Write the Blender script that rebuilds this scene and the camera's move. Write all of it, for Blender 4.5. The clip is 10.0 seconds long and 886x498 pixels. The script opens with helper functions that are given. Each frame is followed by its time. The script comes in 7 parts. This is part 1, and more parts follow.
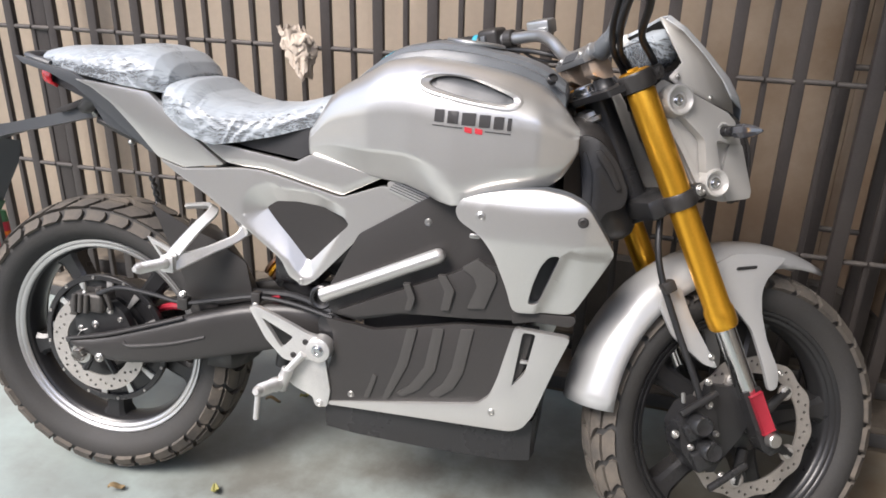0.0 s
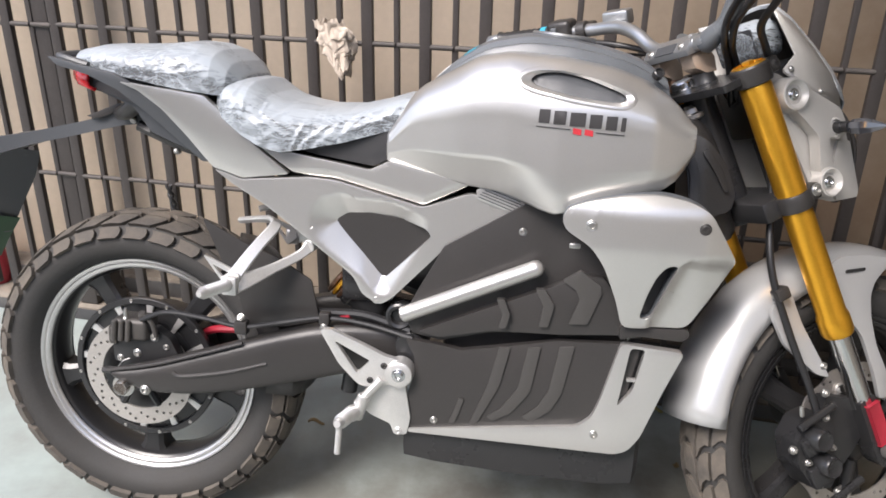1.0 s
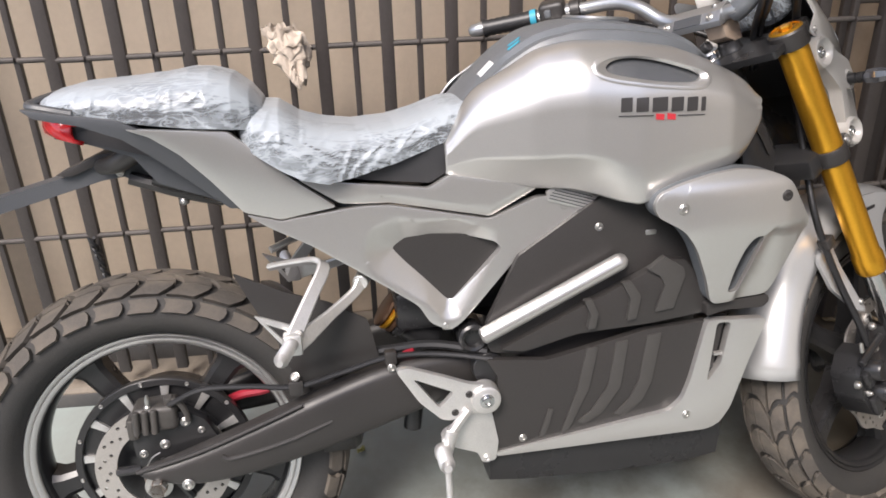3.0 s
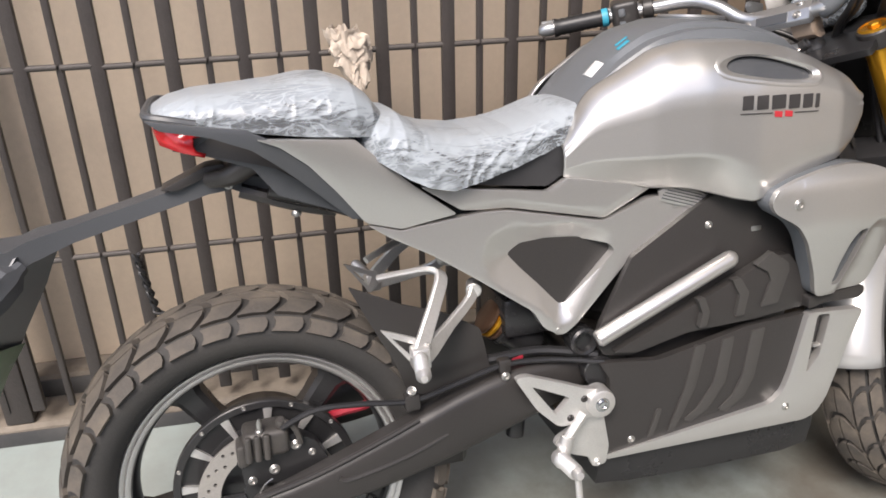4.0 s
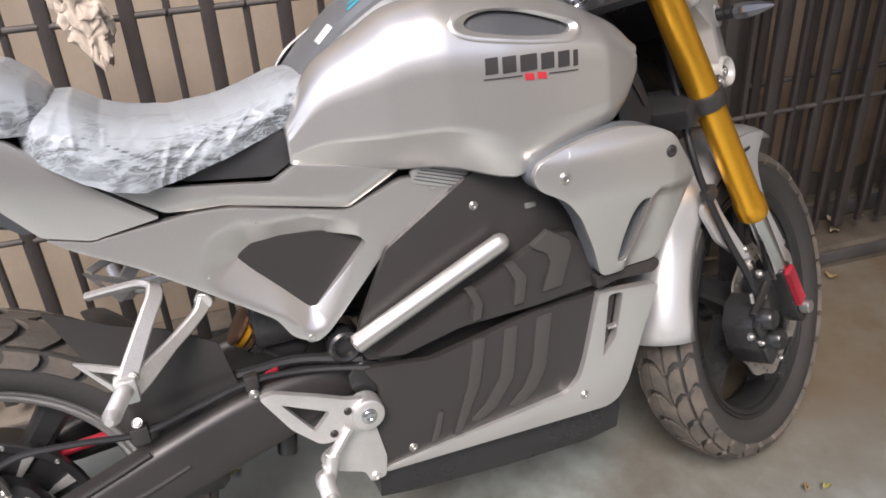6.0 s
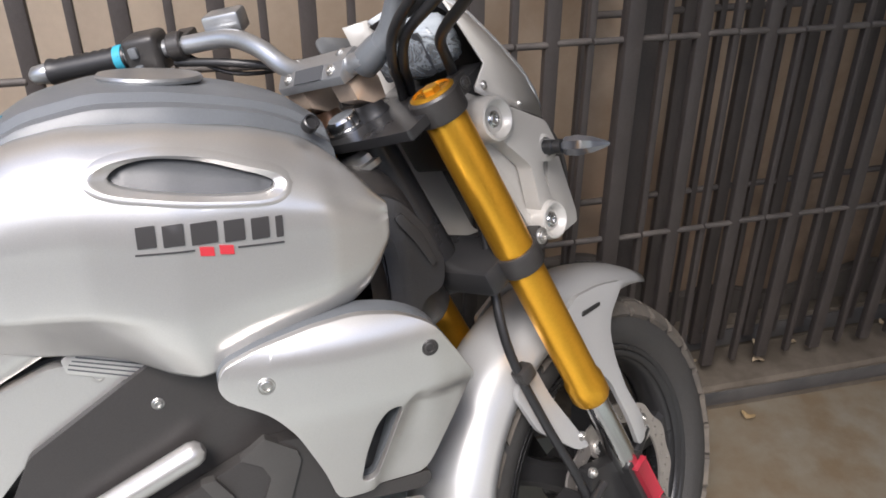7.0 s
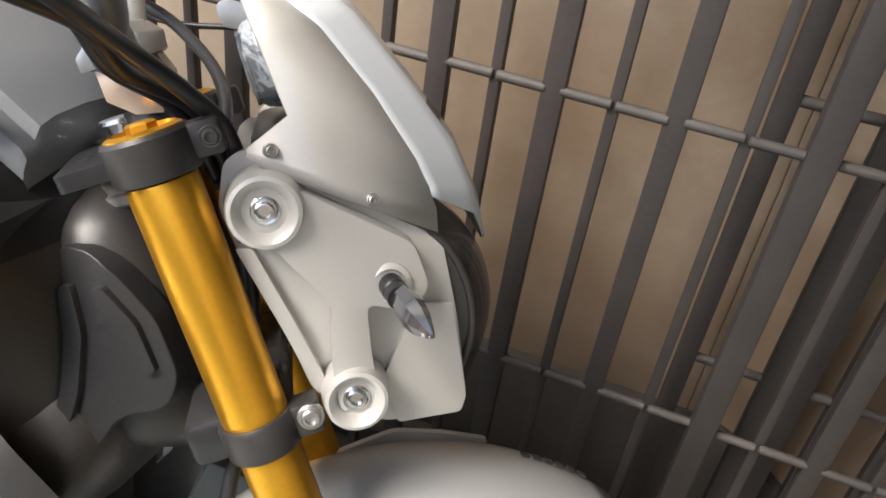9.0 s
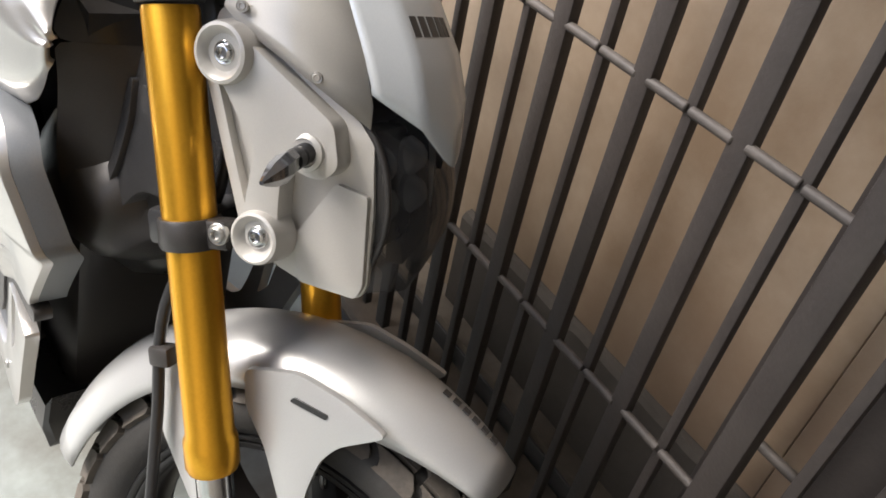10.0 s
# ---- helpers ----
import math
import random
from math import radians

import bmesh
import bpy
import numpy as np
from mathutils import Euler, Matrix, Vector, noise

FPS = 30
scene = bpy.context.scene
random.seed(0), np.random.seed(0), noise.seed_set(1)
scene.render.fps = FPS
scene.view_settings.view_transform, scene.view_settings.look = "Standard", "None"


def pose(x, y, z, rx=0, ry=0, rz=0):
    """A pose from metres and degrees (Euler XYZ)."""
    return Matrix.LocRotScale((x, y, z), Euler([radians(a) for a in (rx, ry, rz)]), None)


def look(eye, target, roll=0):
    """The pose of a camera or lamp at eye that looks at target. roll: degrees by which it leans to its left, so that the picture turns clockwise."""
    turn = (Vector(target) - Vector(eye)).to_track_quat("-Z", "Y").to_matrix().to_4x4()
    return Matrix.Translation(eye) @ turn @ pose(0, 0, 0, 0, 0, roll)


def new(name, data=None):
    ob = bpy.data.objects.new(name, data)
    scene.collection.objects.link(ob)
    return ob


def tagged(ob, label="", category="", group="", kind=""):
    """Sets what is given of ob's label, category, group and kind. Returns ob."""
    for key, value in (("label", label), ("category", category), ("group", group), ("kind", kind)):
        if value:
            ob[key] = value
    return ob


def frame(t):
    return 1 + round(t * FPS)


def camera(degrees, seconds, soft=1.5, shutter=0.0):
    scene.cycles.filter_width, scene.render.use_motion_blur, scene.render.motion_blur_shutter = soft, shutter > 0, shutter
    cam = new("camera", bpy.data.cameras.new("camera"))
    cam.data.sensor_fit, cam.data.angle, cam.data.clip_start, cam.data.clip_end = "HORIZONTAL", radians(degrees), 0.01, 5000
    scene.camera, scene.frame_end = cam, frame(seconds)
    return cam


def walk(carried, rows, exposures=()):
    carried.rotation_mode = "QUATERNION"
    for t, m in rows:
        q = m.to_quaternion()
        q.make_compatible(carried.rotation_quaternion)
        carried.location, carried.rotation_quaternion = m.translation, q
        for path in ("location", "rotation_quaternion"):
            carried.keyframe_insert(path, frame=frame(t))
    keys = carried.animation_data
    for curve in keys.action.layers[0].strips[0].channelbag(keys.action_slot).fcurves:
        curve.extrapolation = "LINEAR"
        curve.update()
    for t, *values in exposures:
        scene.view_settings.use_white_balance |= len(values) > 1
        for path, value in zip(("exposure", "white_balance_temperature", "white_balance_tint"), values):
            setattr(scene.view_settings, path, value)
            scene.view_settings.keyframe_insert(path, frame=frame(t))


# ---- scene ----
# ---------------------------------------------------------------- camera
cam = camera(58.4, 10.0, soft=1.7)
# seconds, eye x y z, then yaw (to the left of +y), pitch (up) and roll, in degrees
PATH = [
    (0.0, 0.0000, 0.0000, 1.2100, 11.44, -23.44, 1.25),
    (0.5, -0.1619, -0.0165, 1.1947, 9.22, -23.56, 1.22),
    (1.0, -0.2713, 0.0800, 1.1887, 7.36, -23.90, 1.16),
    (1.5, -0.3687, 0.1217, 1.2053, 4.73, -24.67, 1.05),
    (2.0, -0.5657, 0.1280, 1.2097, -0.28, -24.69, 0.52),
    (2.2, -0.6241, 0.1254, 1.2075, -1.90, -25.06, 0.11),
    (3.3, -0.8005, 0.2505, 1.2124, -12.35, -25.89, -1.77),
    (3.5, -0.8547, 0.2655, 1.2159, -13.58, -25.94, -1.34),
    (4.0, -1.0369, 0.3172, 1.2144, -16.12, -26.03, -1.24),
    (4.5, -1.1477, 0.3476, 1.1577, -17.47, -31.87, -1.58),
    (5.0, -1.1509, 0.3358, 1.1612, -17.64, -32.60, -2.50),
    (5.5, -0.9805, 0.3609, 1.1630, -19.19, -31.99, -4.60),
    (6.0, -0.6921, 0.3874, 1.1881, -20.31, -29.80, -3.28),
    (6.2, -0.6028, 0.4250, 1.1912, -20.58, -29.50, -3.16),
    (7.3, -0.1167, 0.6673, 1.2375, -18.81, -28.47, 1.13),
    (7.5, -0.0608, 0.7139, 1.2449, -17.58, -28.76, 0.39),
    (8.0, 0.0254, 0.8596, 1.2399, -17.45, -30.65, -0.99),
    (8.5, 0.2068, 0.9328, 1.2235, -8.64, -31.96, 3.70),
    (9.0, 0.3453, 1.0026, 1.2137, 11.98, -34.42, 8.56),
    (9.5, 0.4828, 1.1363, 1.1959, 23.82, -37.45, 15.95),
    (10.0, 0.7114, 1.1560, 1.2367, 45.42, -39.06, 11.66),
]


def stand(x, y, z, yaw, pitch, roll):
    a, b = radians(yaw), radians(pitch)
    ahead = Vector((-math.sin(a) * math.cos(b), math.cos(a) * math.cos(b), math.sin(b)))
    eye = Vector((x, y, z))
    return look(eye, eye + ahead, roll)


walk(cam, [(t, stand(*r)) for t, *r in PATH], exposures=[(0.0, 0.92, 6500, 13), (2.0, 0.86, 6550, 14), (4.5, 0.72, 6750, 14), (6.0, 0.70, 6650, 16), (7.5, 1.15, 6350, 11), (8.0, 1.33, 6350, 9), (9.0, 1.33, 6700, 10), (10.0, 1.36, 6700, 11)])

# ---------------------------------------------------------------- light
world = bpy.data.worlds.new("sky")
scene.world = world
world.use_nodes = True
wn = world.node_tree
wn.nodes.clear()
sky = wn.nodes.new("ShaderNodeTexSky")
sky.sky_type = "NISHITA"
sky.sun_disc = False
sky.sun_elevation = radians(52)
sky.sun_rotation = radians(215)
sky.air_density, sky.dust_density, sky.ozone_density = 1.0, 2.6, 1.0
bg = wn.nodes.new("ShaderNodeBackground")
bg.inputs["Strength"].default_value = 0.15
wo = wn.nodes.new("ShaderNodeOutputWorld")
wn.links.new(sky.outputs[0], bg.inputs[0])
wn.links.new(bg.outputs[0], wo.inputs[0])

sun_data = bpy.data.lights.new("sun", "SUN")
sun_data.energy, sun_data.angle, sun_data.color = 2.7, radians(26), (1.0, 0.965, 0.92)
sun = new("sun", sun_data)
sun.matrix_world = look((-3.7, -4.0, 8.2), (0, 1.2, 0.4))


# ---------------------------------------------------------------- materials
def mat(name, col, rough=0.5, metal=0.0, grain=0.0, gscale=60.0, stain=0.0, sscale=4.0, stain_col=None, bump=0.0, bscale=200.0, coat=0.0, spec=0.5):
    """A principled surface with fine grain and larger stains, in object space."""
    m = bpy.data.materials.new(name)
    m.use_nodes = True
    nt = m.node_tree
    b = nt.nodes["Principled BSDF"]
    b.inputs["Base Color"].default_value = (*col, 1)
    b.inputs["Roughness"].default_value = rough
    b.inputs["Metallic"].default_value = metal
    b.inputs["Coat Weight"].default_value = coat
    b.inputs["Coat Roughness"].default_value = 0.12
    b.inputs["Specular IOR Level"].default_value = spec
    tc = nt.nodes.new("ShaderNodeTexCoord")
    out = None

    def noise_node(scale, detail=6.0, r=0.6):
        n = nt.nodes.new("ShaderNodeTexNoise")
        n.inputs["Scale"].default_value, n.inputs["Detail"].default_value, n.inputs["Roughness"].default_value = scale, detail, r
        nt.links.new(tc.outputs["Object"], n.inputs["Vector"])
        return n

    def mix(fac, a, c, blend="MIX"):
        x = nt.nodes.new("ShaderNodeMix")
        x.data_type, x.blend_type = "RGBA", blend
        nt.links.new(fac, x.inputs["Factor"])
        if a is None:
            x.inputs["A"].default_value = (*col, 1)
        else:
            nt.links.new(a, x.inputs["A"])
        x.inputs["B"].default_value = (*c, 1)
        return x.outputs["Result"]

    def ramp(src, lo, hi, top=1.0):
        r = nt.nodes.new("ShaderNodeMapRange")
        r.inputs["From Min"].default_value, r.inputs["From Max"].default_value = lo, hi
        r.inputs["To Max"].default_value = top
        nt.links.new(src, r.inputs["Value"])
        return r.outputs["Result"]

    if stain:
        n = noise_node(sscale)
        f = ramp(n.outputs["Fac"], 0.42, 0.68, stain)
        out = mix(f, out, stain_col or tuple(c * 0.55 for c in col))
        rr = nt.nodes.new("ShaderNodeMapRange")
        rr.inputs["To Min"].default_value, rr.inputs["To Max"].default_value = rough * 0.85, min(1.0, rough * 1.25)
        nt.links.new(n.outputs["Fac"], rr.inputs["Value"])
        nt.links.new(rr.outputs["Result"], b.inputs["Roughness"])
    if grain:
        n = noise_node(gscale, 4.0)
        f = ramp(n.outputs["Fac"], 0.35, 0.75, grain)
        out = mix(f, out, tuple(min(1.0, c * 1.35 + 0.01) for c in col))
    if out is not None:
        nt.links.new(out, b.inputs["Base Color"])
    if bump:
        n = noise_node(bscale, 5.0)
        bp = nt.nodes.new("ShaderNodeBump")
        bp.inputs["Strength"].default_value, bp.inputs["Distance"].default_value = bump, 0.002
        nt.links.new(n.outputs["Fac"], bp.inputs["Height"])
        nt.links.new(bp.outputs["Normal"], b.inputs["Normal"])
    return m


SILVER = mat("silver_paint", (0.535, 0.524, 0.505), 0.29, 0.74, 0.25, 900.0, 0.15, 6.0, (0.41, 0.398, 0.376), 0.05, 900.0, coat=0.6)
FENDERP = mat("pale_silver_mudguard_paint", (0.47, 0.475, 0.475), 0.30, 0.42, 0.2, 900.0, 0.12, 7.0, (0.41, 0.405, 0.395), 0.04, 900.0, coat=0.5)
PEARL = mat("pearl_white_paint", (0.50, 0.485, 0.455), 0.34, 0.2, 0.2, 900.0, 0.1, 8.0, (0.48, 0.46, 0.425), 0.03, 900.0, coat=0.4)
NOSEP = mat("pale_silver_nose_paint", (0.57, 0.605, 0.635), 0.24, 0.2, 0.2, 900.0, 0.1, 8.0, (0.5, 0.505, 0.51), 0.03, 900.0, coat=0.4)
SATIN = mat("satin_black_plastic", (0.028, 0.026, 0.025), 0.36, 0.0, 0.4, 500.0, 0.4, 7.0, (0.034, 0.030, 0.028), 0.15, 900.0)
FRAMEBLK = mat("black_frame_paint", (0.018, 0.018, 0.019), 0.27, 0.0, 0.3, 300.0, 0.2, 9.0, (0.036, 0.034, 0.032), 0.05, 400.0)
CASTBLK = mat("black_cast_frame_paint", (0.020, 0.020, 0.021), 0.42, 0.0, 0.4, 300.0, 0.4, 12.0, (0.034, 0.032, 0.030), 0.2, 300.0)
GREYPL = mat("slate_grey_plastic", (0.115, 0.125, 0.135), 0.33, 0.0, 0.3, 600.0, 0.2, 6.0, (0.095, 0.10, 0.108), 0.15, 900.0)
TAILGREY = mat("charcoal_tail_plastic", (0.058, 0.062, 0.068), 0.36, 0.0, 0.3, 600.0, 0.25, 6.0, (0.085, 0.085, 0.085), 0.15, 900.0)
RIBGREY = mat("grey_painted_rib", (0.060, 0.057, 0.054), 0.4, 0.2, 0.2, 500.0, 0.2, 12.0, None, 0.05, 600.0)
GOLD = mat("gold_anodised_metal", (0.80, 0.40, 0.035), 0.3, 0.85, 0.25, 250.0, 0.15, 14.0, (0.62, 0.30, 0.03), 0.04, 500.0)
# Tan base colour stands in for what the polished risers mirror.
RISERMET = mat("tan_mirror_riser_metal", (0.46, 0.36, 0.28), 0.2, 0.4, 0.15, 200.0, 0.2, 20.0, (0.42, 0.38, 0.33))
CHROME = mat("polished_steel", (0.62, 0.62, 0.62), 0.16, 1.0, 0.1, 200.0, 0.2, 20.0, (0.4, 0.4, 0.4))
STEEL = mat("bolt_steel", (0.5, 0.49, 0.47), 0.32, 0.9, 0.3, 300.0, 0.3, 60.0, (0.33, 0.31, 0.28))
CALGREY = mat("dark_grey_casting", (0.060, 0.056, 0.052), 0.42, 0.3, 0.4, 300.0, 0.4, 30.0, (0.10, 0.09, 0.08), 0.3, 400.0)
CASTBROWN = mat("dull_brown_casting", (0.15, 0.125, 0.105), 0.45, 0.4, 0.35, 400.0, 0.4, 30.0, (0.09, 0.07, 0.055), 0.3, 400.0)
ALU = mat("cast_aluminium", (0.68, 0.67, 0.65), 0.36, 0.75, 0.35, 400.0, 0.3, 25.0, (0.42, 0.41, 0.39), 0.25, 400.0)
BARMET = mat("grey_bar_metal", (0.40, 0.41, 0.42), 0.3, 0.8, 0.2, 300.0, 0.15, 20.0, None)
DISC = mat("brake_disc_steel", (0.50, 0.47, 0.44), 0.4, 0.75, 0.3, 250.0, 0.35, 18.0, (0.36, 0.33, 0.30), 0.1, 500.0)
RIMLIP = mat("machined_rim_lip", (0.60, 0.59, 0.58), 0.28, 0.85, 0.25, 200.0, 0.3, 12.0, (0.42, 0.41, 0.40), 0.05, 500.0)
RUBBER = mat("tyre_rubber", (0.030, 0.029, 0.028), 0.68, 0.0, 0.4, 220.0, 0.55, 10.0, (0.04, 0.036, 0.031), 0.3, 350.0)
TREAD = mat("dusty_tread_rubber", (0.068, 0.060, 0.052), 0.8, 0.0, 0.5, 240.0, 0.8, 14.0, (0.165, 0.138, 0.108), 0.35, 300.0)
HOSE = mat("black_hose_rubber", (0.015, 0.015, 0.016), 0.4, 0.0, 0.2, 300.0)
SEATVINYL = mat("dark_seat_vinyl", (0.028, 0.028, 0.03), 0.55, 0.0, 0.3, 500.0, 0.2, 9.0, None, 0.3, 800.0)
REDPL = mat("red_lens_plastic", (0.55, 0.015, 0.02), 0.2, 0.0, 0.2, 60.0, coat=0.6)
REDTAG = mat("red_reflector_tag", (0.31, 0.02, 0.035), 0.35, 0.0, 0.2, 80.0)
ORANGE = mat("orange_amber_lens", (0.5, 0.12, 0.01), 0.25, 0.0, 0.2, 60.0)
COPPER = mat("bronze_spring_cap", (0.17, 0.10, 0.065), 0.3, 0.8, 0.3, 100.0)
DARKCLEAR = mat("smoked_lamp_glass", (0.060, 0.064, 0.072), 0.06, 0.0, spec=0.9, coat=1.0)
SMOKE = mat("smoked_clear_lens", (0.055, 0.058, 0.066), 0.08, 0.0, 0.2, 60.0, spec=0.8, coat=1.0)
BULB = mat("clear_lens_plastic", (0.62, 0.66, 0.72), 0.10, 0.6)
WHITELBL = mat("white_paper_label", (0.75, 0.75, 0.73), 0.6, 0.0, 0.2, 120.0)
CYANLBL = mat("blue_print", (0.03, 0.30, 0.42), 0.5)
INK = mat("dark_decal_ink", (0.035, 0.033, 0.033), 0.4)
REDINK = mat("red_decal_ink", (0.45, 0.03, 0.04), 0.4)
PLATEGRN = mat("green_plate_sheet", (0.03, 0.11, 0.045), 0.35, 0.0, 0.2, 60.0, 0.3, 12.0)
GATEPAINT = mat("dark_brown_gate_paint", (0.038, 0.032, 0.030), 0.5, 0.0, 0.4, 160.0, 0.5, 9.0, (0.065, 0.056, 0.050), 0.35, 180.0)
GATEDUST = mat("dusty_gate_rail_paint", (0.052, 0.045, 0.041), 0.6, 0.0, 0.4, 160.0, 0.6, 14.0, (0.115, 0.10, 0.088), 0.35, 180.0)
BEIGE = mat("beige_plaster", (0.57, 0.47, 0.365), 0.8, 0.0, 0.2, 60.0, 0.4, 2.2, (0.47, 0.385, 0.295), 0.3, 120.0)
LOWWALL = mat("dark_plaster", (0.06, 0.052, 0.045), 0.85, 0.0, 0.3, 50.0, 0.6, 6.0, (0.05, 0.043, 0.036), 0.5, 80.0)
FLOORM = mat("grey_green_painted_concrete", (0.30, 0.35, 0.335), 0.42, 0.0, 0.22, 26.0, 0.85, 2.3, (0.20, 0.205, 0.185), 0.15, 90.0)
SANDM = mat("dusty_ledge_concrete", (0.215, 0.185, 0.15), 0.85, 0.0, 0.3, 60.0, 0.7, 5.0, (0.10, 0.085, 0.066), 0.5, 90.0)
KERBDARK = mat("dark_shade_band", (0.045, 0.045, 0.047), 0.5, 0.0, 0.3, 80.0, 0.5, 7.0, (0.13, 0.12, 0.11), 0.2, 120.0)
CLOTH = mat("tan_rag_cloth", (0.54, 0.46, 0.38), 0.9, 0.0, 0.3, 150.0, 0.5, 25.0, (0.40, 0.33, 0.26), 0.5, 300.0)
LEAF = mat("dry_leaf", (0.21, 0.15, 0.075), 0.7, 0.0, 0.4, 80.0, 0.5, 30.0, (0.2, 0.12, 0.04))
LEAFDRY = mat("pale_dead_leaf", (0.30, 0.235, 0.155), 0.8, 0.0, 0.4, 80.0, 0.5, 30.0, (0.2, 0.15, 0.10))
LEAFG = mat("yellow_green_leaf", (0.24, 0.23, 0.075), 0.6, 0.0, 0.4, 80.0, 0.5, 30.0, (0.24, 0.2, 0.04))
WALLPAINT = mat("cream_wall_paint", (0.34, 0.30, 0.25), 0.8, 0.0, 0.2, 40.0, 0.3, 1.2, None, 0.2, 90.0)
CEILM = mat("white_slab_paint", (0.72, 0.71, 0.69), 0.85, 0.0, 0.15, 40.0, 0.2, 1.0, None, 0.15, 90.0)


def film_material():
    """Thin creased polythene: partly see-through, glossy, whiter where it bunches and on upward faces."""
    m = bpy.data.materials.new("clear_polythene_film")
    m.use_nodes = True
    nt = m.node_tree
    b = nt.nodes["Principled BSDF"]
    b.inputs["Base Color"].default_value = (0.355, 0.392, 0.422, 1)
    b.inputs["Roughness"].default_value = 0.30
    tc = nt.nodes.new("ShaderNodeTexCoord")
    mp = nt.nodes.new("ShaderNodeMapping")
    mp.inputs["Scale"].default_value = (0.38, 0.9, 1.35)
    mp.inputs["Rotation"].default_value = (0.0, radians(14), 0.0)
    nt.links.new(tc.outputs["Object"], mp.inputs["Vector"])
    warp = nt.nodes.new("ShaderNodeTexNoise")
    warp.inputs["Scale"].default_value, warp.inputs["Detail"].default_value = 14.0, 3.0
    nt.links.new(mp.outputs["Vector"], warp.inputs["Vector"])
    wm = nt.nodes.new("ShaderNodeVectorMath")
    wm.operation = "MULTIPLY_ADD"
    wm.inputs[1].default_value = (0.085, 0.085, 0.085)
    nt.links.new(warp.outputs["Color"], wm.inputs[0])
    nt.links.new(mp.outputs["Vector"], wm.inputs[2])

    def cells(scale, feature):
        v = nt.nodes.new("ShaderNodeTexVoronoi")
        v.feature = feature
        v.inputs["Scale"].default_value = scale
        nt.links.new(wm.outputs[0], v.inputs["Vector"])
        return v.outputs["Distance"]

    def ranged(src, a, b, c, d):
        r = nt.nodes.new("ShaderNodeMapRange")
        for key, val in zip(("From Min", "From Max", "To Min", "To Max"), (a, b, c, d)):
            r.inputs[key].default_value = val
        nt.links.new(src, r.inputs["Value"])
        return r.outputs["Result"]

    def math_node(op, a, c):
        x = nt.nodes.new("ShaderNodeMath")
        x.operation = op
        nt.links.new(a, x.inputs[0])
        if isinstance(c, float):
            x.inputs[1].default_value = c
        else:
            nt.links.new(c, x.inputs[1])
        return x.outputs[0]

    def streaks(scale, width, top):
        """Thin winding fold lines where a noise crosses its middle."""
        n = nt.nodes.new("ShaderNodeTexNoise")
        n.inputs["Scale"].default_value, n.inputs["Detail"].default_value, n.inputs["Distortion"].default_value = scale, 2.0, 0.7
        nt.links.new(wm.outputs[0], n.inputs["Vector"])
        off = math_node("SUBTRACT", n.outputs["Fac"], 0.5)
        x = nt.nodes.new("ShaderNodeMath")
        x.operation = "ABSOLUTE"
        nt.links.new(off, x.inputs[0])
        return ranged(x.outputs[0], 0.0, width, top, 0.0)

    fold = streaks(26.0, 0.045, 0.42)
    fine = math_node("ADD", streaks(52.0, 0.05, 0.30), ranged(cells(70.0, "DISTANCE_TO_EDGE"), 0.0, 0.10, 0.12, 0.0))
    haze = nt.nodes.new("ShaderNodeTexNoise")
    haze.inputs["Scale"].default_value, haze.inputs["Detail"].default_value = 9.0, 6.0
    nt.links.new(wm.outputs[0], haze.inputs["Vector"])
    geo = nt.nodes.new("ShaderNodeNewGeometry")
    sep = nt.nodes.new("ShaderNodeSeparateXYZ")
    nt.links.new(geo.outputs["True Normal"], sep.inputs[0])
    # Upward faces whiter: loose layers, plus the sky's sheen put into the alpha.
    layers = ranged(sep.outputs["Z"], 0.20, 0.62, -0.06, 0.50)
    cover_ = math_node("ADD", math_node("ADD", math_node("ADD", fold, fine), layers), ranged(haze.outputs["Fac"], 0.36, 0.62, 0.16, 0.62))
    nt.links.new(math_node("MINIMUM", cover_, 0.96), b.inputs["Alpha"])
    crease = nt.nodes.new("ShaderNodeTexNoise")
    crease.noise_type = "RIDGED_MULTIFRACTAL"
    crease.inputs["Scale"].default_value, crease.inputs["Detail"].default_value = 17.0, 4.0
    nt.links.new(wm.outputs[0], crease.inputs["Vector"])
    height = math_node("ADD", math_node("MULTIPLY", crease.outputs["Fac"], 0.9), math_node("MULTIPLY", cells(40.0, "F1"), 0.35))
    bp = nt.nodes.new("ShaderNodeBump")
    bp.inputs["Strength"].default_value, bp.inputs["Distance"].default_value = 0.26, 0.006
    nt.links.new(height, bp.inputs["Height"])
    nt.links.new(bp.outputs["Normal"], b.inputs["Normal"])
    return m


FILM = film_material()
LAMPGLASS = mat("smoked_headlamp_glass", (0.030, 0.031, 0.034), 0.10, 0.0, spec=0.6, coat=0.4)
LAMPGLASS.node_tree.nodes["Principled BSDF"].inputs["Alpha"].default_value = 0.72


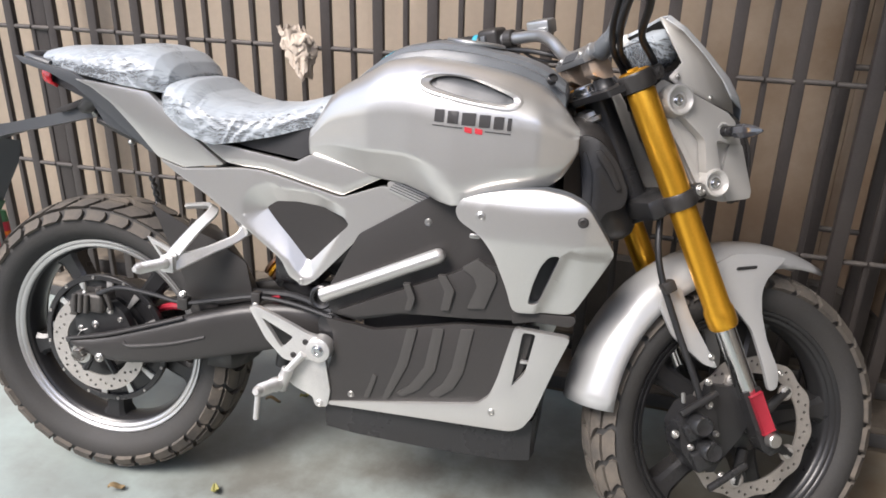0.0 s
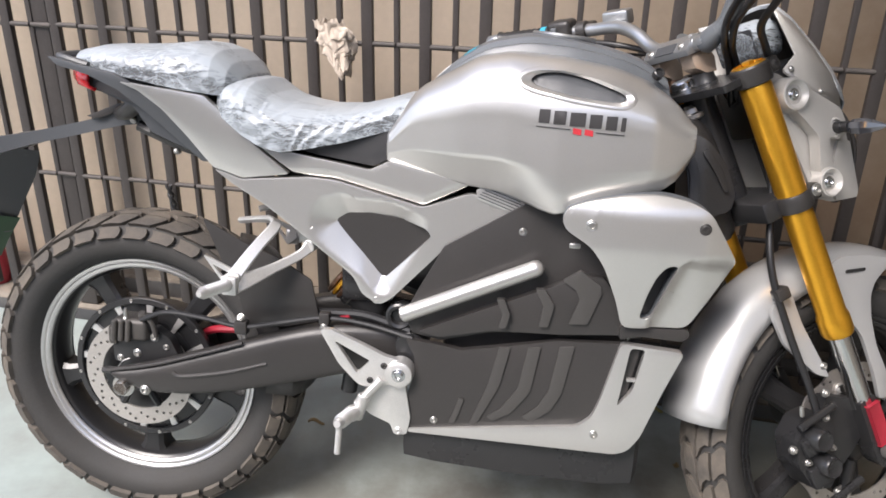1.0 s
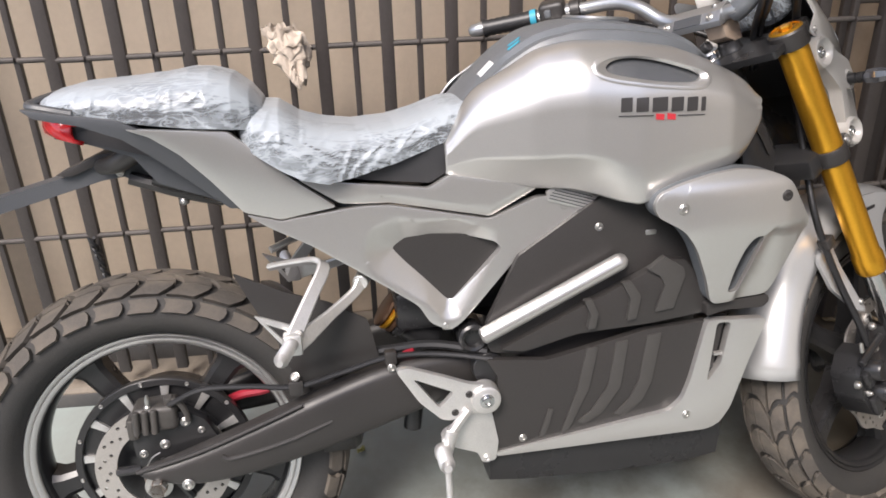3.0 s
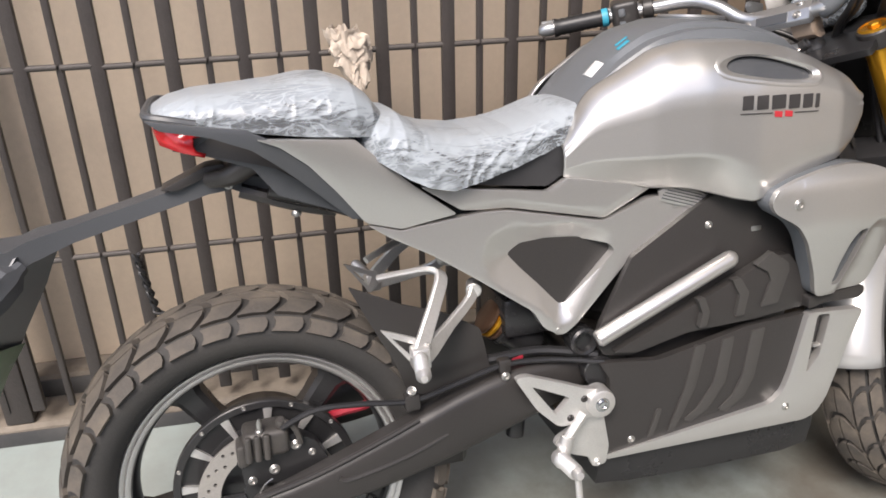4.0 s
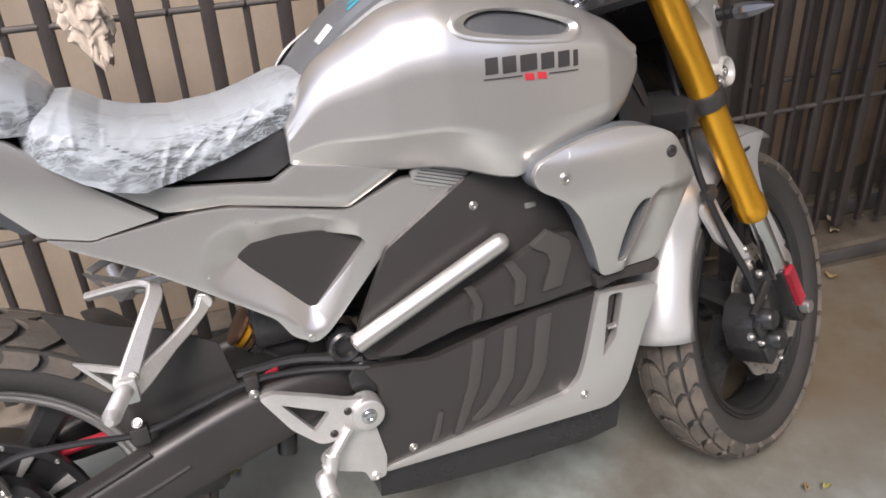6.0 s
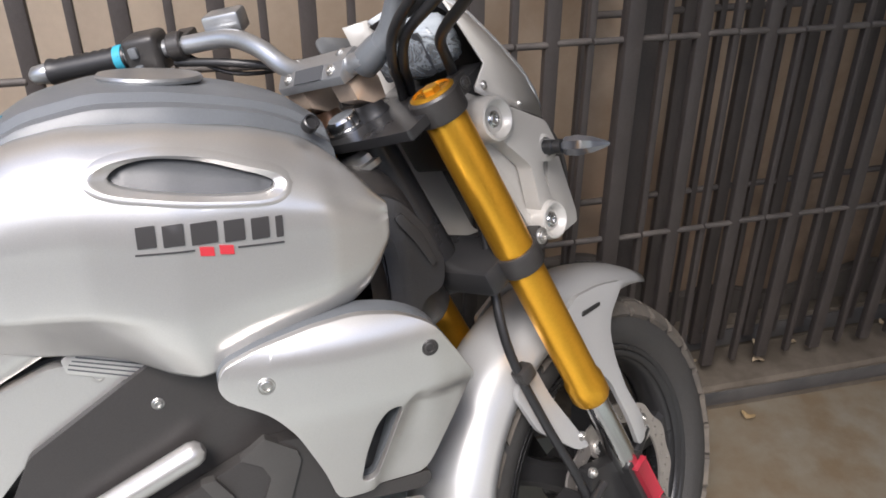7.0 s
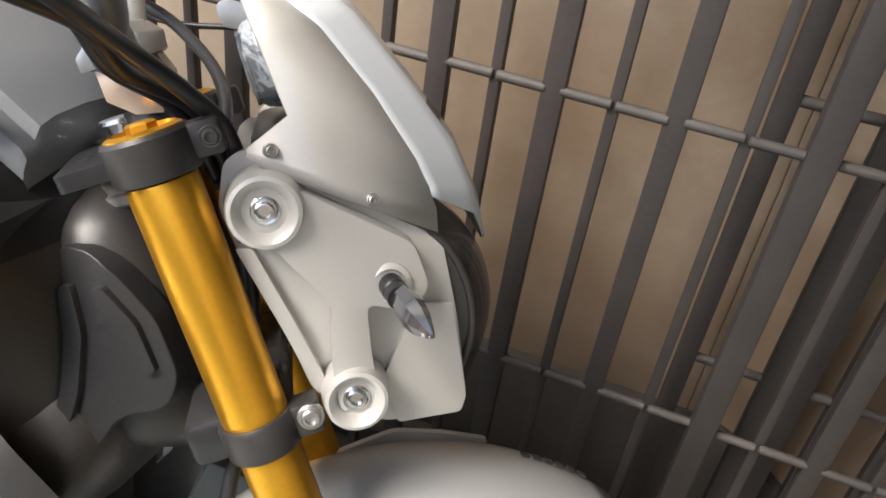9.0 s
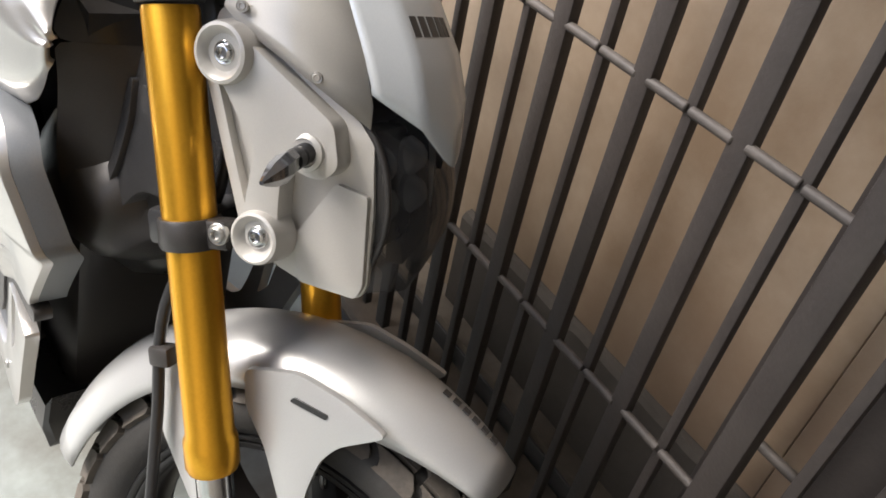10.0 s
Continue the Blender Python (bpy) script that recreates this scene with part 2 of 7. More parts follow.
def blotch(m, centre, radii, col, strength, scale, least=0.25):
    """A soft-edged colour patch of its own shape round one place on a surface."""
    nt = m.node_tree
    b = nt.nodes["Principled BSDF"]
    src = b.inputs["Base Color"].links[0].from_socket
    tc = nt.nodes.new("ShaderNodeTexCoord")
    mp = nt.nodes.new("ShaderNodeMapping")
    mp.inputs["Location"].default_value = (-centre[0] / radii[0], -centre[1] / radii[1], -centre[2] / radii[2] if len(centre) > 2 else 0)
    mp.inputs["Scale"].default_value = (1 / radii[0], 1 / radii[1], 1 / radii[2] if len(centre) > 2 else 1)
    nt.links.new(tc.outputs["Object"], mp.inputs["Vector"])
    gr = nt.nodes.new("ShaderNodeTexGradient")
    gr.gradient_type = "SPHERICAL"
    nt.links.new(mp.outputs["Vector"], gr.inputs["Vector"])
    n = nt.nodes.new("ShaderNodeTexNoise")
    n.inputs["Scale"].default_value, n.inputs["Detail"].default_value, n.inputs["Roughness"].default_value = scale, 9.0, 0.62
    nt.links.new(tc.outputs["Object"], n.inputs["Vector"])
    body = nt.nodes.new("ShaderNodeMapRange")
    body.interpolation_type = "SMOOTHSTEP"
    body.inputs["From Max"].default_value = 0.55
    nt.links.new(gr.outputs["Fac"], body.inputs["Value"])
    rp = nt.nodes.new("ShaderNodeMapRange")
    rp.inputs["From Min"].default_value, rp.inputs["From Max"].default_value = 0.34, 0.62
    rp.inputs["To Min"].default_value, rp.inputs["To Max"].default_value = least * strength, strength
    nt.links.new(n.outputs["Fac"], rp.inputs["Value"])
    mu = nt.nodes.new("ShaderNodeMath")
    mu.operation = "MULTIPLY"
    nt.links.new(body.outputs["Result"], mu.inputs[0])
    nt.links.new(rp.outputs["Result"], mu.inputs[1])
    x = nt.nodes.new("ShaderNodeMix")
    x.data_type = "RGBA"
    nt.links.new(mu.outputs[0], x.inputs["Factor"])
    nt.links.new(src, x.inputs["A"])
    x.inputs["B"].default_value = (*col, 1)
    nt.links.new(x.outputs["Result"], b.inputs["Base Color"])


# Kerb and sill turn darker brown towards the gate's right end.
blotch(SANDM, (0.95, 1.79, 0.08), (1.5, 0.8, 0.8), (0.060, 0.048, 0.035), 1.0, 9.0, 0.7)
# Floor stains that also carry shade painted in under and right of the bike.
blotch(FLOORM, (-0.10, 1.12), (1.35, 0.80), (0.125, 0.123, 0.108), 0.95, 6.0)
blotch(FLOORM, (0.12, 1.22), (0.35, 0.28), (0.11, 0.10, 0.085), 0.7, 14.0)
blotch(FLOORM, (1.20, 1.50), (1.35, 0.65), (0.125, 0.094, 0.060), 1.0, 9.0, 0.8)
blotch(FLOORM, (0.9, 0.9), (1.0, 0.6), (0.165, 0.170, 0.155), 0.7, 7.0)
# Browner wall tone; the light's falloff to the lower right is painted in.
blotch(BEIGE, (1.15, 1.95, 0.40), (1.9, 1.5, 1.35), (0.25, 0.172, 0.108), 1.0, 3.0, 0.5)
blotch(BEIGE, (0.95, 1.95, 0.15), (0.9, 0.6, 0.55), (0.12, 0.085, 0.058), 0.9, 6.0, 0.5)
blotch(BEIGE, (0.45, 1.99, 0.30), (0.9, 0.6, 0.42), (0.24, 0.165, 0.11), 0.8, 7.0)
blotch(FLOORM, (-1.1, 1.75), (0.9, 0.35), (0.24, 0.25, 0.23), 0.6, 6.0)


# ---------------------------------------------------------------- builders
def link_mesh(name, bm, material, parent=None, label="", angle=38, frame_m=None):
    if frame_m is not None:
        bm.transform(frame_m)
    bmesh.ops.recalc_face_normals(bm, faces=bm.faces)
    me = bpy.data.meshes.new(name)
    bm.to_mesh(me)
    bm.free()
    me.materials.append(material)
    me.shade_smooth()
    me.set_sharp_from_angle(angle=radians(angle))
    ob = new(name, me)
    if parent is not None:
        ob.parent = parent
    if label:
        ob["label"] = label
    return ob


def part(name, bm, material, parent, label="", angle=38, frame_m=None):
    return link_mesh(name, bm, material, parent, label, angle, frame_m)


def merge(*bms):
    """Several bmeshes as one."""
    out = bmesh.new()
    for b in bms:
        me = bpy.data.meshes.new("tmp")
        b.to_mesh(me)
        b.free()
        out.from_mesh(me)
        bpy.data.meshes.remove(me)
    return out


def box(x0, x1, y0, y1, z0, z1, bevel=0.0, seg=2):
    bm = bmesh.new()
    bmesh.ops.create_cube(bm, size=1.0)
    for v in bm.verts:
        v.co = Vector(((x0, x1)[v.co.x > 0], (y0, y1)[v.co.y > 0], (z0, z1)[v.co.z > 0]))
    if bevel:
        bmesh.ops.bevel(bm, geom=bm.edges[:], offset=bevel, segments=seg, profile=0.5, affect="EDGES")
    return bm


def along(a, b):
    """A matrix that carries the z axis onto the way from a to b, at a."""
    d = Vector(b) - Vector(a)
    return Matrix.Translation(a) @ d.to_track_quat("Z", "Y").to_matrix().to_4x4()


def turned(profile, n=32, cap0=True, cap1=True):
    """A solid of revolution about z. profile: (radius, z)."""
    bm = bmesh.new()
    rings = [[bm.verts.new((r * math.cos(2 * math.pi * k / n), r * math.sin(2 * math.pi * k / n), z)) for k in range(n)] for r, z in profile]
    for a, b in zip(rings, rings[1:]):
        for k in range(n):
            bm.faces.new((a[k], a[(k + 1) % n], b[(k + 1) % n], b[k]))
    if cap0:
        bm.faces.new(rings[0][::-1])
    if cap1:
        bm.faces.new(rings[-1])
    return bm


def rod(a, b, r0, r1=None, n=16, soft=0.0015):
    r1 = r0 if r1 is None else r1
    h = (Vector(b) - Vector(a)).length
    s = min(soft, h / 3, r0 / 2, r1 / 2)
    bm = turned([(r0 - s, 0), (r0, s), (r1, h - s), (r1 - s, h)], n)
    bm.transform(along(a, b))
    return bm


def spun(a, b, profile, n=28):
    """Revolution about the way from a to b; profile: (radius, distance from a)."""
    bm = turned(profile, n)
    bm.transform(along(a, b))
    return bm


def ring(a, axis, r_in, r_out, h, n=48, soft=0.0015):
    """A flat annulus of thickness h from a along axis."""
    s = min(soft, h / 3, (r_out - r_in) / 3)
    prof = [(r_in, s), (r_in + s, 0), (r_out - s, 0), (r_out, s), (r_out, h - s), (r_out - s, h), (r_in + s, h), (r_in, h - s)]
    bm = bmesh.new()
    rs = [[bm.verts.new((r * math.cos(2 * math.pi * k / n), r * math.sin(2 * math.pi * k / n), z)) for k in range(n)] for r, z in prof]
    for i in range(len(rs)):
        p, q = rs[i], rs[(i + 1) % len(rs)]
        for k in range(n):
            bm.faces.new((p[k], p[(k + 1) % n], q[(k + 1) % n], q[k]))
    bm.transform(along(a, Vector(a) + Vector(axis)))
    return bm


def smooth_path(pts, steps=6):
    """Catmull-Rom through the points."""
    p = [Vector(q) for q in pts]
    p = [2 * p[0] - p[1]] + p + [2 * p[-1] - p[-2]]
    out = []
    for i in range(1, len(p) - 2):
        for k in range(steps):
            t = k / steps
            a, b, c, d = p[i - 1], p[i], p[i + 1], p[i + 2]
            out.append(0.5 * (2 * b + (c - a) * t + (2 * a - 5 * b + 4 * c - d) * t * t + (3 * b - a - 3 * c + d) * t ** 3))
    out.append(p[-2])
    return out


def tube(pts, r, n=10, steps=6, curve=True):
    """A hose or bar along points; r: one radius or one for each end."""
    path = smooth_path(pts, steps) if curve else [Vector(q) for q in pts]
    r0, r1 = r if isinstance(r, tuple) else (r, r)
    bm = bmesh.new()
    rings, side = [], None
    for i, p in enumerate(path):
        d = (path[min(i + 1, len(path) - 1)] - path[max(i - 1, 0)]).normalized()
        if side is None:
            side = d.orthogonal().normalized()
        side = (side - d * side.dot(d)).normalized()
        up = d.cross(side)
        rr = r0 + (r1 - r0) * i / (len(path) - 1)
        rings.append([bm.verts.new(p + rr * (math.cos(2 * math.pi * k / n) * side + math.sin(2 * math.pi * k / n) * up)) for k in range(n)])
    for a, b in zip(rings, rings[1:]):
        for k in range(n):
            bm.faces.new((a[k], a[(k + 1) % n], b[(k + 1) % n], b[k]))
    bm.faces.new(rings[0][::-1])
    bm.faces.new(rings[-1])
    return bm


def strap(pts, widths, thick, across=(0.55, 0.25, -0.8), steps=4):
    """A cast arm of bevelled rectangular section along points."""
    path = smooth_path(pts, steps)
    n = len(path) - 1
    rows_ = []
    for i, p in enumerate(path):
        d = (path[min(i + 1, n)] - path[max(i - 1, 0)]).normalized()
        w = float(np.interp(i / n * (len(widths) - 1), range(len(widths)), widths)) / 2
        u = Vector(across)
        u = (u - d * u.dot(d)).normalized()
        v = d.cross(u)
        h, c = thick / 2, thick * 0.22
        rows_.append([p + a * u + b * v for a, b in ((-w + c, -h), (w - c, -h), (w, -h + c), (w, h - c), (w - c, h), (-w + c, h), (-w, h - c), (-w, -h + c))])
    return loft(rows_, True, True)


def faceted_lamp(a, b, rows, up=(0, 0, 1)):
    """A six-sided body along a to b; rows: share of the way, half height, half width."""
    d = (Vector(b) - Vector(a)).normalized()
    u = Vector(up)
    u = (u - d * u.dot(d)).normalized()
    v = d.cross(u)
    out = []
    for t, h, w in rows:
        p = Vector(a).lerp(Vector(b), t)
        out.append([p + x * w * v + y * h * u for x, y in ((0.0, 1.0), (0.80, 0.62), (1.0, -0.15), (0.55, -0.90), (-0.55, -0.90), (-1.0, -0.15), (-0.80, 0.62))])
    return loft(out, True, True)


def rounded(pts, r=0.006, seg=3, keep=()):
    """A polygon (u, v) with its corners rounded."""
    out = []
    n = len(pts)
    for i, p in enumerate(pts):
        p, a, b = Vector(p), Vector(pts[i - 1]), Vector(pts[(i + 1) % n])
        da, db = a - p, b - p
        c = min(r, da.length * 0.45, db.length * 0.45)
        if i in keep or c < 1e-4:
            out.append(tuple(p))
            continue
        s, e = p + da.normalized() * c, p + db.normalized() * c
        for k in range(seg + 1):
            t = k / seg
            out.append(tuple((1 - t) ** 2 * s + 2 * t * (1 - t) * p + t * t * e))
    return out


def panel(outline, face, thick, holes=(), bevel=0.003, sub=0, corner=0.006, inward=1.0, seg=2, fine=0.018):
    """A sheet whose outline is given in x and z; face(x, z) gives its y; it goes thick inwards from there."""
    bm = bmesh.new()
    for loop in (rounded(outline, corner), *[rounded(h, corner * 0.7) for h in holes]):
        vs = [bm.verts.new((x, 0, z)) for x, z in loop]
        for i, v in enumerate(vs):
            bm.edges.new((v, vs[(i + 1) % len(vs)]))
    bmesh.ops.triangle_fill(bm, use_beauty=True, use_dissolve=False, edges=bm.edges[:], normal=(0, -1, 0))
    for _ in range(sub):
        bmesh.ops.subdivide_edges(bm, edges=[e for e in bm.edges if e.calc_length() > fine], cuts=1, use_grid_fill=True)
        bmesh.ops.triangulate(bm, faces=bm.faces[:])
    front = bm.faces[:]
    rim = [e for e in bm.edges if len(e.link_faces) == 1]
    back = {}
    for v in bm.verts[:]:
        back[v] = bm.verts.new((v.co.x, thick * inward, v.co.z))
    for f in front:
        bm.faces.new([back[v] for v in reversed(f.verts)])
    for e in rim:
        a, b = e.verts
        bm.faces.new((a, b, back[b], back[a]))
    for v, w in back.items():
        y = face(v.co.x, v.co.z)
        v.co.y += y
        w.co.y += y
    if bevel:
        bmesh.ops.recalc_face_normals(bm, faces=bm.faces)
        bmesh.ops.bevel(bm, geom=rim, offset=bevel, segments=seg, profile=0.6, affect="EDGES", clamp_overlap=True)
    return bm


def loft(rows, close=False, cap=False):
    """Quads between rows of points."""
    bm = bmesh.new()
    vs = [[bm.verts.new(p) for p in row] for row in rows]
    for a, b in zip(vs, vs[1:]):
        n = len(a)
        for k in range(n if close else n - 1):
            bm.faces.new((a[k], a[(k + 1) % n], b[(k + 1) % n], b[k]))
    if cap:
        bm.faces.new(vs[0][::-1])
        bm.faces.new(vs[-1])
    return bm


def subdiv(ob, levels=2):
    mod = ob.modifiers.new("smooth", "SUBSURF")
    mod.levels = mod.render_levels = levels
    return ob


def shell(ob, t):
    mod = ob.modifiers.new("thick", "SOLIDIFY")
    mod.thickness, mod.offset = t, -1.0
    return ob


def lerp_at(x, table):
    """Linear look-up in rows (x, value)."""
    xs = [r[0] for r in table]
    return float(np.interp(x, xs, [r[1] for r in table]))


def soft_at(x, table, w):
    """The same look-up with its corners rounded over w."""
    lo, hi = table[0][0], table[-1][0]
    return sum(lerp_at(min(hi, max(lo, x + w * d / 4)), table) for d in range(-4, 5)) / 9


def bolt(at, axis, r=0.008, h=0.005, n=6):
    """A flanged screw head with a recessed socket, standing on at along axis."""
    axis = Vector(axis).normalized()
    a = Vector(at)
    s = r * 0.5
    bm = spun(a - axis * 0.004, a + axis, [(r * 1.25, 0), (r * 1.25, 0.0046), (r * 1.12, 0.0053), (r * 0.92, 0.0050), (r * 0.88, 0.0042 + 0.6 * h), (r * 0.74, 0.0046 + 0.7 * h), (s * 1.1, 0.0046 + 0.7 * h), (s, 0.0040 + 0.2 * h), (s * 0.2, 0.0040 + 0.2 * h)], 20)
    return bm


# ---------------------------------------------------------------- the setting
def gate_y(x):
    """The gate's middle line on the plan."""
    return 1.945 - 0.082 * (x + 1.0)


GDIR = Vector((1.0, -0.082, 0.0)).normalized()
GANG = math.degrees(math.atan2(-0.082, 1.0))


def on_gate(s, off=0.0, z=0.0):
    """A place s metres along the gate from x = 0, off metres behind its middle line."""
    n = Vector((-GDIR.y, GDIR.x, 0))
    return Vector((0, gate_y(0), z)) + GDIR * s + n * off


def floor_z(y):
    """The floor lies level and rises a little towards the kerb."""
    return -0.018 + 0.042 * max(0.0, min(1.0, (y - 1.40) / 0.55))


def sheet(name, x0, x1, y0, y1, material, label, n=120):
    bm = bmesh.new()
    bmesh.ops.create_grid(bm, x_segments=n, y_segments=n, size=0.5)
    for v in bm.verts:
        x, y = x0 + (v.co.x + 0.5) * (x1 - x0), y0 + (v.co.y + 0.5) * (y1 - y0)
        v.co = Vector((x, y, floor_z(y)))
    return tagged(link_mesh(name, bm, material), label, "floor", kind="structure")


floor = sheet("floor", -9, 7, -9, 2.83, FLOORM, "grey-green painted concrete floor with dusty stains and painted shade")

GM = Matrix.Translation((0, gate_y(0), 0)) @ Matrix.Rotation(radians(GANG), 4, "Z")


def setting_box(name, x0, x1, y0, y1, z0, z1, material, label, category, bevel=0.004):
    bm = box(x0, x1, y0, y1, z0, z1, bevel)
    bm.transform(GM)
    return tagged(link_mesh(name, bm, material), label, category, kind="structure")


KERB_M = GM @ Matrix.Rotation(radians(-0.85), 4, "Z")


def worn_block(x0, x1, y0, y1, z0, z1, seedv):
    """A long low block whose upper edges are chipped and uneven."""
    rows_ = []
    n = 160
    for k in range(n + 1):
        x = x0 + (x1 - x0) * k / n
        w = [0.004 * noise.noise(Vector((x * 5 + seedv, i * 3.1, 0))) + 0.003 * noise.noise(Vector((x * 23 + seedv, i * 7.7, 1))) for i in range(4)]
        rows_.append([(x, y0, z0), (x, y0 + 0.5 * w[0], z1 - 0.012 + w[1]), (x, y0 + 0.007 + w[0], z1 - 0.002 + 0.5 * w[1]), (x, y0 + 0.03, z1 + 0.4 * w[2]), (x, y1, z1 + 0.4 * w[3]), (x, y1, z0)])
    return loft(rows_, True, True)


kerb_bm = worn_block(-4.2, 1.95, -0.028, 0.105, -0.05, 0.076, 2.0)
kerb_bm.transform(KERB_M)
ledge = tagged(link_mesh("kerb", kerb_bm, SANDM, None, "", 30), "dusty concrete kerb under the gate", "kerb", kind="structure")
# Thin dark band: the shadow on the kerb face, put in as colour.
band = link_mesh("shade_band", box(-4.2, 1.95, -0.0315, -0.0283, 0.024, 0.060, 0.001), KERBDARK, ledge, "dark band put in for the shadow on the kerb face", frame_m=KERB_M)
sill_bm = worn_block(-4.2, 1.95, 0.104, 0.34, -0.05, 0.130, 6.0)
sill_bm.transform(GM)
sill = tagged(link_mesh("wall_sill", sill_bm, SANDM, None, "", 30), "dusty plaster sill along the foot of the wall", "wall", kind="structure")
# Another dark strip, coloured in for the shade below the sill top.
link_mesh("sill_face", box(-4.2, 1.949, 0.0985, 0.1038, 0.0765, 0.122, 0.001), KERBDARK, sill, "dark strip put in for the shade under the sill", frame_m=GM)
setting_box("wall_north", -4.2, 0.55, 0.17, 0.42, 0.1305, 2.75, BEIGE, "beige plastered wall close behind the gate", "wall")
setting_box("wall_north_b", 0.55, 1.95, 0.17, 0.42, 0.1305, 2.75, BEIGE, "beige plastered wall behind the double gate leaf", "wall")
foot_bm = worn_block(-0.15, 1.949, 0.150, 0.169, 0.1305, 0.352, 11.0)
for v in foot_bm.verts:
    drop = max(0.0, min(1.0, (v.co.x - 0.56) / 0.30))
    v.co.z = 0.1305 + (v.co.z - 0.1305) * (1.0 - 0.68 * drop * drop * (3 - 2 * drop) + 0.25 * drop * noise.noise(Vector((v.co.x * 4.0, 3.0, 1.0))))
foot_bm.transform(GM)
tagged(link_mesh("wall_footing", foot_bm, LOWWALL, None, "", 30), "dark footing along the foot of the wall", "wall", kind="structure")
# Out of view; this wall is added to keep light off the right side.
setting_box("wall_east", 1.95, 2.10, -5.2, 0.6, -0.06, 2.75, WALLPAINT, "unseen cream side wall added to dim the right side", "wall")

# Unseen overhead slab, added so daylight falls off towards the right.
ceiling = setting_box("ceiling", -0.25, 1.949, -2.4, 0.169, 2.75, 2.9, CEILM, "unseen white slab added to shade the right side", "ceiling")
# Also out of view: added to cut sky light and show in paint reflections.
wall_south = setting_box("wall_south", -6.5, 1.949, -5.2, -5.05, -0.06, 2.3, WALLPAINT, "unseen cream wall added across the yard for reflections", "wall")
# the gate: wide flats and thin rods by turns, on round rails
gate = new("metal_gate")
tagged(gate, "dark brown painted steel bar gate with a dusty finish", "gate")
PITCH = 0.1375
flat_bm = box(-0.0135, 0.0135, -0.009, 0.009, 0.112, 2.3, 0.0025)


def placed(src, name, parent, m, label=""):
    """Another object on the mesh of src."""
    o = new(name, src.data)
    o.parent = parent
    o.matrix_basis = m
    if label:
        o["label"] = label
    return o


def rail(name, parent, s0, s1, off, z, r, material, label):
    a, b = on_gate(s0, off, z), on_gate(s1, off, z)
    bm = rod(a, b, r, n=10)
    return part(name, bm, material, parent, label)


first_flat = None
first_rod = None
random.seed(4)
for k in range(-26, 21):
    s = 0.266 + PITCH * k if k < 2 else 0.552 + 0.1425 * (k - 2)
    if s > 1.85:
        continue
    s_next = s + PITCH if k < 1 else (0.552 if k == 1 else s + 0.1425)
    m = Matrix.Translation(on_gate(s, random.uniform(-0.002, 0.002))) @ Matrix.Rotation(radians(GANG), 4, "Z")
    if first_flat is None:
        first_flat = part("flat_bar", flat_bm, GATEPAINT, gate)
        first_flat.matrix_basis = m
    else:
        placed(first_flat, "flat_bar", gate, m)
    s2 = 0.5 * (s + s_next)
    m2 = Matrix.Translation(on_gate(s2, 0.004)) @ Matrix.Rotation(radians(GANG), 4, "Z")
    if first_rod is None:
        first_rod = part("thin_bar", box(-0.0065, 0.0065, -0.0075, 0.0075, 0.112, 2.3, 0.0015), GATEPAINT, gate)
        first_rod.matrix_basis = m2
    else:
        placed(first_rod, "thin_bar", gate, m2)
    # short rail pieces welded between the bars
    for z in (0.876, 0.481, 1.27, 1.66, 2.05):
        dz = random.uniform(-0.003, 0.003)
        rail("rail", gate, s + 0.008, s2 - 0.002, -0.004, z + dz, 0.0062, GATEDUST, "")
        rail("rail", gate, s2 + 0.002, s_next - 0.008, -0.004, z + dz * 0.5, 0.0062, GATEDUST, "")
post_bm = box(-0.03, 0.03, -0.02, 0.03, 0.077, 2.4, 0.004)
post_bm.transform(Matrix.Translation(on_gate(-1.572, 0.02)) @ Matrix.Rotation(radians(GANG), 4, "Z"))
part("gate_post", post_bm, GATEPAINT, gate, "wide dark steel post")

stile_bm = box(-0.0165, 0.0165, -0.015, 0.015, 0.112, 2.4, 0.003)
stile_bm.transform(Matrix.Translation(on_gate(0.552, -0.004)) @ Matrix.Rotation(radians(GANG), 4, "Z"))
part("gate_stile", stile_bm, GATEPAINT, gate, "wide dark steel stile")

# the second leaf, folded behind the first
leaf2 = new("sliding_gate_leaf")
tagged(leaf2, "second dark steel gate leaf standing behind the first", "gate")
stile2_bm = box(-0.032, 0.032, -0.010, 0.010, 0.112, 2.35, 0.003)
stile2_bm.transform(Matrix.Translation(on_gate(0.642, 0.085)) @ Matrix.Rotation(radians(GANG), 4, "Z"))
part("gate_stile", stile2_bm, GATEPAINT, leaf2, "wide dark steel stile")
for k in range(0, 9):
    s = 0.7135 + 0.143 * k
    placed(first_flat, "flat_bar", leaf2, Matrix.Translation(on_gate(s, 0.085)) @ Matrix.Rotation(radians(GANG), 4, "Z"))
    placed(first_rod, "thin_bar", leaf2, Matrix.Translation(on_gate(s + 0.0715, 0.085)) @ Matrix.Rotation(radians(GANG), 4, "Z"))
placed(first_flat, "flat_bar", leaf2, Matrix.Translation(on_gate(0.509, 0.085)) @ Matrix.Rotation(radians(GANG), 4, "Z"))
for z in (0.521, 0.902, 1.30, 1.69):
    rail("rail", leaf2, 0.50, 1.9, 0.085, z, 0.007, GATEDUST, "")

# ---------------------------------------------------------------- the motorcycle
LEANED = Matrix.Translation((-1.03, 1.365, 0.0)) @ Matrix.Rotation(radians(-8.5), 4, "X")
bike = new("motorcycle")
bike.matrix_world = LEANED
tagged(bike, "silver and black electric street motorcycle leaning on its stand", "motorcycle")

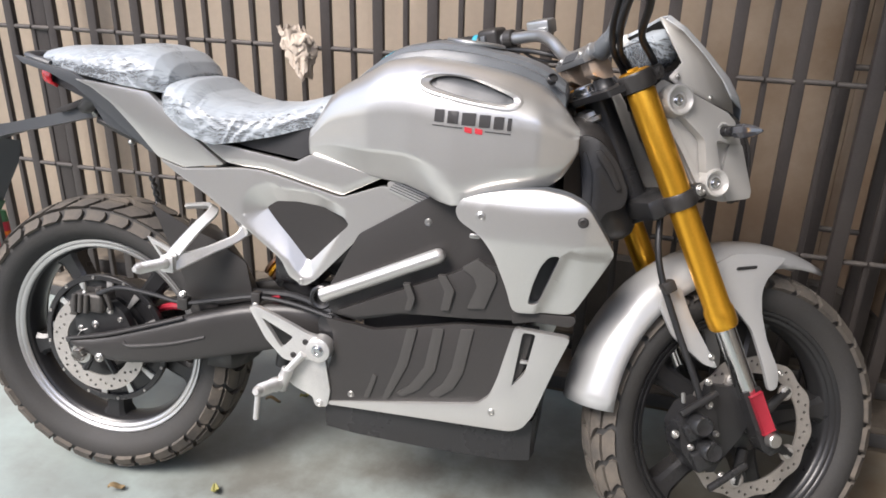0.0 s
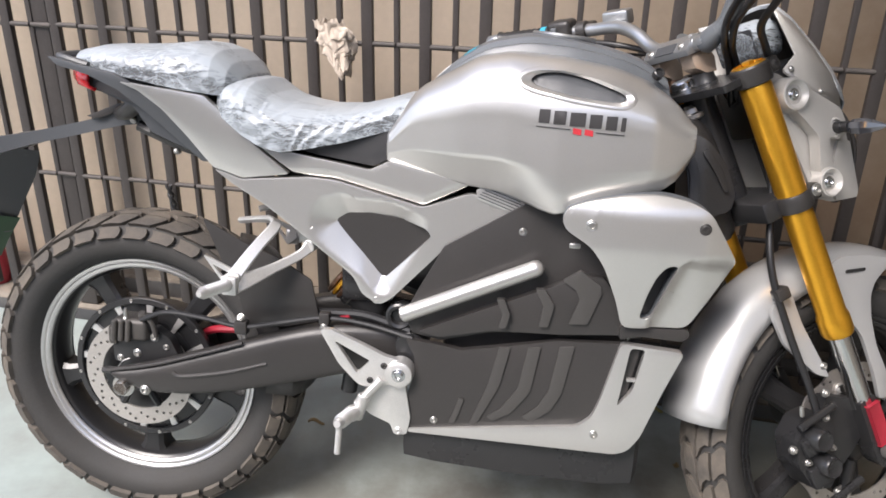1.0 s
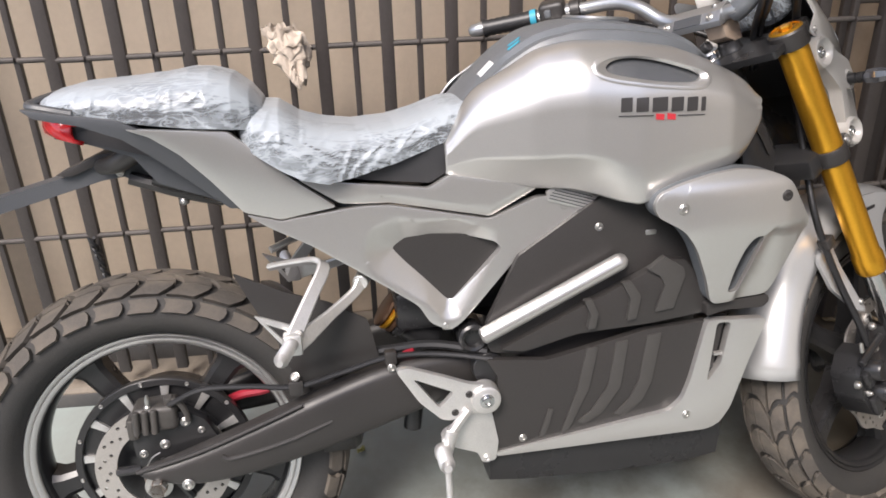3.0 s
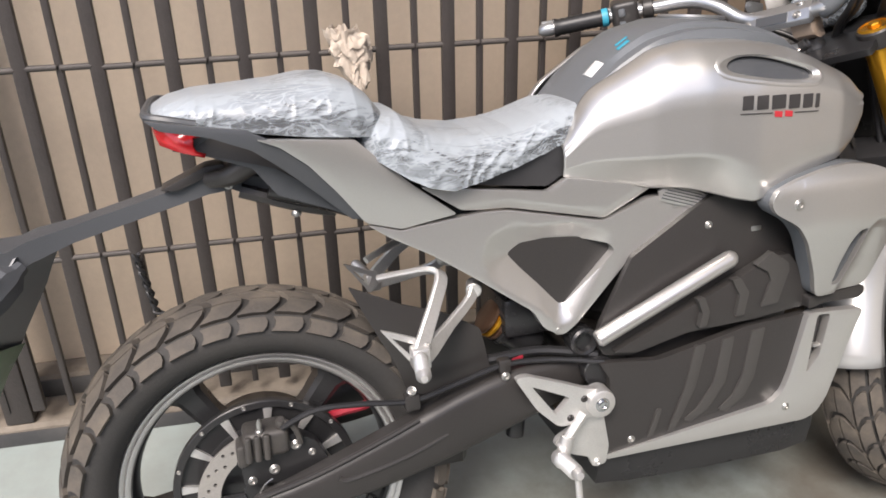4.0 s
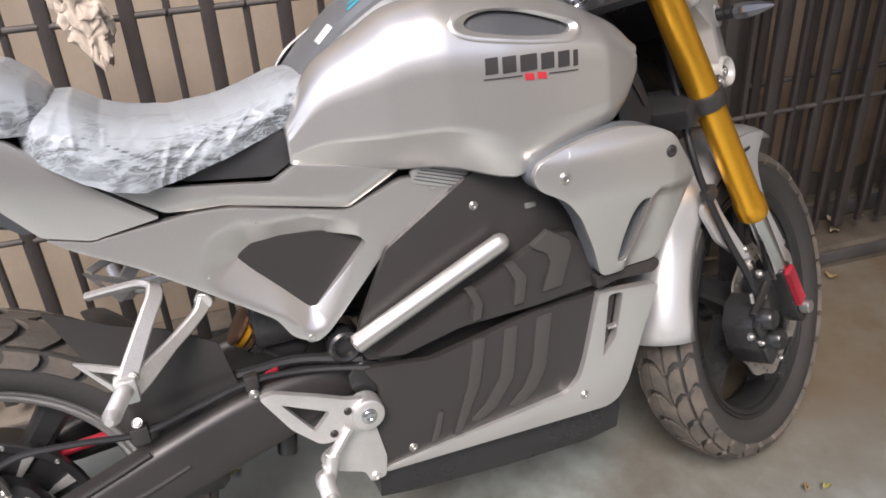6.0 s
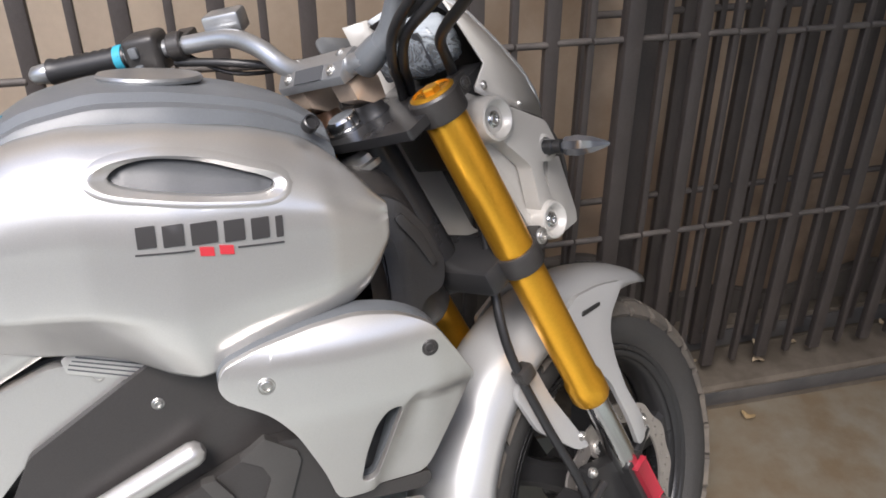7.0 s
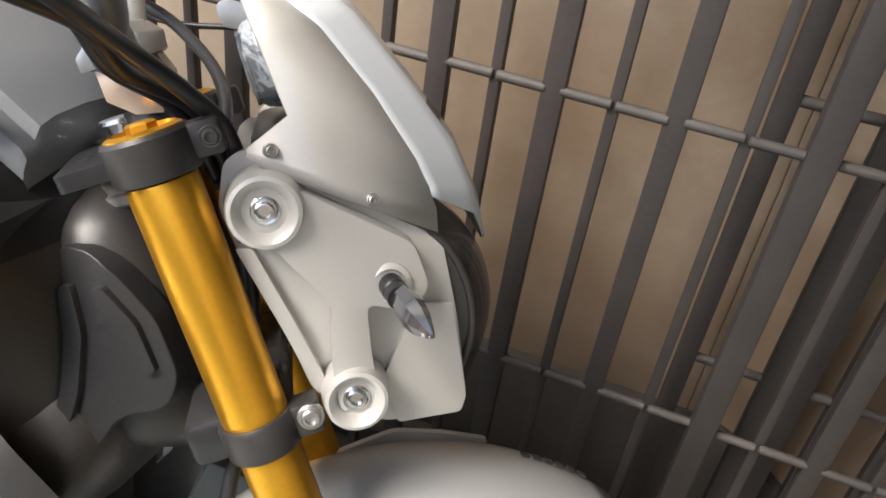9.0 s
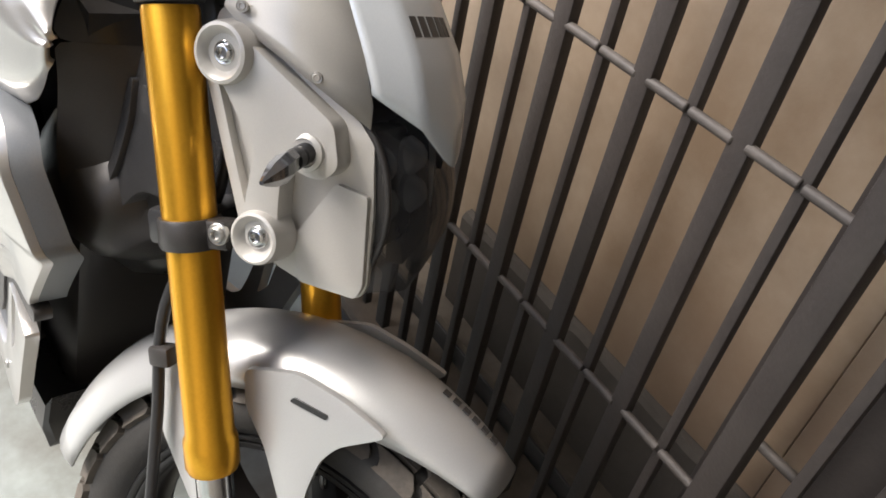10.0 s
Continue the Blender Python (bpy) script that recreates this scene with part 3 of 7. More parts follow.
# the steered part: z up the fork, x ahead, y to the rider's left
_rk, _de = radians(25.4), radians(27.0)
_up = Vector((-math.sin(_rk), 0, math.cos(_rk)))
_fw = Vector((math.cos(_rk), 0, math.sin(_rk)))
_sx = math.cos(_de) * _fw + math.sin(_de) * Vector((0, 1, 0))
_sy = -math.sin(_de) * _fw + math.cos(_de) * Vector((0, 1, 0))
STEER = Matrix(((_sx.x, _sy.x, _up.x, 0.998), (_sx.y, _sy.y, _up.y, 0.0), (_sx.z, _sy.z, _up.z, 0.95), (0, 0, 0, 1)))
AXLE_TURN = Matrix.Rotation(radians(-90), 4, "X")
REAR_AXLE = Vector((-0.011, 0.0, 0.301))
FRONT_AXLE = Vector((0.02, 0.0, -0.748))
REAR_M = Matrix.Translation(REAR_AXLE) @ AXLE_TURN
FRONT_M = STEER @ Matrix.Translation(FRONT_AXLE) @ AXLE_TURN


def tyre_profile(R, W, rim, lip):
    """(radius, z) from bead to bead; lip: half the rim's width."""
    h = W / 2
    half = [(rim - 0.006, lip - 0.008), (rim + 0.003, lip - 0.002), (rim + 0.012, lip + 0.6 * (h - lip)), (rim + 0.34 * (R - rim), h * 0.97), (rim + 0.55 * (R - rim), h * 1.0), (R - 0.030, h * 0.93), (R - 0.016, h * 0.80), (R - 0.009, h * 0.5), (R - 0.006, h * 0.2)]
    return half + [(R - 0.006, 0.0)] + [(r, -z) for r, z in reversed(half)]


def make_wheel(name, M, R, W, rim, lip_w, count, lip_mat, spokes, angle0, label, rows, half, bend):
    """Tyre with tread blocks, rim with lips, and spokes, as parts of the motorcycle."""
    prof = tyre_profile(R, W, rim, lip_w)
    bm = turned([prof[0]] + prof + [prof[-1]], 72, False, False)
    bm.verts.ensure_lookup_table()
    tyre = part("tyre", bm, RUBBER, bike, label, 50, M)
    # tread blocks, on the crown and over the shoulders
    crown = [p for p in prof if p[0] > R - 0.045]
    s_of = [0.0]
    for a, b in zip(crown, crown[1:]):
        s_of.append(s_of[-1] + math.hypot(b[0] - a[0], b[1] - a[1]))
    L = s_of[-1]

    def at(theta, s, h):
        r = float(np.interp(s, s_of, [p[0] for p in crown]))
        z = float(np.interp(s, s_of, [p[1] for p in crown]))
        e = 0.004
        dr = float(np.interp(min(s + e, L), s_of, [p[0] for p in crown]) - np.interp(max(s - e, 0), s_of, [p[0] for p in crown]))
        dz = float(np.interp(min(s + e, L), s_of, [p[1] for p in crown]) - np.interp(max(s - e, 0), s_of, [p[1] for p in crown]))
        n = Vector((-dz, dr)).normalized()
        if n.x < 0:
            n = -n
        r, z = r + n.x * h, z + n.y * h
        return (r * math.cos(theta), r * math.sin(theta), z)

    tb = bmesh.new()
    step = 2 * math.pi / count
    for k in range(count):
        for u0, u1, sh0, sh1 in rows:
            grid = []
            for i in range(4):
                u = u0 + (u1 - u0) * i / 3
                sh = sh0 + (sh1 - sh0) * i / 3
                kink = bend * math.sin(math.pi * i / 3)
                grid.append([(step * (k + sh + kink + half * (j - 1)), L * u) for j in range(3)])
            tops = [[tb.verts.new(at(t, s, 0.0085 + 0.0006 * math.sin(7 * k + 3 * j))) for j, (t, s) in enumerate(r)] for r in grid]
            for i in range(3):
                for j in range(2):
                    tb.faces.new((tops[i][j], tops[i][j + 1], tops[i + 1][j + 1], tops[i + 1][j]))
            edge = [(i, 0) for i in range(4)] + [(3, j) for j in range(1, 3)] + [(i, 2) for i in (2, 1, 0)] + [(0, 1)]
            low = [tb.verts.new(at(*grid[i][j], -0.002)) for i, j in edge]
            for q in range(len(edge)):
                a, b = edge[q], edge[(q + 1) % len(edge)]
                tb.faces.new((tops[a[0]][a[1]], tops[b[0]][b[1]], low[(q + 1) % len(edge)], low[q]))
    part("tread", tb, TREAD, tyre, "dusty brown tread blocks", 30, M)
    # rim
    w = lip_w - 0.0055
    rm = turned([(rim - 0.020, w - 0.010), (rim - 0.024, w * 0.6), (rim - 0.028, w * 0.2), (rim - 0.028, -w * 0.2), (rim - 0.024, -w * 0.6), (rim - 0.020, -w + 0.010),
                 (rim - 0.008, -w + 0.004), (rim - 0.012, 0), (rim - 0.008, w - 0.004), (rim - 0.020, w - 0.010)], 64, False, False)
    rim_ob = part("rim", rm, FRAMEBLK, bike, "black cast wheel rim", 40, M)
    for sgn in (-1, 1):
        lip = merge(turned([(rim - 0.019, sgn * (w - 0.004)), (rim - 0.016, sgn * (w + 0.002)), (rim - 0.009, sgn * (w + 0.003)), (rim - 0.008, sgn * (w + 0.0005)), (rim - 0.006, sgn * (w + 0.004)), (rim + 0.000, sgn * (w + 0.0055)), (rim + 0.003, sgn * (w + 0.001)), (rim, sgn * (w - 0.006))], 72, False, False))
        part("rim_lip", lip, lip_mat, rim_ob, "", 60, M)
    for k in range(spokes):
        a = angle0 + 2 * math.pi * k / spokes
        ca, sa = math.cos(a), math.sin(a)
        rows_ = []
        for r, hw, th, dz in ((0.045, 0.030, 0.020, 0.0), (0.09, 0.022, 0.018, 0.0), (rim * 0.62, 0.019, 0.016, 0.004), (rim - 0.040, 0.022, 0.018, 0.006), (rim - 0.020, 0.034, 0.022, 0.006)):
            rows_.append([(r * ca - q * hw * sa, r * sa + q * hw * ca, dz + e * th) for q, e in ((-1, -1), (-0.6, -1.35), (0.6, -1.35), (1, -1), (1, 1), (-1, 1))])
        part("spoke", loft(rows_, True, True), FRAMEBLK, rim_ob, "", 30, M)
    return tyre, rim_ob


REAR_ROWS = ((0.0, 0.125, 0.10, 0.18), (0.155, 0.325, 0.22, 0.60), (0.352, 0.488, 0.62, 0.30), (0.512, 0.648, 0.80, 1.12), (0.675, 0.845, 1.10, 0.72), (0.875, 1.0, 0.68, 0.60))
FRONT_ROWS = ((0.02, 0.175, 0.25, 0.10), (0.21, 0.380, 0.10, 0.55), (0.405, 0.590, 0.55, 0.05), (0.62, 0.79, 0.10, 0.50), (0.825, 0.98, 0.50, 0.65))
rear_tyre, rear_rim = make_wheel("rear", REAR_M, 0.3155, 0.146, 0.2285, 0.047, 34, RIMLIP, 5, radians(-50.5), "wide black rear tyre with blocky tread", REAR_ROWS, 0.385, 0.10)
front_tyre, front_rim = make_wheel("front", FRONT_M, 0.3045, 0.110, 0.2265, 0.042, 30, FRAMEBLK, 5, radians(20), "black front tyre with dusty blocky tread", FRONT_ROWS, 0.395, 0.16)


def circle(cx, cz, r, n=20, wave=0.0, lobes=0):
    return [(cx + (r + wave * math.cos(lobes * 2 * math.pi * k / n)) * math.cos(2 * math.pi * k / n), cz + (r + wave * math.cos(lobes * 2 * math.pi * k / n)) * math.sin(2 * math.pi * k / n)) for k in range(n)]


def brake_disc(cx, cz, y, r0, r1, holes, frame_m, label, wave=0.0, lobes=0):
    hs = [circle(cx, cz, r0, 48)]
    for k in range(holes):
        a = 2 * math.pi * k / holes
        rr = r0 + (r1 - r0) * (0.32, 0.55, 0.75)[k % 3]
        hs.append(circle(cx + rr * math.cos(a), cz + rr * math.sin(a), 0.0032, 8))
    bm = panel(circle(cx, cz, r1, 96, wave, lobes), lambda x, z: y, 0.004, hs, bevel=0, corner=0)
    return part("brake_disc", bm, DISC, bike, label, 30, frame_m)


# rear hub motor, disc, caliper
hub = part("hub_motor", spun((-0.011, -0.044, 0.301), (-0.011, 0.080, 0.301), [(0.09, 0), (0.105, 0.004), (0.108, 0.010), (0.108, 0.114), (0.105, 0.12), (0.09, 0.124)], 48), FRAMEBLK, bike, "round black hub motor housing")
part("hub_rim", ring((-0.011, -0.048, 0.301), (0, 1, 0), 0.136, 0.149, 0.014), FRAMEBLK, hub)
part("hub_plate", ring((-0.011, -0.038, 0.301), (0, 1, 0), 0.095, 0.1372, 0.008), FRAMEBLK, hub)
for k in range(12):
    a = 2 * math.pi * k / 12 + 0.15
    part("hub_bolt", bolt((-0.011 + 0.1435 * math.cos(a), -0.048, 0.301 + 0.1435 * math.sin(a)), (0, -1, 0), 0.003, 0.002), STEEL, hub)
    c, s_ = math.cos(a + 0.26), math.sin(a + 0.26)
    fin = [(-0.011 + r * c - w * s_, 0.301 + r * s_ + w * c) for r, w in ((0.096, -0.0035), (0.1368, -0.0075), (0.1368, 0.0075), (0.096, 0.0035))]
    part("hub_fin", panel(fin, lambda x, z: -0.044, 0.0065, bevel=0.001, corner=0.001), ALU, hub, "bright machined fin")
rear_disc = brake_disc(-0.011, 0.301, -0.0755, 0.076, 0.111, 48, None, "drilled steel rear brake disc")
carrier_hub = part("disc_carrier", ring((-0.011, -0.0745, 0.301), (0, 1, 0), 0.015, 0.040, 0.006), FRAMEBLK, rear_disc)
for k in range(6):
    a = k * math.pi / 3
    part("carrier_arm", rod((-0.011 + 0.036 * math.cos(a), -0.0725, 0.301 + 0.036 * math.sin(a)), (-0.011 + 0.078 * math.cos(a), -0.0725, 0.301 + 0.078 * math.sin(a)), 0.008, n=8), FRAMEBLK, carrier_hub)
part("axle", spun((-0.011, -0.150, 0.301), (-0.011, 0.13, 0.301), [(0.013, 0), (0.014, 0.002), (0.014, 0.014), (0.022, 0.015), (0.022, 0.021), (0.010, 0.022), (0.010, 0.275)], 20), STEEL, bike, "rear axle with steel nut")

CAL = [(-0.046, 0.335), (-0.048, 0.366), (-0.030, 0.392), (0.004, 0.408), (0.042, 0.410), (0.070, 0.390), (0.088, 0.352), (0.060, 0.338), (0.015, 0.330)]
caliper = part("rear_caliper", panel(CAL, lambda x, z: -0.098, 0.022, bevel=0.005), FRAMEBLK, bike, "black rear brake caliper bracket")
body_bm = merge(box(-0.040, 0.030, -0.112, -0.058, 0.384, 0.428, 0.009, 3), box(-0.052, -0.034, -0.108, -0.070, 0.372, 0.410, 0.006))
part("caliper_body", body_bm, CALGREY, caliper, "dark grey cast caliper body")
for x in (-0.034, -0.020, -0.006):
    part("caliper_pin", rod((x, -0.117, 0.386), (x + 0.002, -0.113, 0.426), 0.0058, n=12), CALGREY, caliper, "ribbed caliper web")
part("bleed_nipple", spun((-0.014, -0.104, 0.424), (-0.012, -0.106, 0.450), [(0.006, 0), (0.006, 0.006), (0.004, 0.008), (0.0045, 0.018), (0.002, 0.026)], 12), STEEL, caliper)
part("banjo", merge(spun((0.020, -0.100, 0.428), (0.020, -0.106, 0.446), [(0.008, 0), (0.0085, 0.004), (0.0085, 0.012), (0.006, 0.016)], 14), tube([(0.020, -0.104, 0.440), (0.036, -0.107, 0.430), (0.044, -0.107, 0.412), (0.046, -0.105, 0.396)], 0.005, 8)), CALGREY, caliper, "hose union on the caliper")
for x, z, y, r in ((0.0386, 0.3905, -0.098, 0.0068), (0.0015, 0.3548, -0.098, 0.0068), (-0.034, 0.342, -0.098, 0.0058), (0.062, 0.372, -0.098, 0.005)):
    part("caliper_bolt", bolt((x, y, z), (0, -1, 0), r, 0.005), STEEL, caliper)
part("axle_adjuster", merge(box(-0.034, 0.004, -0.128, -0.112, 0.286, 0.320, 0.004), rod((-0.011, -0.150, 0.301), (-0.011, -0.128, 0.301), 0.015, n=6)), CASTBROWN, caliper, "rust-tinged axle nut and adjuster block")
part("safety_wire", tube([(-0.020, -0.120, 0.300), (-0.030, -0.124, 0.322), (-0.018, -0.122, 0.345), (-0.004, -0.118, 0.352)], 0.0011, 6), STEEL, caliper, "thin twisted steel wire")

# swingarm
SW = ((-0.045, 0.323, 0.333, -0.118, -0.140), (0.02, 0.290, 0.343, -0.100, -0.142), (0.10, 0.289, 0.368, -0.094, -0.142), (0.20, 0.303, 0.400, -0.088, -0.138), (0.30, 0.326, 0.434, -0.080, -0.130), (0.40, 0.350, 0.457, -0.070, -0.122), (0.48, 0.372, 0.458, -0.060, -0.114), (0.55, 0.385, 0.450, -0.050, -0.105))
for sgn in (1, -1):
    rows_ = []
    for x, z0, z1, yi, yo in SW:
        zm = (z0 + z1) / 2
        r = min(0.010, (z1 - z0) * 0.3)
        rows_.append([(x, sgn * y, z) for y, z in ((yi, z0 + r), (yi - 0.006, z0), (yo + 0.008, z0), (yo, z0 + r), (yo - 0.003, zm), (yo, z1 - r), (yo + 0.008, z1), (yi - 0.006, z1), (yi, z1 - r))])
    arm = part("swingarm", loft(rows_, True, True), SATIN, bike, "satin black box-section swingarm", 40)
    subdiv(arm, 1)
    if sgn == 1:
        part("raised_rib", tube([(0.095, -0.140, 0.342), (0.115, -0.1415, 0.337), (0.20, -0.1385, 0.352), (0.276, -0.133, 0.374)], (0.006, 0.0035), 8), SATIN, arm)
        part("edge_rib", tube([(-0.040, -0.139, 0.333), (0.06, -0.141, 0.356), (0.16, -0.139, 0.388), (0.23, -0.134, 0.411)], 0.004, 8), SATIN, arm)
        for x, z, r in ((0.036, 0.300, 0.008), (0.223, 0.430, 0.006)):
            part("swingarm_bolt", bolt((x, -0.142 if x < 0.1 else -0.122, z), (0, -1, 0), r, 0.006), STEEL, arm)
part("pivot_spindle", rod((0.545, -0.13, 0.43), (0.545, 0.13, 0.43), 0.028), FRAMEBLK, bike)

# hugger over the rear tyre, coming to a point over the crown
rows_ = []
for k in range(11):
    row = []
    for y, dr in ((-0.090, -0.050 - 0.02 * k / 10), (-0.088, -0.016), (-0.070, -0.004), (-0.035, 0.003), (0, 0.006), (0.035, 0.003), (0.070, -0.004), (0.088, -0.016), (0.090, -0.050 - 0.02 * k / 10)):
        first = 56.0 - 8.0 * (abs(y) / 0.09) ** 1.1 - (6.0 if abs(y) > 0.0895 else 0.0)
        a = radians(first + (-2.0 - first) * k / 10)
        row.append((-0.011 + (0.338 + dr) * math.cos(a), y, 0.301 + (0.338 + dr) * math.sin(a)))
    rows_.append(row)
hugger = part("rear_hugger", loft(rows_), SATIN, bike, "black plastic mudguard coming to a point over the rear tyre", 40)
shell(hugger, 0.003)
part("hugger_side", panel([(0.145, 0.634), (0.225, 0.592), (0.290, 0.568), (0.351, 0.530), (0.366, 0.452), (0.300, 0.435), (0.225, 0.432), (0.210, 0.490), (0.177, 0.561)], lambda x, z: -0.094, 0.004, bevel=0.001), SATIN, bike, "black hugger side plate")

# shock absorber
shock = part("shock_body", spun((0.470, -0.03, 0.455), (0.365, -0.025, 0.535), [(0.026, 0), (0.030, 0.006), (0.030, 0.060), (0.034, 0.064), (0.034, 0.074), (0.030, 0.078)], 28), FRAMEBLK, bike, "black shock absorber with bronze cap")
for k in range(3):
    a = 0.078 + 0.011 * k
    part("shock_ring", spun((0.470 - 0.795 * a, -0.03 + 0.038 * a, 0.455 + 0.606 * a), (0.470 - 0.795 * (a + 0.009), -0.03 + 0.038 * (a + 0.009), 0.455 + 0.606 * (a + 0.009)), [(0.030, 0), (0.033, 0.002), (0.033, 0.007), (0.030, 0.009)], 28), COPPER if k != 1 else GOLD, shock, "bronze anodised ring")
part("shock_mount", box(0.40, 0.50, -0.072, 0.06, 0.488, 0.560, 0.012), FRAMEBLK, bike, "black rubber shock shroud")
part("hub_cable", tube([(0.060, 0.02, 0.35), (0.120, 0.0, 0.378), (0.178, 0.0, 0.386), (0.26, 0.02, 0.42)], 0.008, 8), REDTAG, bike, "red motor cable")

# frame spine and dark inner volume
part("frame_spine", loft([[(x, y, z) for y, z in ((-w, z0), (w, z0), (w, z1), (-w, z1))] for x, w, z0, z1 in ((0.10, 0.05, 0.76, 0.82), (0.22, 0.06, 0.74, 0.80), (0.36, 0.075, 0.64, 0.76), (0.46, 0.085, 0.50, 0.74), (0.60, 0.10, 0.45, 0.74), (0.80, 0.13, 0.42, 0.80), (0.95, 0.12, 0.45, 0.86), (1.03, 0.06, 0.55, 0.90))], True, True), FRAMEBLK, bike, "black steel frame", 60)
subdiv(bpy.data.objects["frame_spine"], 2)
part("subframe_rail", tube([(0.05, -0.075, 0.795), (0.20, -0.080, 0.735), (0.33, -0.080, 0.65), (0.46, -0.075, 0.545)], 0.013, 10), FRAMEBLK, bike)
part("subframe_rail", tube([(0.05, 0.075, 0.795), (0.20, 0.080, 0.735), (0.33, 0.080, 0.65), (0.46, 0.075, 0.545)], 0.013, 10), FRAMEBLK, bike)

# battery case
part("battery_case", box(0.600, 0.93, -0.112, 0.112, 0.22, 0.66, 0.02), SATIN, bike, "black battery case between the wheels")
up_face = lambda x, z: -0.136 - 0.014 * max(0.0, min(1.0, (x - 0.60) / 0.3))
U = [(0.536, 0.490), (0.545, 0.520), (0.600, 0.625), (0.708, 0.693), (0.740, 0.712), (0.817, 0.692), (0.880, 0.665), (0.925, 0.620), (0.955, 0.497), (0.813, 0.486), (0.690, 0.477), (0.600, 0.452), (0.548, 0.462)]
part("upper_cover", panel(U, up_face, 0.012, bevel=0.004, sub=1), SATIN, bike, "black plastic upper battery cover")
low_face = lambda x, z: -0.145 - 0.030 * (x - 0.55) / 0.4
Lw = [(0.538, 0.452), (0.600, 0.447), (0.640, 0.442), (0.705, 0.456), (0.808, 0.480), (0.945, 0.489), (0.915, 0.330), (0.880, 0.318), (0.545, 0.266), (0.540, 0.330), (0.556, 0.385), (0.556, 0.420)]
lower_cover = part("lower_cover", panel(Lw, low_face, 0.014, bevel=0.006, sub=1), SATIN, bike, "matt black lower battery cover")
# raised shoulder on the upper cover with three chevrons
SH = [(0.560, 0.470), (0.700, 0.535), (0.840, 0.600), (0.872, 0.600), (0.905, 0.560), (0.945, 0.505), (0.813, 0.494), (0.690, 0.487), (0.600, 0.464)]
part("cover_shoulder", panel(SH, lambda x, z: -0.150 - 0.020 * max(0.0, min(1.0, (x - 0.56) / 0.25)), 0.02, bevel=0.008, sub=1), SATIN, bike)
for CH in ([(0.698, 0.549), (0.711, 0.550), (0.722, 0.523), (0.716, 0.499), (0.703, 0.498), (0.709, 0.522)], [(0.762, 0.572), (0.778, 0.573), (0.795, 0.546), (0.787, 0.507), (0.771, 0.506), (0.777, 0.543)],
           [(0.806, 0.590), (0.835, 0.610), (0.868, 0.587), (0.871, 0.573), (0.852, 0.518), (0.820, 0.515), (0.836, 0.559), (0.829, 0.576)]):
    part("chevron_rib", panel(CH, lambda x, z: -0.1745, 0.012, bevel=0.002, corner=0.002), RIBGREY, bike, "grey raised chevron")
RIBS = ((((0.640, 0.352), (0.632, 0.326), (0.622, 0.300)), ((0.649, 0.350), (0.642, 0.326), (0.633, 0.300))), (((0.707, 0.458), (0.690, 0.382), (0.660, 0.303)), ((0.726, 0.458), (0.710, 0.382), (0.672, 0.303))), (((0.757, 0.463), (0.743, 0.383), (0.714, 0.340), (0.690, 0.322)), ((0.778, 0.466), (0.765, 0.380), (0.734, 0.335), (0.702, 0.315))), (((0.810, 0.470), (0.797, 0.388), (0.780, 0.354), (0.754, 0.330)), ((0.835, 0.474), (0.819, 0.383), (0.802, 0.349), (0.770, 0.323))))
for left, right in RIBS:
    part("curved_rib", panel(list(left) + list(reversed(right)), lambda x, z: low_face(x, z) - 0.0035, 0.008, bevel=0.0025, corner=0.003), RIBGREY, lower_cover, "grey curved rib", 30)
for x, z, f in ((0.595, 0.300, low_face), (0.734, 0.662, up_face)):
    part("cover_bolt", bolt((x, f(x, z), z), (0, -1, 0), 0.0055, 0.004), STEEL, bike)
part("terminal_block", box(0.812, 0.832, -0.148, -0.138, 0.640, 0.650, 0.003), STEEL, bike)

# bright tube brace
part("tube_brace", spun((0.530, -0.148, 0.497), (0.772, -0.166, 0.612), [(0.010, 0), (0.0145, 0.004), (0.0145, 0.255), (0.012, 0.263), (0.006, 0.268)], 20), SILVER, bike, "silver tubular brace")
part("pivot_cap", spun((0.522, -0.125, 0.484), (0.522, 0, 0.484), [(0.014, 0.012), (0.016, 0.002), (0.021, 0.0), (0.025, 0.003), (0.025, 0.03), (0.02, 0.05)], 28), FRAMEBLK, bike, "round black rubber pivot cap")

# keel tray
part("belly_tray", loft([[(x, y, z) for y, z in ((-w, zt), (-w - 0.004, (zt + zb) / 2), (-w + 0.006, zb), (w - 0.006, zb), (w + 0.004, (zt + zb) / 2), (w, zt))] for x, w, zt, zb in ((0.538, 0.132, 0.272, 0.212), (0.60, 0.136, 0.276, 0.206), (0.75, 0.146, 0.284, 0.203), (0.90, 0.155, 0.290, 0.206), (0.955, 0.156, 0.300, 0.214), (0.962, 0.15, 0.320, 0.230))], True, True), FRAMEBLK, bike, "black belly tray under the battery", 30)

# lower silver frame moulding, both sides
lf_face = lambda x, z: -0.142 - 0.046 * max(0.0, (x - 0.55)) / 0.46 - 0.006
LF = [(0.910, 0.492), (1.012, 0.488), (0.985, 0.415), (0.956, 0.325), (0.938, 0.297), (0.917, 0.287), (0.734, 0.279), (0.549, 0.271), (0.547, 0.278), (0.700, 0.304), (0.849, 0.329), (0.872, 0.350), (0.884, 0.384)]
LH = [(0.926, 0.486), (0.950, 0.486), (0.936, 0.410), (0.913, 0.378)]
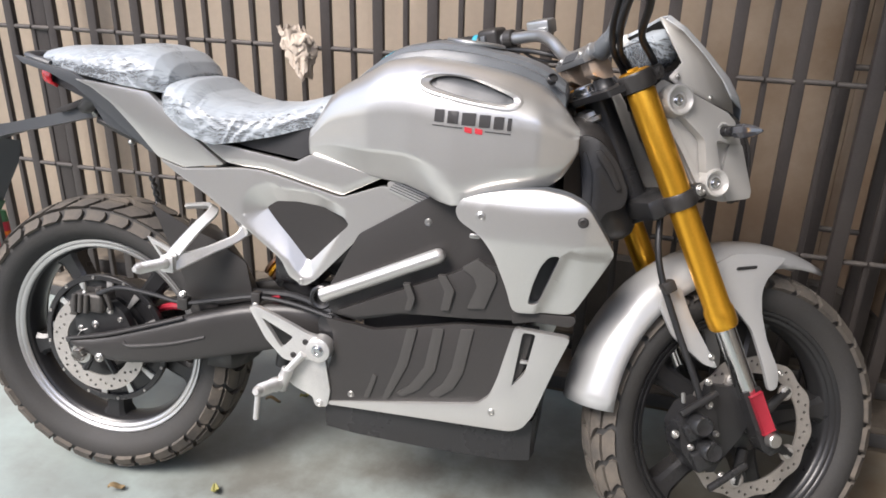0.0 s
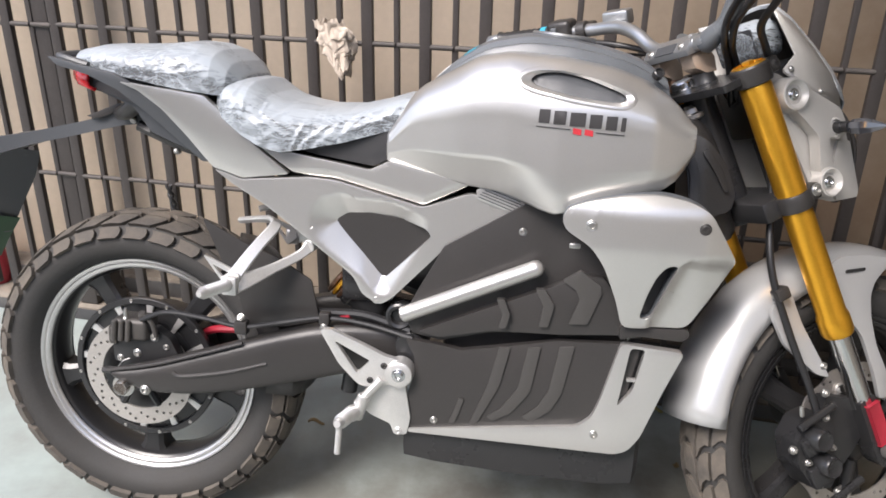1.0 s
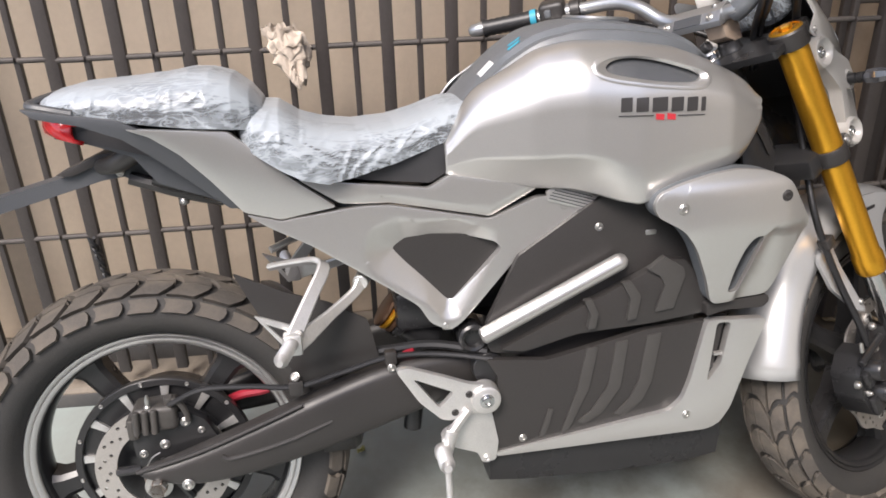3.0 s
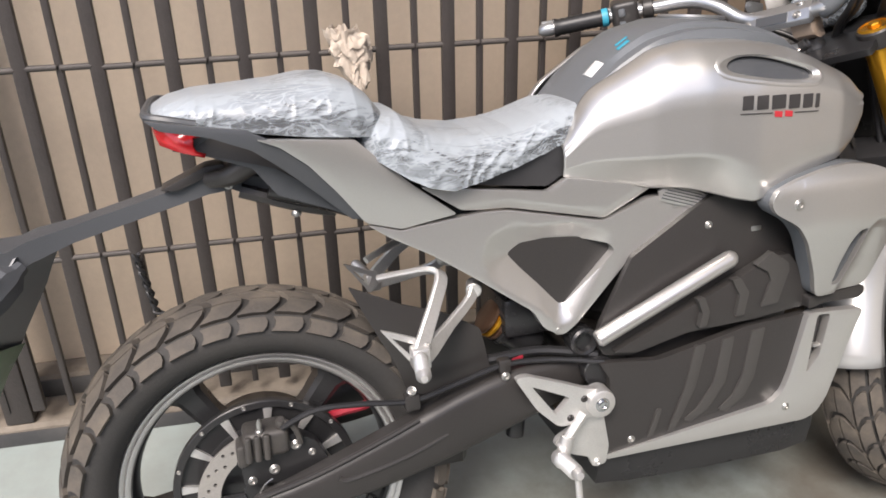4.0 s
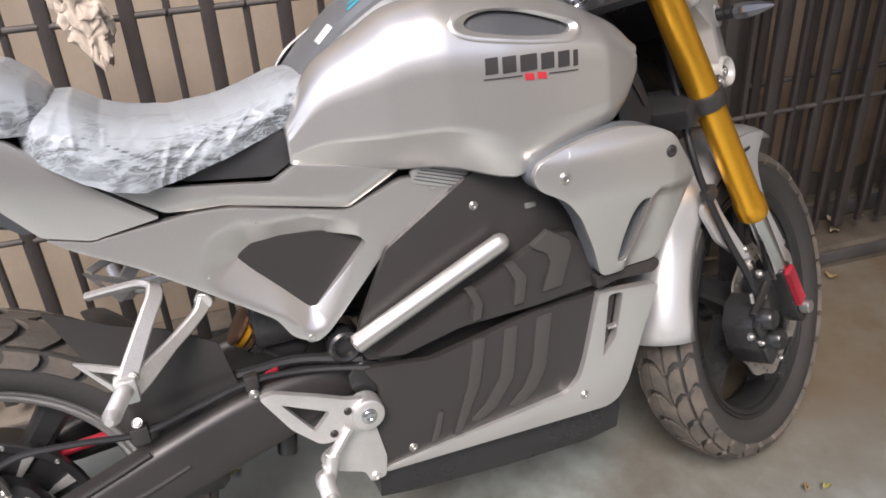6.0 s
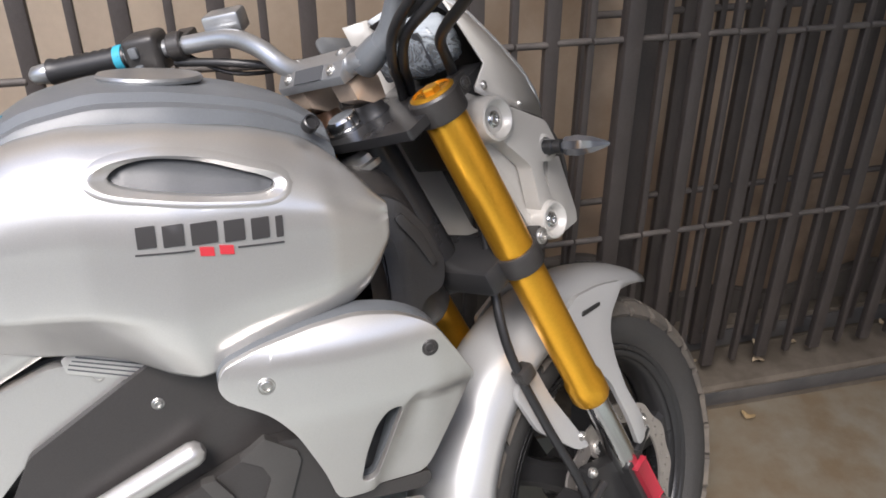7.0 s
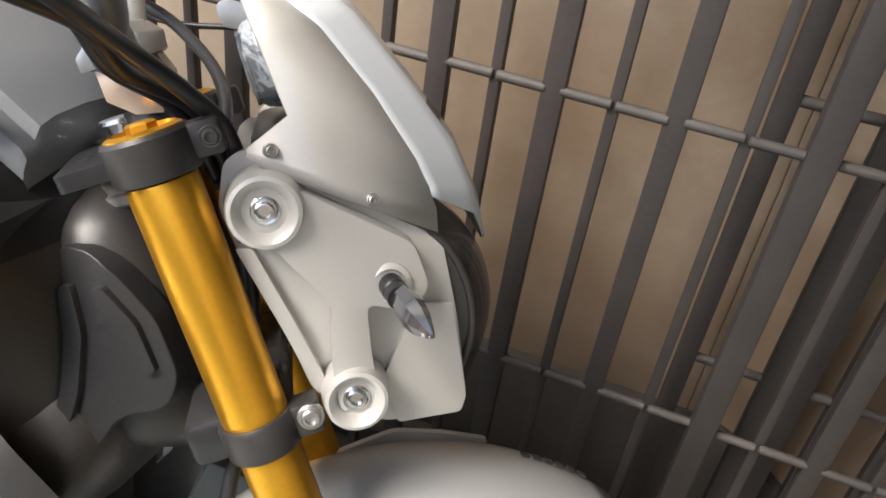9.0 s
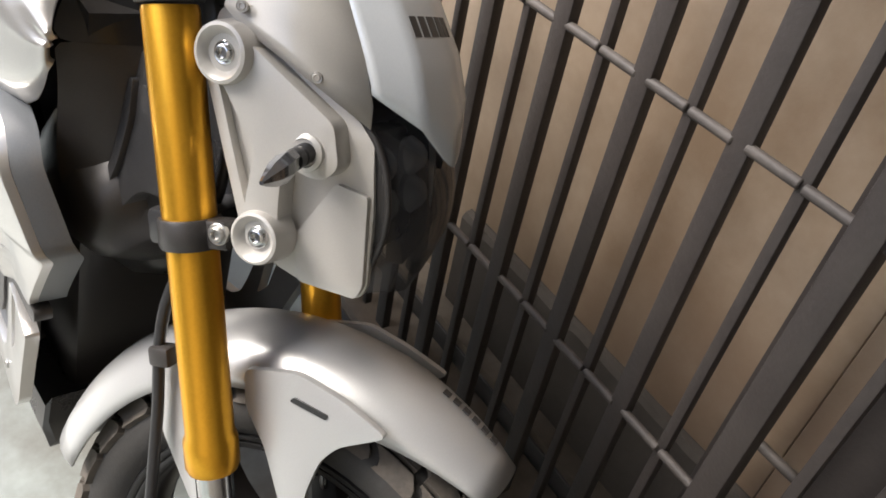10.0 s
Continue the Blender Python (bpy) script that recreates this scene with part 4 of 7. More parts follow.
# front cowl, both sides
def cowl_face(x, z):
    """Bulged upper part; below a crease and ahead of the slot the face steps in."""
    t = max(0.0, min(1.0, (z - 0.52) / 0.14))
    bulge = 0.010 * math.sin(math.pi * max(0.0, min(1.0, (x - 0.79) / 0.28)))
    edge = max(0.0, (z - 0.715) / 0.04)
    crease = 0.656 - 0.06 * max(0.0, x - 0.975)
    a = max(0.0, min(1.0, (crease - z) / 0.016))
    b = max(0.0, min(1.0, (x - (0.953 + 0.37 * (z - 0.545)) + 0.004) / 0.012))
    return -0.197 - 0.018 * t - bulge * t + 0.020 * edge * edge + 0.25 * max(0.0, x - 1.02) + 0.010 * a * b


CW = [(0.795, 0.705), (0.803, 0.724), (0.839, 0.737), (0.893, 0.748), (0.941, 0.752), (0.986, 0.746), (1.020, 0.731), (1.046, 0.692), (1.071, 0.651), (1.066, 0.634), (1.040, 0.586), (1.009, 0.530), (0.949, 0.528), (0.905, 0.526), (0.892, 0.572), (0.867, 0.632), (0.844, 0.664), (0.803, 0.688)]
CH_ = [(0.931, 0.545), (0.938, 0.585), (0.950, 0.622), (0.964, 0.641), (0.982, 0.643), (0.964, 0.590), (0.948, 0.546)]
FLIP = Matrix.Diagonal((1, -1, 1, 1))
for flip in (None, FLIP):
    lf = part("lower_frame", panel(LF, lf_face, 0.016, [LH], bevel=0.005, corner=0.010), SILVER, bike, "silver lower frame moulding", 38, flip)
    cw = part("front_cowl", panel(CW, cowl_face, 0.010, [CH_], bevel=0.004, sub=3, corner=0.014, seg=3), SILVER, bike, "silver front side cowl with a slot", 45, flip)
    part("cowl_lining", panel(CW, lambda x, z: cowl_face(x, z) + 0.0102, 0.030, [CH_], bevel=0.004, sub=2, corner=0.016, seg=2), GREYPL, cw, "slate grey lining behind the cowl edge", 45, flip)
    if flip is None:
        for x, z, f in ((0.879, 0.319, lf_face),):
            part("frame_bolt", bolt((x, f(x, z), z), (0, -1, 0), 0.006, 0.003), STEEL, lf)
        for x, z in ((0.842, 0.699), (1.014, 0.705)):
            part("cowl_bolt", bolt((x, cowl_face(x, z), z), (0, -1, 0), 0.0075, 0.003), STEEL if x != 1.014 else SATIN, cw)
        part("slot_backing", panel([(0.925, 0.540), (0.950, 0.640), (0.990, 0.650), (0.955, 0.540)], lambda x, z: -0.180, 0.006, bevel=0), FRAMEBLK, bike)
        part("slot_backing", panel([(0.905, 0.370), (0.922, 0.492), (0.955, 0.492), (0.935, 0.370)], lambda x, z: -0.165, 0.006, bevel=0), FRAMEBLK, bike)
        part("slot_bar", box(0.925, 0.940, -0.182, -0.172, 0.424, 0.429, 0.001), SILVER, lf)
part("cowl_joint", panel([(0.905, 0.500), (0.940, 0.508), (1.008, 0.505), (1.018, 0.515), (1.015, 0.527), (0.905, 0.523)], lambda x, z: -0.186, 0.02, bevel=0.003), SATIN, bike, "black joint strip under the cowl")
part("inner_cowl", loft([[(x, -w, z0), (x, -w * 0.8, z1), (x, w * 0.8, z1), (x, w, z0)] for x, w, z0, z1 in ((0.86, 0.15, 0.66, 0.735), (0.90, 0.18, 0.60, 0.765), (0.95, 0.19, 0.52, 0.775), (1.02, 0.17, 0.55, 0.745), (1.05, 0.15, 0.62, 0.69))], True, True), SATIN, bike, "black inner cowl", 60)
subdiv(bpy.data.objects["inner_cowl"], 2)

# ---------------------------------------------------------------- tank
TB = ((0.490, 0.766), (0.56, 0.750), (0.635, 0.733), (0.69, 0.728), (0.725, 0.719), (0.755, 0.710), (0.782, 0.705), (0.80, 0.710), (0.834, 0.726), (0.898, 0.738), (0.9488, 0.752), (0.9696, 0.768), (0.985, 0.793), (0.993, 0.814))
TT = ((0.490, 0.805), (0.521, 0.862), (0.542, 0.890), (0.60, 0.922), (0.642, 0.947), (0.697, 0.957), (0.781, 0.953), (0.869, 0.937), (0.923, 0.917), (0.9574, 0.893), (0.980, 0.869), (0.993, 0.847))
TW = ((0.490, 0.116), (0.55, 0.140), (0.62, 0.168), (0.70, 0.189), (0.78, 0.199), (0.86, 0.200), (0.928, 0.197), (0.958, 0.185), (0.976, 0.177), (0.993, 0.168))
TBY = ((0.490, 0.113), (0.60, 0.124), (0.66, 0.133), (0.715, 0.150), (0.76, 0.178), (0.79, 0.190), (0.83, 0.190), (0.90, 0.178), (0.95, 0.170), (0.975, 0.165), (0.993, 0.164))
TTY = ((0.490, 0.100), (0.54, 0.088), (0.60, 0.100), (0.70, 0.112), (0.85, 0.108), (0.90, 0.090), (0.932, 0.084), (0.946, 0.112), (0.959, 0.138), (0.981, 0.156), (0.993, 0.163))


def tank_section(x):
    """Half section at x: (y, z) from the lower edge to the upper one."""
    zb, zt, w, yb, yt = (soft_at(x, t, e) for t, e in ((TB, 0.004), (TT, 0.014), (TW, 0.007), (TBY, 0.007), (TTY, 0.010)))
    h = zt - zb
    k = max(0.0, min(1.0, (x - 0.69) / 0.095))
    k = k * k * (3 - 2 * k)
    ctrl = []
    for fz, f0, f1 in ((0.0, 0.0, 0.0), (0.06, 0.22, 0.42), (0.14, 0.50, 0.80), (0.225, 0.80, 0.95), (0.265, 0.925, 0.985), (0.32, 0.965, 1.0), (0.52, 0.99, 1.0)):
        ctrl.append((yb + ((1 - k) * f0 + k * f1) * (w - yb), zb + fz * h))
    ctrl += [(w, zb + 0.62 * h), (w * 0.98, zb + 0.73 * h), (yt + 0.80 * (w - yt), zb + 0.86 * h), (yt + 0.45 * (w - yt), zb + 0.965 * h), (yt, zt)]
    pts = smooth_path([(a, b, 0) for a, b in ctrl], 5)
    return [(p.x, p.y) for p in pts]


def tank_y(x, z):
    s = [p for p in tank_section(x)]
    return -float(np.interp(z, [p[1] for p in s], [p[0] for p in s]))


# the scoop: outer edge of its ramped lip, and the opening inside it
SCOOP_OUT = [(0.7145, 0.9183), (0.7256, 0.9266), (0.7476, 0.931), (0.7806, 0.9309), (0.8222, 0.9238), (0.8605, 0.9116), (0.8815, 0.9040), (0.8905, 0.8960), (0.8870, 0.8875), (0.868, 0.8825), (0.8142, 0.8875), (0.7702, 0.8948), (0.7372, 0.9015), (0.7199, 0.9092)]
SCOOP_IN = [(0.7314, 0.9166), (0.7392, 0.9233), (0.7558, 0.9272), (0.7799, 0.9273), (0.8161, 0.9205), (0.8515, 0.9090), (0.8705, 0.9015), (0.8792, 0.8955), (0.8770, 0.8895), (0.8600, 0.8872), (0.8151, 0.8915), (0.7737, 0.8991), (0.7435, 0.9065), (0.7331, 0.9123)]


def inside(p, poly):
    """Whether (u, v) lies inside a polygon."""
    hit = False
    for (ax, az), (bx, bz) in zip(poly, poly[1:] + poly[:1]):
        if (az > p[1]) != (bz > p[1]) and p[0] < ax + (bx - ax) * (p[1] - az) / (bz - az):
            hit = not hit
    return hit




def even_outline(pts, n=72):
    """A closed smooth curve through pts, at n even steps from its first point."""
    m = len(pts)
    out = []
    for k in range(m):
        p0, p1, p2, p3 = (Vector(pts[(k + i) % m]) for i in (-1, 0, 1, 2))
        for q in range(12):
            t = q / 12
            out.append(0.5 * (2 * p1 + (p2 - p0) * t + (2 * p0 - 5 * p1 + 4 * p2 - p3) * t * t + (3 * p1 - p0 - 3 * p2 + p3) * t ** 3))
    run = [0.0]
    for a, b in zip(out, out[1:] + out[:1]):
        run.append(run[-1] + (b - a).length)
    out.append(out[0])
    return [(float(np.interp(run[-1] * k / n, run, [p.x for p in out])), float(np.interp(run[-1] * k / n, run, [p.y for p in out]))) for k in range(n)]


scl = even_outline(SCOOP_OUT)


def onto_outline(x, z, poly):
    """The nearest place on a polygon's outline."""
    p, best = Vector((x, z)), None
    for a, b in zip(poly, poly[1:] + poly[:1]):
        a, b = Vector(a), Vector(b)
        if (b - a).length < 1e-6:
            continue
        q = a + max(0.0, min(1.0, (p - a).dot(b - a) / (b - a).length_squared)) * (b - a)
        if best is None or (q - p).length < (best - p).length:
            best = q
    return best.x, best.y


xs = [0.492 + (0.9928 - 0.492) * k / 120 for k in range(121)]
for sgn in (-1, 1):
    rows_ = [[(x, sgn * y, z) for y, z in tank_section(x)] for x in xs]
    nose = rows_[-1]
    for nx, f, g in ((0.9936, 0.990, 0.8), (0.9932, 0.975, 0.6), (0.988, 0.955, 0.5)):
        rows_.append([(nx, p[1] * f, (1 - g) * 0.830 + g * p[2]) for p in nose])
    tank_bm = loft(rows_)
    rim_before = {v for e in tank_bm.edges if len(e.link_faces) == 1 for v in e.verts}
    bmesh.ops.delete(tank_bm, geom=[f for f in tank_bm.faces if f.calc_center_median().z > 0.87 and inside((f.calc_center_median().x, f.calc_center_median().z), scl)], context="FACES")
    for v in {v for e in tank_bm.edges if len(e.link_faces) == 1 for v in e.verts} - rim_before:
        px, pz = onto_outline(v.co.x, v.co.z, scl)
        v.co = Vector((px, -sgn * tank_y(px, pz), pz))
    tk = part("tank_side", tank_bm, SILVER, bike, "silver painted tank shell" if sgn < 0 else "", 50)
    shell(tk, 0.004)
    if sgn < 0:
        tank_near = tk
part("tank_core", loft([[(x, -w, z0), (x, -w, z1), (x, w, z1), (x, w, z0)] for x, w, z0, z1 in ((0.52, 0.09, 0.77, 0.85), (0.60, 0.12, 0.75, 0.91), (0.75, 0.15, 0.73, 0.93), (0.90, 0.15, 0.76, 0.91), (0.97, 0.12, 0.78, 0.86))], True, True), FRAMEBLK, bike)

# scoop sunk into the shell, with a ramped lip, and the printed mark
def scoop_loops():
    """Loops from the shell over the lip's crest, down its ramp and into the opening."""
    inner = even_outline(SCOOP_IN)
    loops = []
    n = len(scl)
    for out, f, lift in ((0.007, 0.0, 0.0004), (0.0045, 0.0, -0.0009), (0.0015, 0.0, -0.0014), (0.0, 0.06, -0.0012), (0.0, 0.22, 0.0004), (0.0, 0.85, 0.0046), (0.0, 0.97, 0.0056), (0.0, 1.02, 0.0072), (0.0, 1.04, 0.0160)):
        row = []
        for k, ((ax, az), (bx, bz)) in enumerate(zip(scl, inner)):
            d = (Vector(scl[(k + 1) % n]) - Vector(scl[k - 1])).normalized()
            px, pz = ax + (bx - ax) * f - d.y * out, az + (bz - az) * f + d.x * out
            row.append((px, tank_y(px, pz) + lift, pz))
        loops.append(row)
    return loops


part("scoop_rim", loft(scoop_loops(), True), SILVER, tank_near, "silver lip round the scoop", 35)
part("scoop", panel(even_outline(SCOOP_IN, 36), lambda x, z: tank_y(x, z) + 0.0135, 0.003, bevel=0, sub=2, corner=0), TAILGREY, tank_near, "dark slate floor of the sunken scoop", 60)
mark_x = 0.747
for wdt, gap in ((0.017, 0.006), (0.019, 0.006), (0.024, 0.006), (0.019, 0.006), (0.017, 0.006), (0.007, 0.0)):
    dz = -0.055 * (mark_x - 0.747)
    part("printed_mark", panel([(mark_x, 0.852 + dz), (mark_x + wdt, 0.852 + dz), (mark_x + wdt + 0.001, 0.873 + dz), (mark_x + 0.001, 0.873 + dz)], lambda x, z: tank_y(x, z) - 0.0012, 0.001, bevel=0, sub=1, corner=0.001), INK, tank_near, "dark printed brand mark")
    mark_x += wdt + gap
for x0, x1, z, h, m in ((0.744, 0.797, 0.8455, 0.0016, INK), (0.836, 0.880, 0.8405, 0.0016, INK), (0.801, 0.814, 0.838, 0.009, REDINK), (0.819, 0.832, 0.837, 0.009, REDINK)):
    part("printed_line", panel([(x0, z), (x1, z - 0.002), (x1, z + h - 0.002), (x0, z + h)], lambda x, zz: tank_y(x, zz) - 0.0014, 0.001, bevel=0, sub=2, corner=0.0005), m, tank_near)

# dark cover along the top of the tank
CE = ((0.500, 0.835, 0.075), (0.527, 0.858, 0.088), (0.560, 0.892, 0.092), (0.612, 0.920, 0.100), (0.654, 0.945, 0.108), (0.725, 0.957, 0.114), (0.80, 0.953, 0.116), (0.869, 0.940, 0.104), (0.905, 0.926, 0.090), (0.935, 0.908, 0.082), (0.957, 0.884, 0.078))
CC = ((0.500, 0.840), (0.531, 0.872), (0.560, 0.902), (0.607, 0.946), (0.652, 0.973), (0.721, 0.987), (0.792, 0.981), (0.865, 0.966), (0.905, 0.954), (0.935, 0.940), (0.957, 0.916))
rows_ = []
for k in range(31):
    x = 0.502 + 0.455 * k / 30
    ze, we = soft_at(x, [(a, b) for a, b, c in CE], 0.015), soft_at(x, [(a, c) for a, b, c in CE], 0.015)
    zc = soft_at(x, CC, 0.015)
    h = zc - ze
    half = [(we, ze - 0.006), (we * 0.985, ze + 0.10 * h), (we * 0.93, ze + 0.42 * h), (we * 0.74, ze + 0.50 * h), (we * 0.66, ze + 0.80 * h), (we * 0.45, ze + 0.94 * h), (0.0, zc)]
    rows_.append([(x, -y, z) for y, z in half] + [(x, y, z) for y, z in half[-2::-1]])
last_row = rows_[-1]
for dx, f, g in ((0.004, 0.985, 0.78), (0.0055, 0.965, 0.45), (0.004, 0.94, 0.12), (-0.004, 0.92, 0.0)):
    rows_.append([(x + dx, y * f, 0.866 + g * (z - 0.866)) for x, y, z in last_row])
cover = part("tank_cover", loft(rows_), GREYPL, bike, "slate grey plastic tank cover", 28)
front_rows = lambda rows: [[(x + bow * (1 - (k / 4) ** 2), w * k / 4, z) for k in range(-4, 5)] for x, w, z, bow in rows]
tf = part("tank_front", loft(front_rows(((0.938, 0.120, 0.890, 0.018), (0.950, 0.138, 0.868, 0.018), (0.960, 0.150, 0.850, 0.020), (0.964, 0.152, 0.828, 0.022)))), FRAMEBLK, cover, "dark front face of the tank", 60)
subdiv(tf, 1)
tl = part("front_apron", loft(front_rows(((0.964, 0.152, 0.830, 0.022), (0.968, 0.150, 0.815, 0.030), (0.970, 0.148, 0.790, 0.036), (0.975, 0.150, 0.745, 0.050), (0.970, 0.150, 0.690, 0.070), (0.975, 0.140, 0.640, 0.080)))), SATIN, cover, "black apron under the tank front", 60)
subdiv(tl, 1)
lid = spun((0.780, 0.0, 0.980), (0.781, 0.0, 0.991), [(0.055, 0), (0.056, 0.003), (0.054, 0.006), (0.045, 0.0065)], 36)
part("filler_lid", lid, BARMET, cover, "round pale grey filler lid")
part("cover_recess", spun((0.936, -0.098, 0.933), (0.930, -0.080, 0.920), [(0.006, 0.004), (0.0075, 0.0), (0.009, 0.001), (0.009, 0.012)], 20), FRAMEBLK, cover)


def cover_z(x, y):
    """Height of the tank cover."""
    ze, we, zc = soft_at(x, [(a, b) for a, b, c in CE], 0.015), soft_at(x, [(a, c) for a, b, c in CE], 0.015), soft_at(x, CC, 0.015)
    h = zc - ze
    return float(np.interp(abs(y), [0, we * 0.45, we * 0.66, we * 0.74, we * 0.93, we * 0.985, we], [zc, ze + 0.94 * h, ze + 0.80 * h, ze + 0.50 * h, ze + 0.42 * h, ze + 0.10 * h, ze - 0.006]))


def cover_patch(name, x0, x1, y0, y1, material, label):
    bm = loft([[(x0 + (x1 - x0) * i / 6, y0 + (y1 - y0) * j / 4, cover_z(x0 + (x1 - x0) * i / 6, y0 + (y1 - y0) * j / 4) + 0.0012) for j in range(5)] for i in range(7)])
    shell(part(name, bm, material, cover, label, 60), 0.0006)


cover_patch("paper_label", 0.566, 0.588, -0.060, -0.030, WHITELBL, "small white paper label")
cover_patch("printed_line", 0.612, 0.632, -0.062, -0.054, CYANLBL, "blue printed word as bars")
cover_patch("printed_line", 0.616, 0.636, -0.048, -0.041, CYANLBL, "blue printed word as bars")

# ---------------------------------------------------------------- side panels
pan_y = lambda x, z: -0.112 - 0.045 * max(0.0, (x - 0.42)) - 0.02 * max(0.0, 0.20 - x)
tail_y = lambda x, z: pan_y(x, z) - 0.009 * math.sin(math.pi * min(1, max(0, (z - 0.71) / 0.17))) - 0.046 * max(0.0, min(1.0, (z - 0.73) / 0.15)) * max(0.0, min(1.0, (0.25 - x) / 0.2))
A = [(0.036, 0.880), (0.096, 0.871), (0.172, 0.861), (0.200, 0.833), (0.252, 0.784), (0.318, 0.7305), (0.245, 0.7205), (0.232, 0.7185), (0.179, 0.7355), (0.140, 0.790), (0.103, 0.835), (0.066, 0.866)]
Bp = [(0.179, 0.733), (0.232, 0.716), (0.245, 0.718), (0.357, 0.7275), (0.400, 0.725), (0.558, 0.688), (0.639, 0.718), (0.747, 0.710), (0.717, 0.689), (0.604, 0.622), (0.507, 0.517), (0.484, 0.502), (0.452, 0.520), (0.435, 0.552), (0.340, 0.624), (0.274, 0.672), (0.211, 0.709)]
Bh = [(0.406, 0.650), (0.423, 0.661), (0.460, 0.665), (0.506, 0.663), (0.566, 0.650), (0.576, 0.637), (0.491, 0.550)]
C = [(0.263, 0.779), (0.367, 0.762), (0.463, 0.747), (0.497, 0.765), (0.560, 0.752), (0.638, 0.732), (0.559, 0.692), (0.400, 0.7285), (0.357, 0.731), (0.325, 0.735)]


def from_poly(x, z, poly):
    """Distance from (x, z) to a polygon's outline."""
    p, best = Vector((x, z)), 9.0
    for a, b in zip(poly, poly[1:] + poly[:1]):
        a, b = Vector(a), Vector(b)
        t = max(0.0, min(1.0, (p - a).dot(b - a) / (b - a).length_squared))
        best = min(best, (p - a - t * (b - a)).length)
    return best


def frame_face(x, z):
    """Flat outer face that folds inwards round the triangular opening."""
    reach = 0.030 + 0.022 * max(0.0, min(1.0, (0.45 - x) / 0.07)) - 0.012 * max(0.0, min(1.0, (x - 0.50) / 0.06))
    d = from_poly(x, z, Bh)
    fold = 0.019 * max(0.0, 1.0 - d / reach) * max(0.0, min(1.0, 1.0 - (x - 0.50 - 0.35 * (z - 0.60)) / 0.05))
    lower = 0.20 * max(0.0, (0.735 - 0.90 * (x - 0.18)) - z - 0.012) * max(0.0, min(1.0, (0.42 - x) / 0.05))
    return pan_y(x, z) - 0.004 + fold + 0.35 * lower


def knee_face(x, z):
    """Flat upper band with a chamfer that runs in along its lower edge."""
    edge = 0.7275 - 0.0375 * max(0.0, min(1.0, (x - 0.40) / 0.16)) + 0.50 * max(0.0, x - 0.56)
    return pan_y(x, z) - 0.005 + 0.006 * max(0.0, min(1.0, 1.0 - (z - edge) / 0.014))


for flip in (None, FLIP):
    pa = part("tail_panel", panel(A, tail_y, 0.014, bevel=0.003, sub=2, seg=2), SILVER, bike, "silver tail side panel", 40, flip)
    pb = part("frame_panel", panel(Bp, frame_face, 0.018, [Bh], bevel=0.004, sub=4, seg=2, corner=0.01, fine=0.009), SILVER, bike, "silver triangular frame cover", 24, flip)
    pc = part("knee_panel", panel(C, knee_face, 0.012, bevel=0.0035, sub=3, fine=0.009), SILVER, bike, "silver panel below the seat", 24, flip)
    if flip is None:
        part("triangle_insert", panel([(0.395, 0.655), (0.430, 0.672), (0.580, 0.655), (0.585, 0.630), (0.490, 0.535)], lambda x, z: pan_y(x, z) + 0.013, 0.006, bevel=0), SATIN, pb, "black recessed triangular insert")
        part("vent_backing", panel([(0.6499, 0.7258), (0.6671, 0.7345), (0.7261, 0.7154), (0.7494, 0.695), (0.7371, 0.682), (0.6532, 0.7097)], lambda x, z: pan_y(x, z) - 0.0065, 0.006, bevel=0.0015, corner=0.003), SILVER, pb, "silver ribbed vent")
        for (xa, za), (xb, zb) in [((0.6688, 0.7302), (0.7262, 0.7112)), ((0.6645, 0.7266), (0.7315, 0.7047)), ((0.6602, 0.723), (0.736, 0.6983)), ((0.6567, 0.7192), (0.7379, 0.6921)), ((0.655, 0.7145), (0.7371, 0.6863))]:
            part("vent_fin", tube([(xa, pan_y(xa, za) - 0.0066, za), (xb, pan_y(xb, zb) - 0.0066, zb)], 0.0009, 6, 1), TAILGREY, pb)
        for x, z, r in ((0.681, 0.700, 0.0085), (0.478, 0.512, 0.0065)):
            part("panel_bolt", bolt((x, pan_y(x, z) - 0.002, z), (0, -1, 0), r, 0.003), STEEL, pb)

# ---------------------------------------------------------------- seats under film
def creases(x, y, z, seedv):
    """Sharp fold lines of thin film, running in several directions."""
    total = 0.0
    for k, (deg, along, across) in enumerate(((8, 8, 34), (-38, 7, 40), (52, 9, 44), (80, 8, 36), (-12, 14, 75), (30, 14, 80))):
        c, s_ = math.cos(radians(deg)), math.sin(radians(deg))
        v = z + 0.75 * y
        q = Vector((along * (x * c + v * s_) + seedv + 11.3 * k, across * (v * c - x * s_), 5.0 * y + k))
        n = abs(noise.noise(q + 0.5 * noise.noise_vector(q * 0.5)))
        gate_ = max(0.0, min(1.0, 0.45 + 2.2 * noise.noise(Vector((x * 13 + 3.7 * k, y * 13 + seedv, z * 17)))))
        total += gate_ * max(0.0, 1.0 - 3.4 * n) ** 1.5 * (1.0 if k < 4 else 0.5)
    return min(1.6, total)


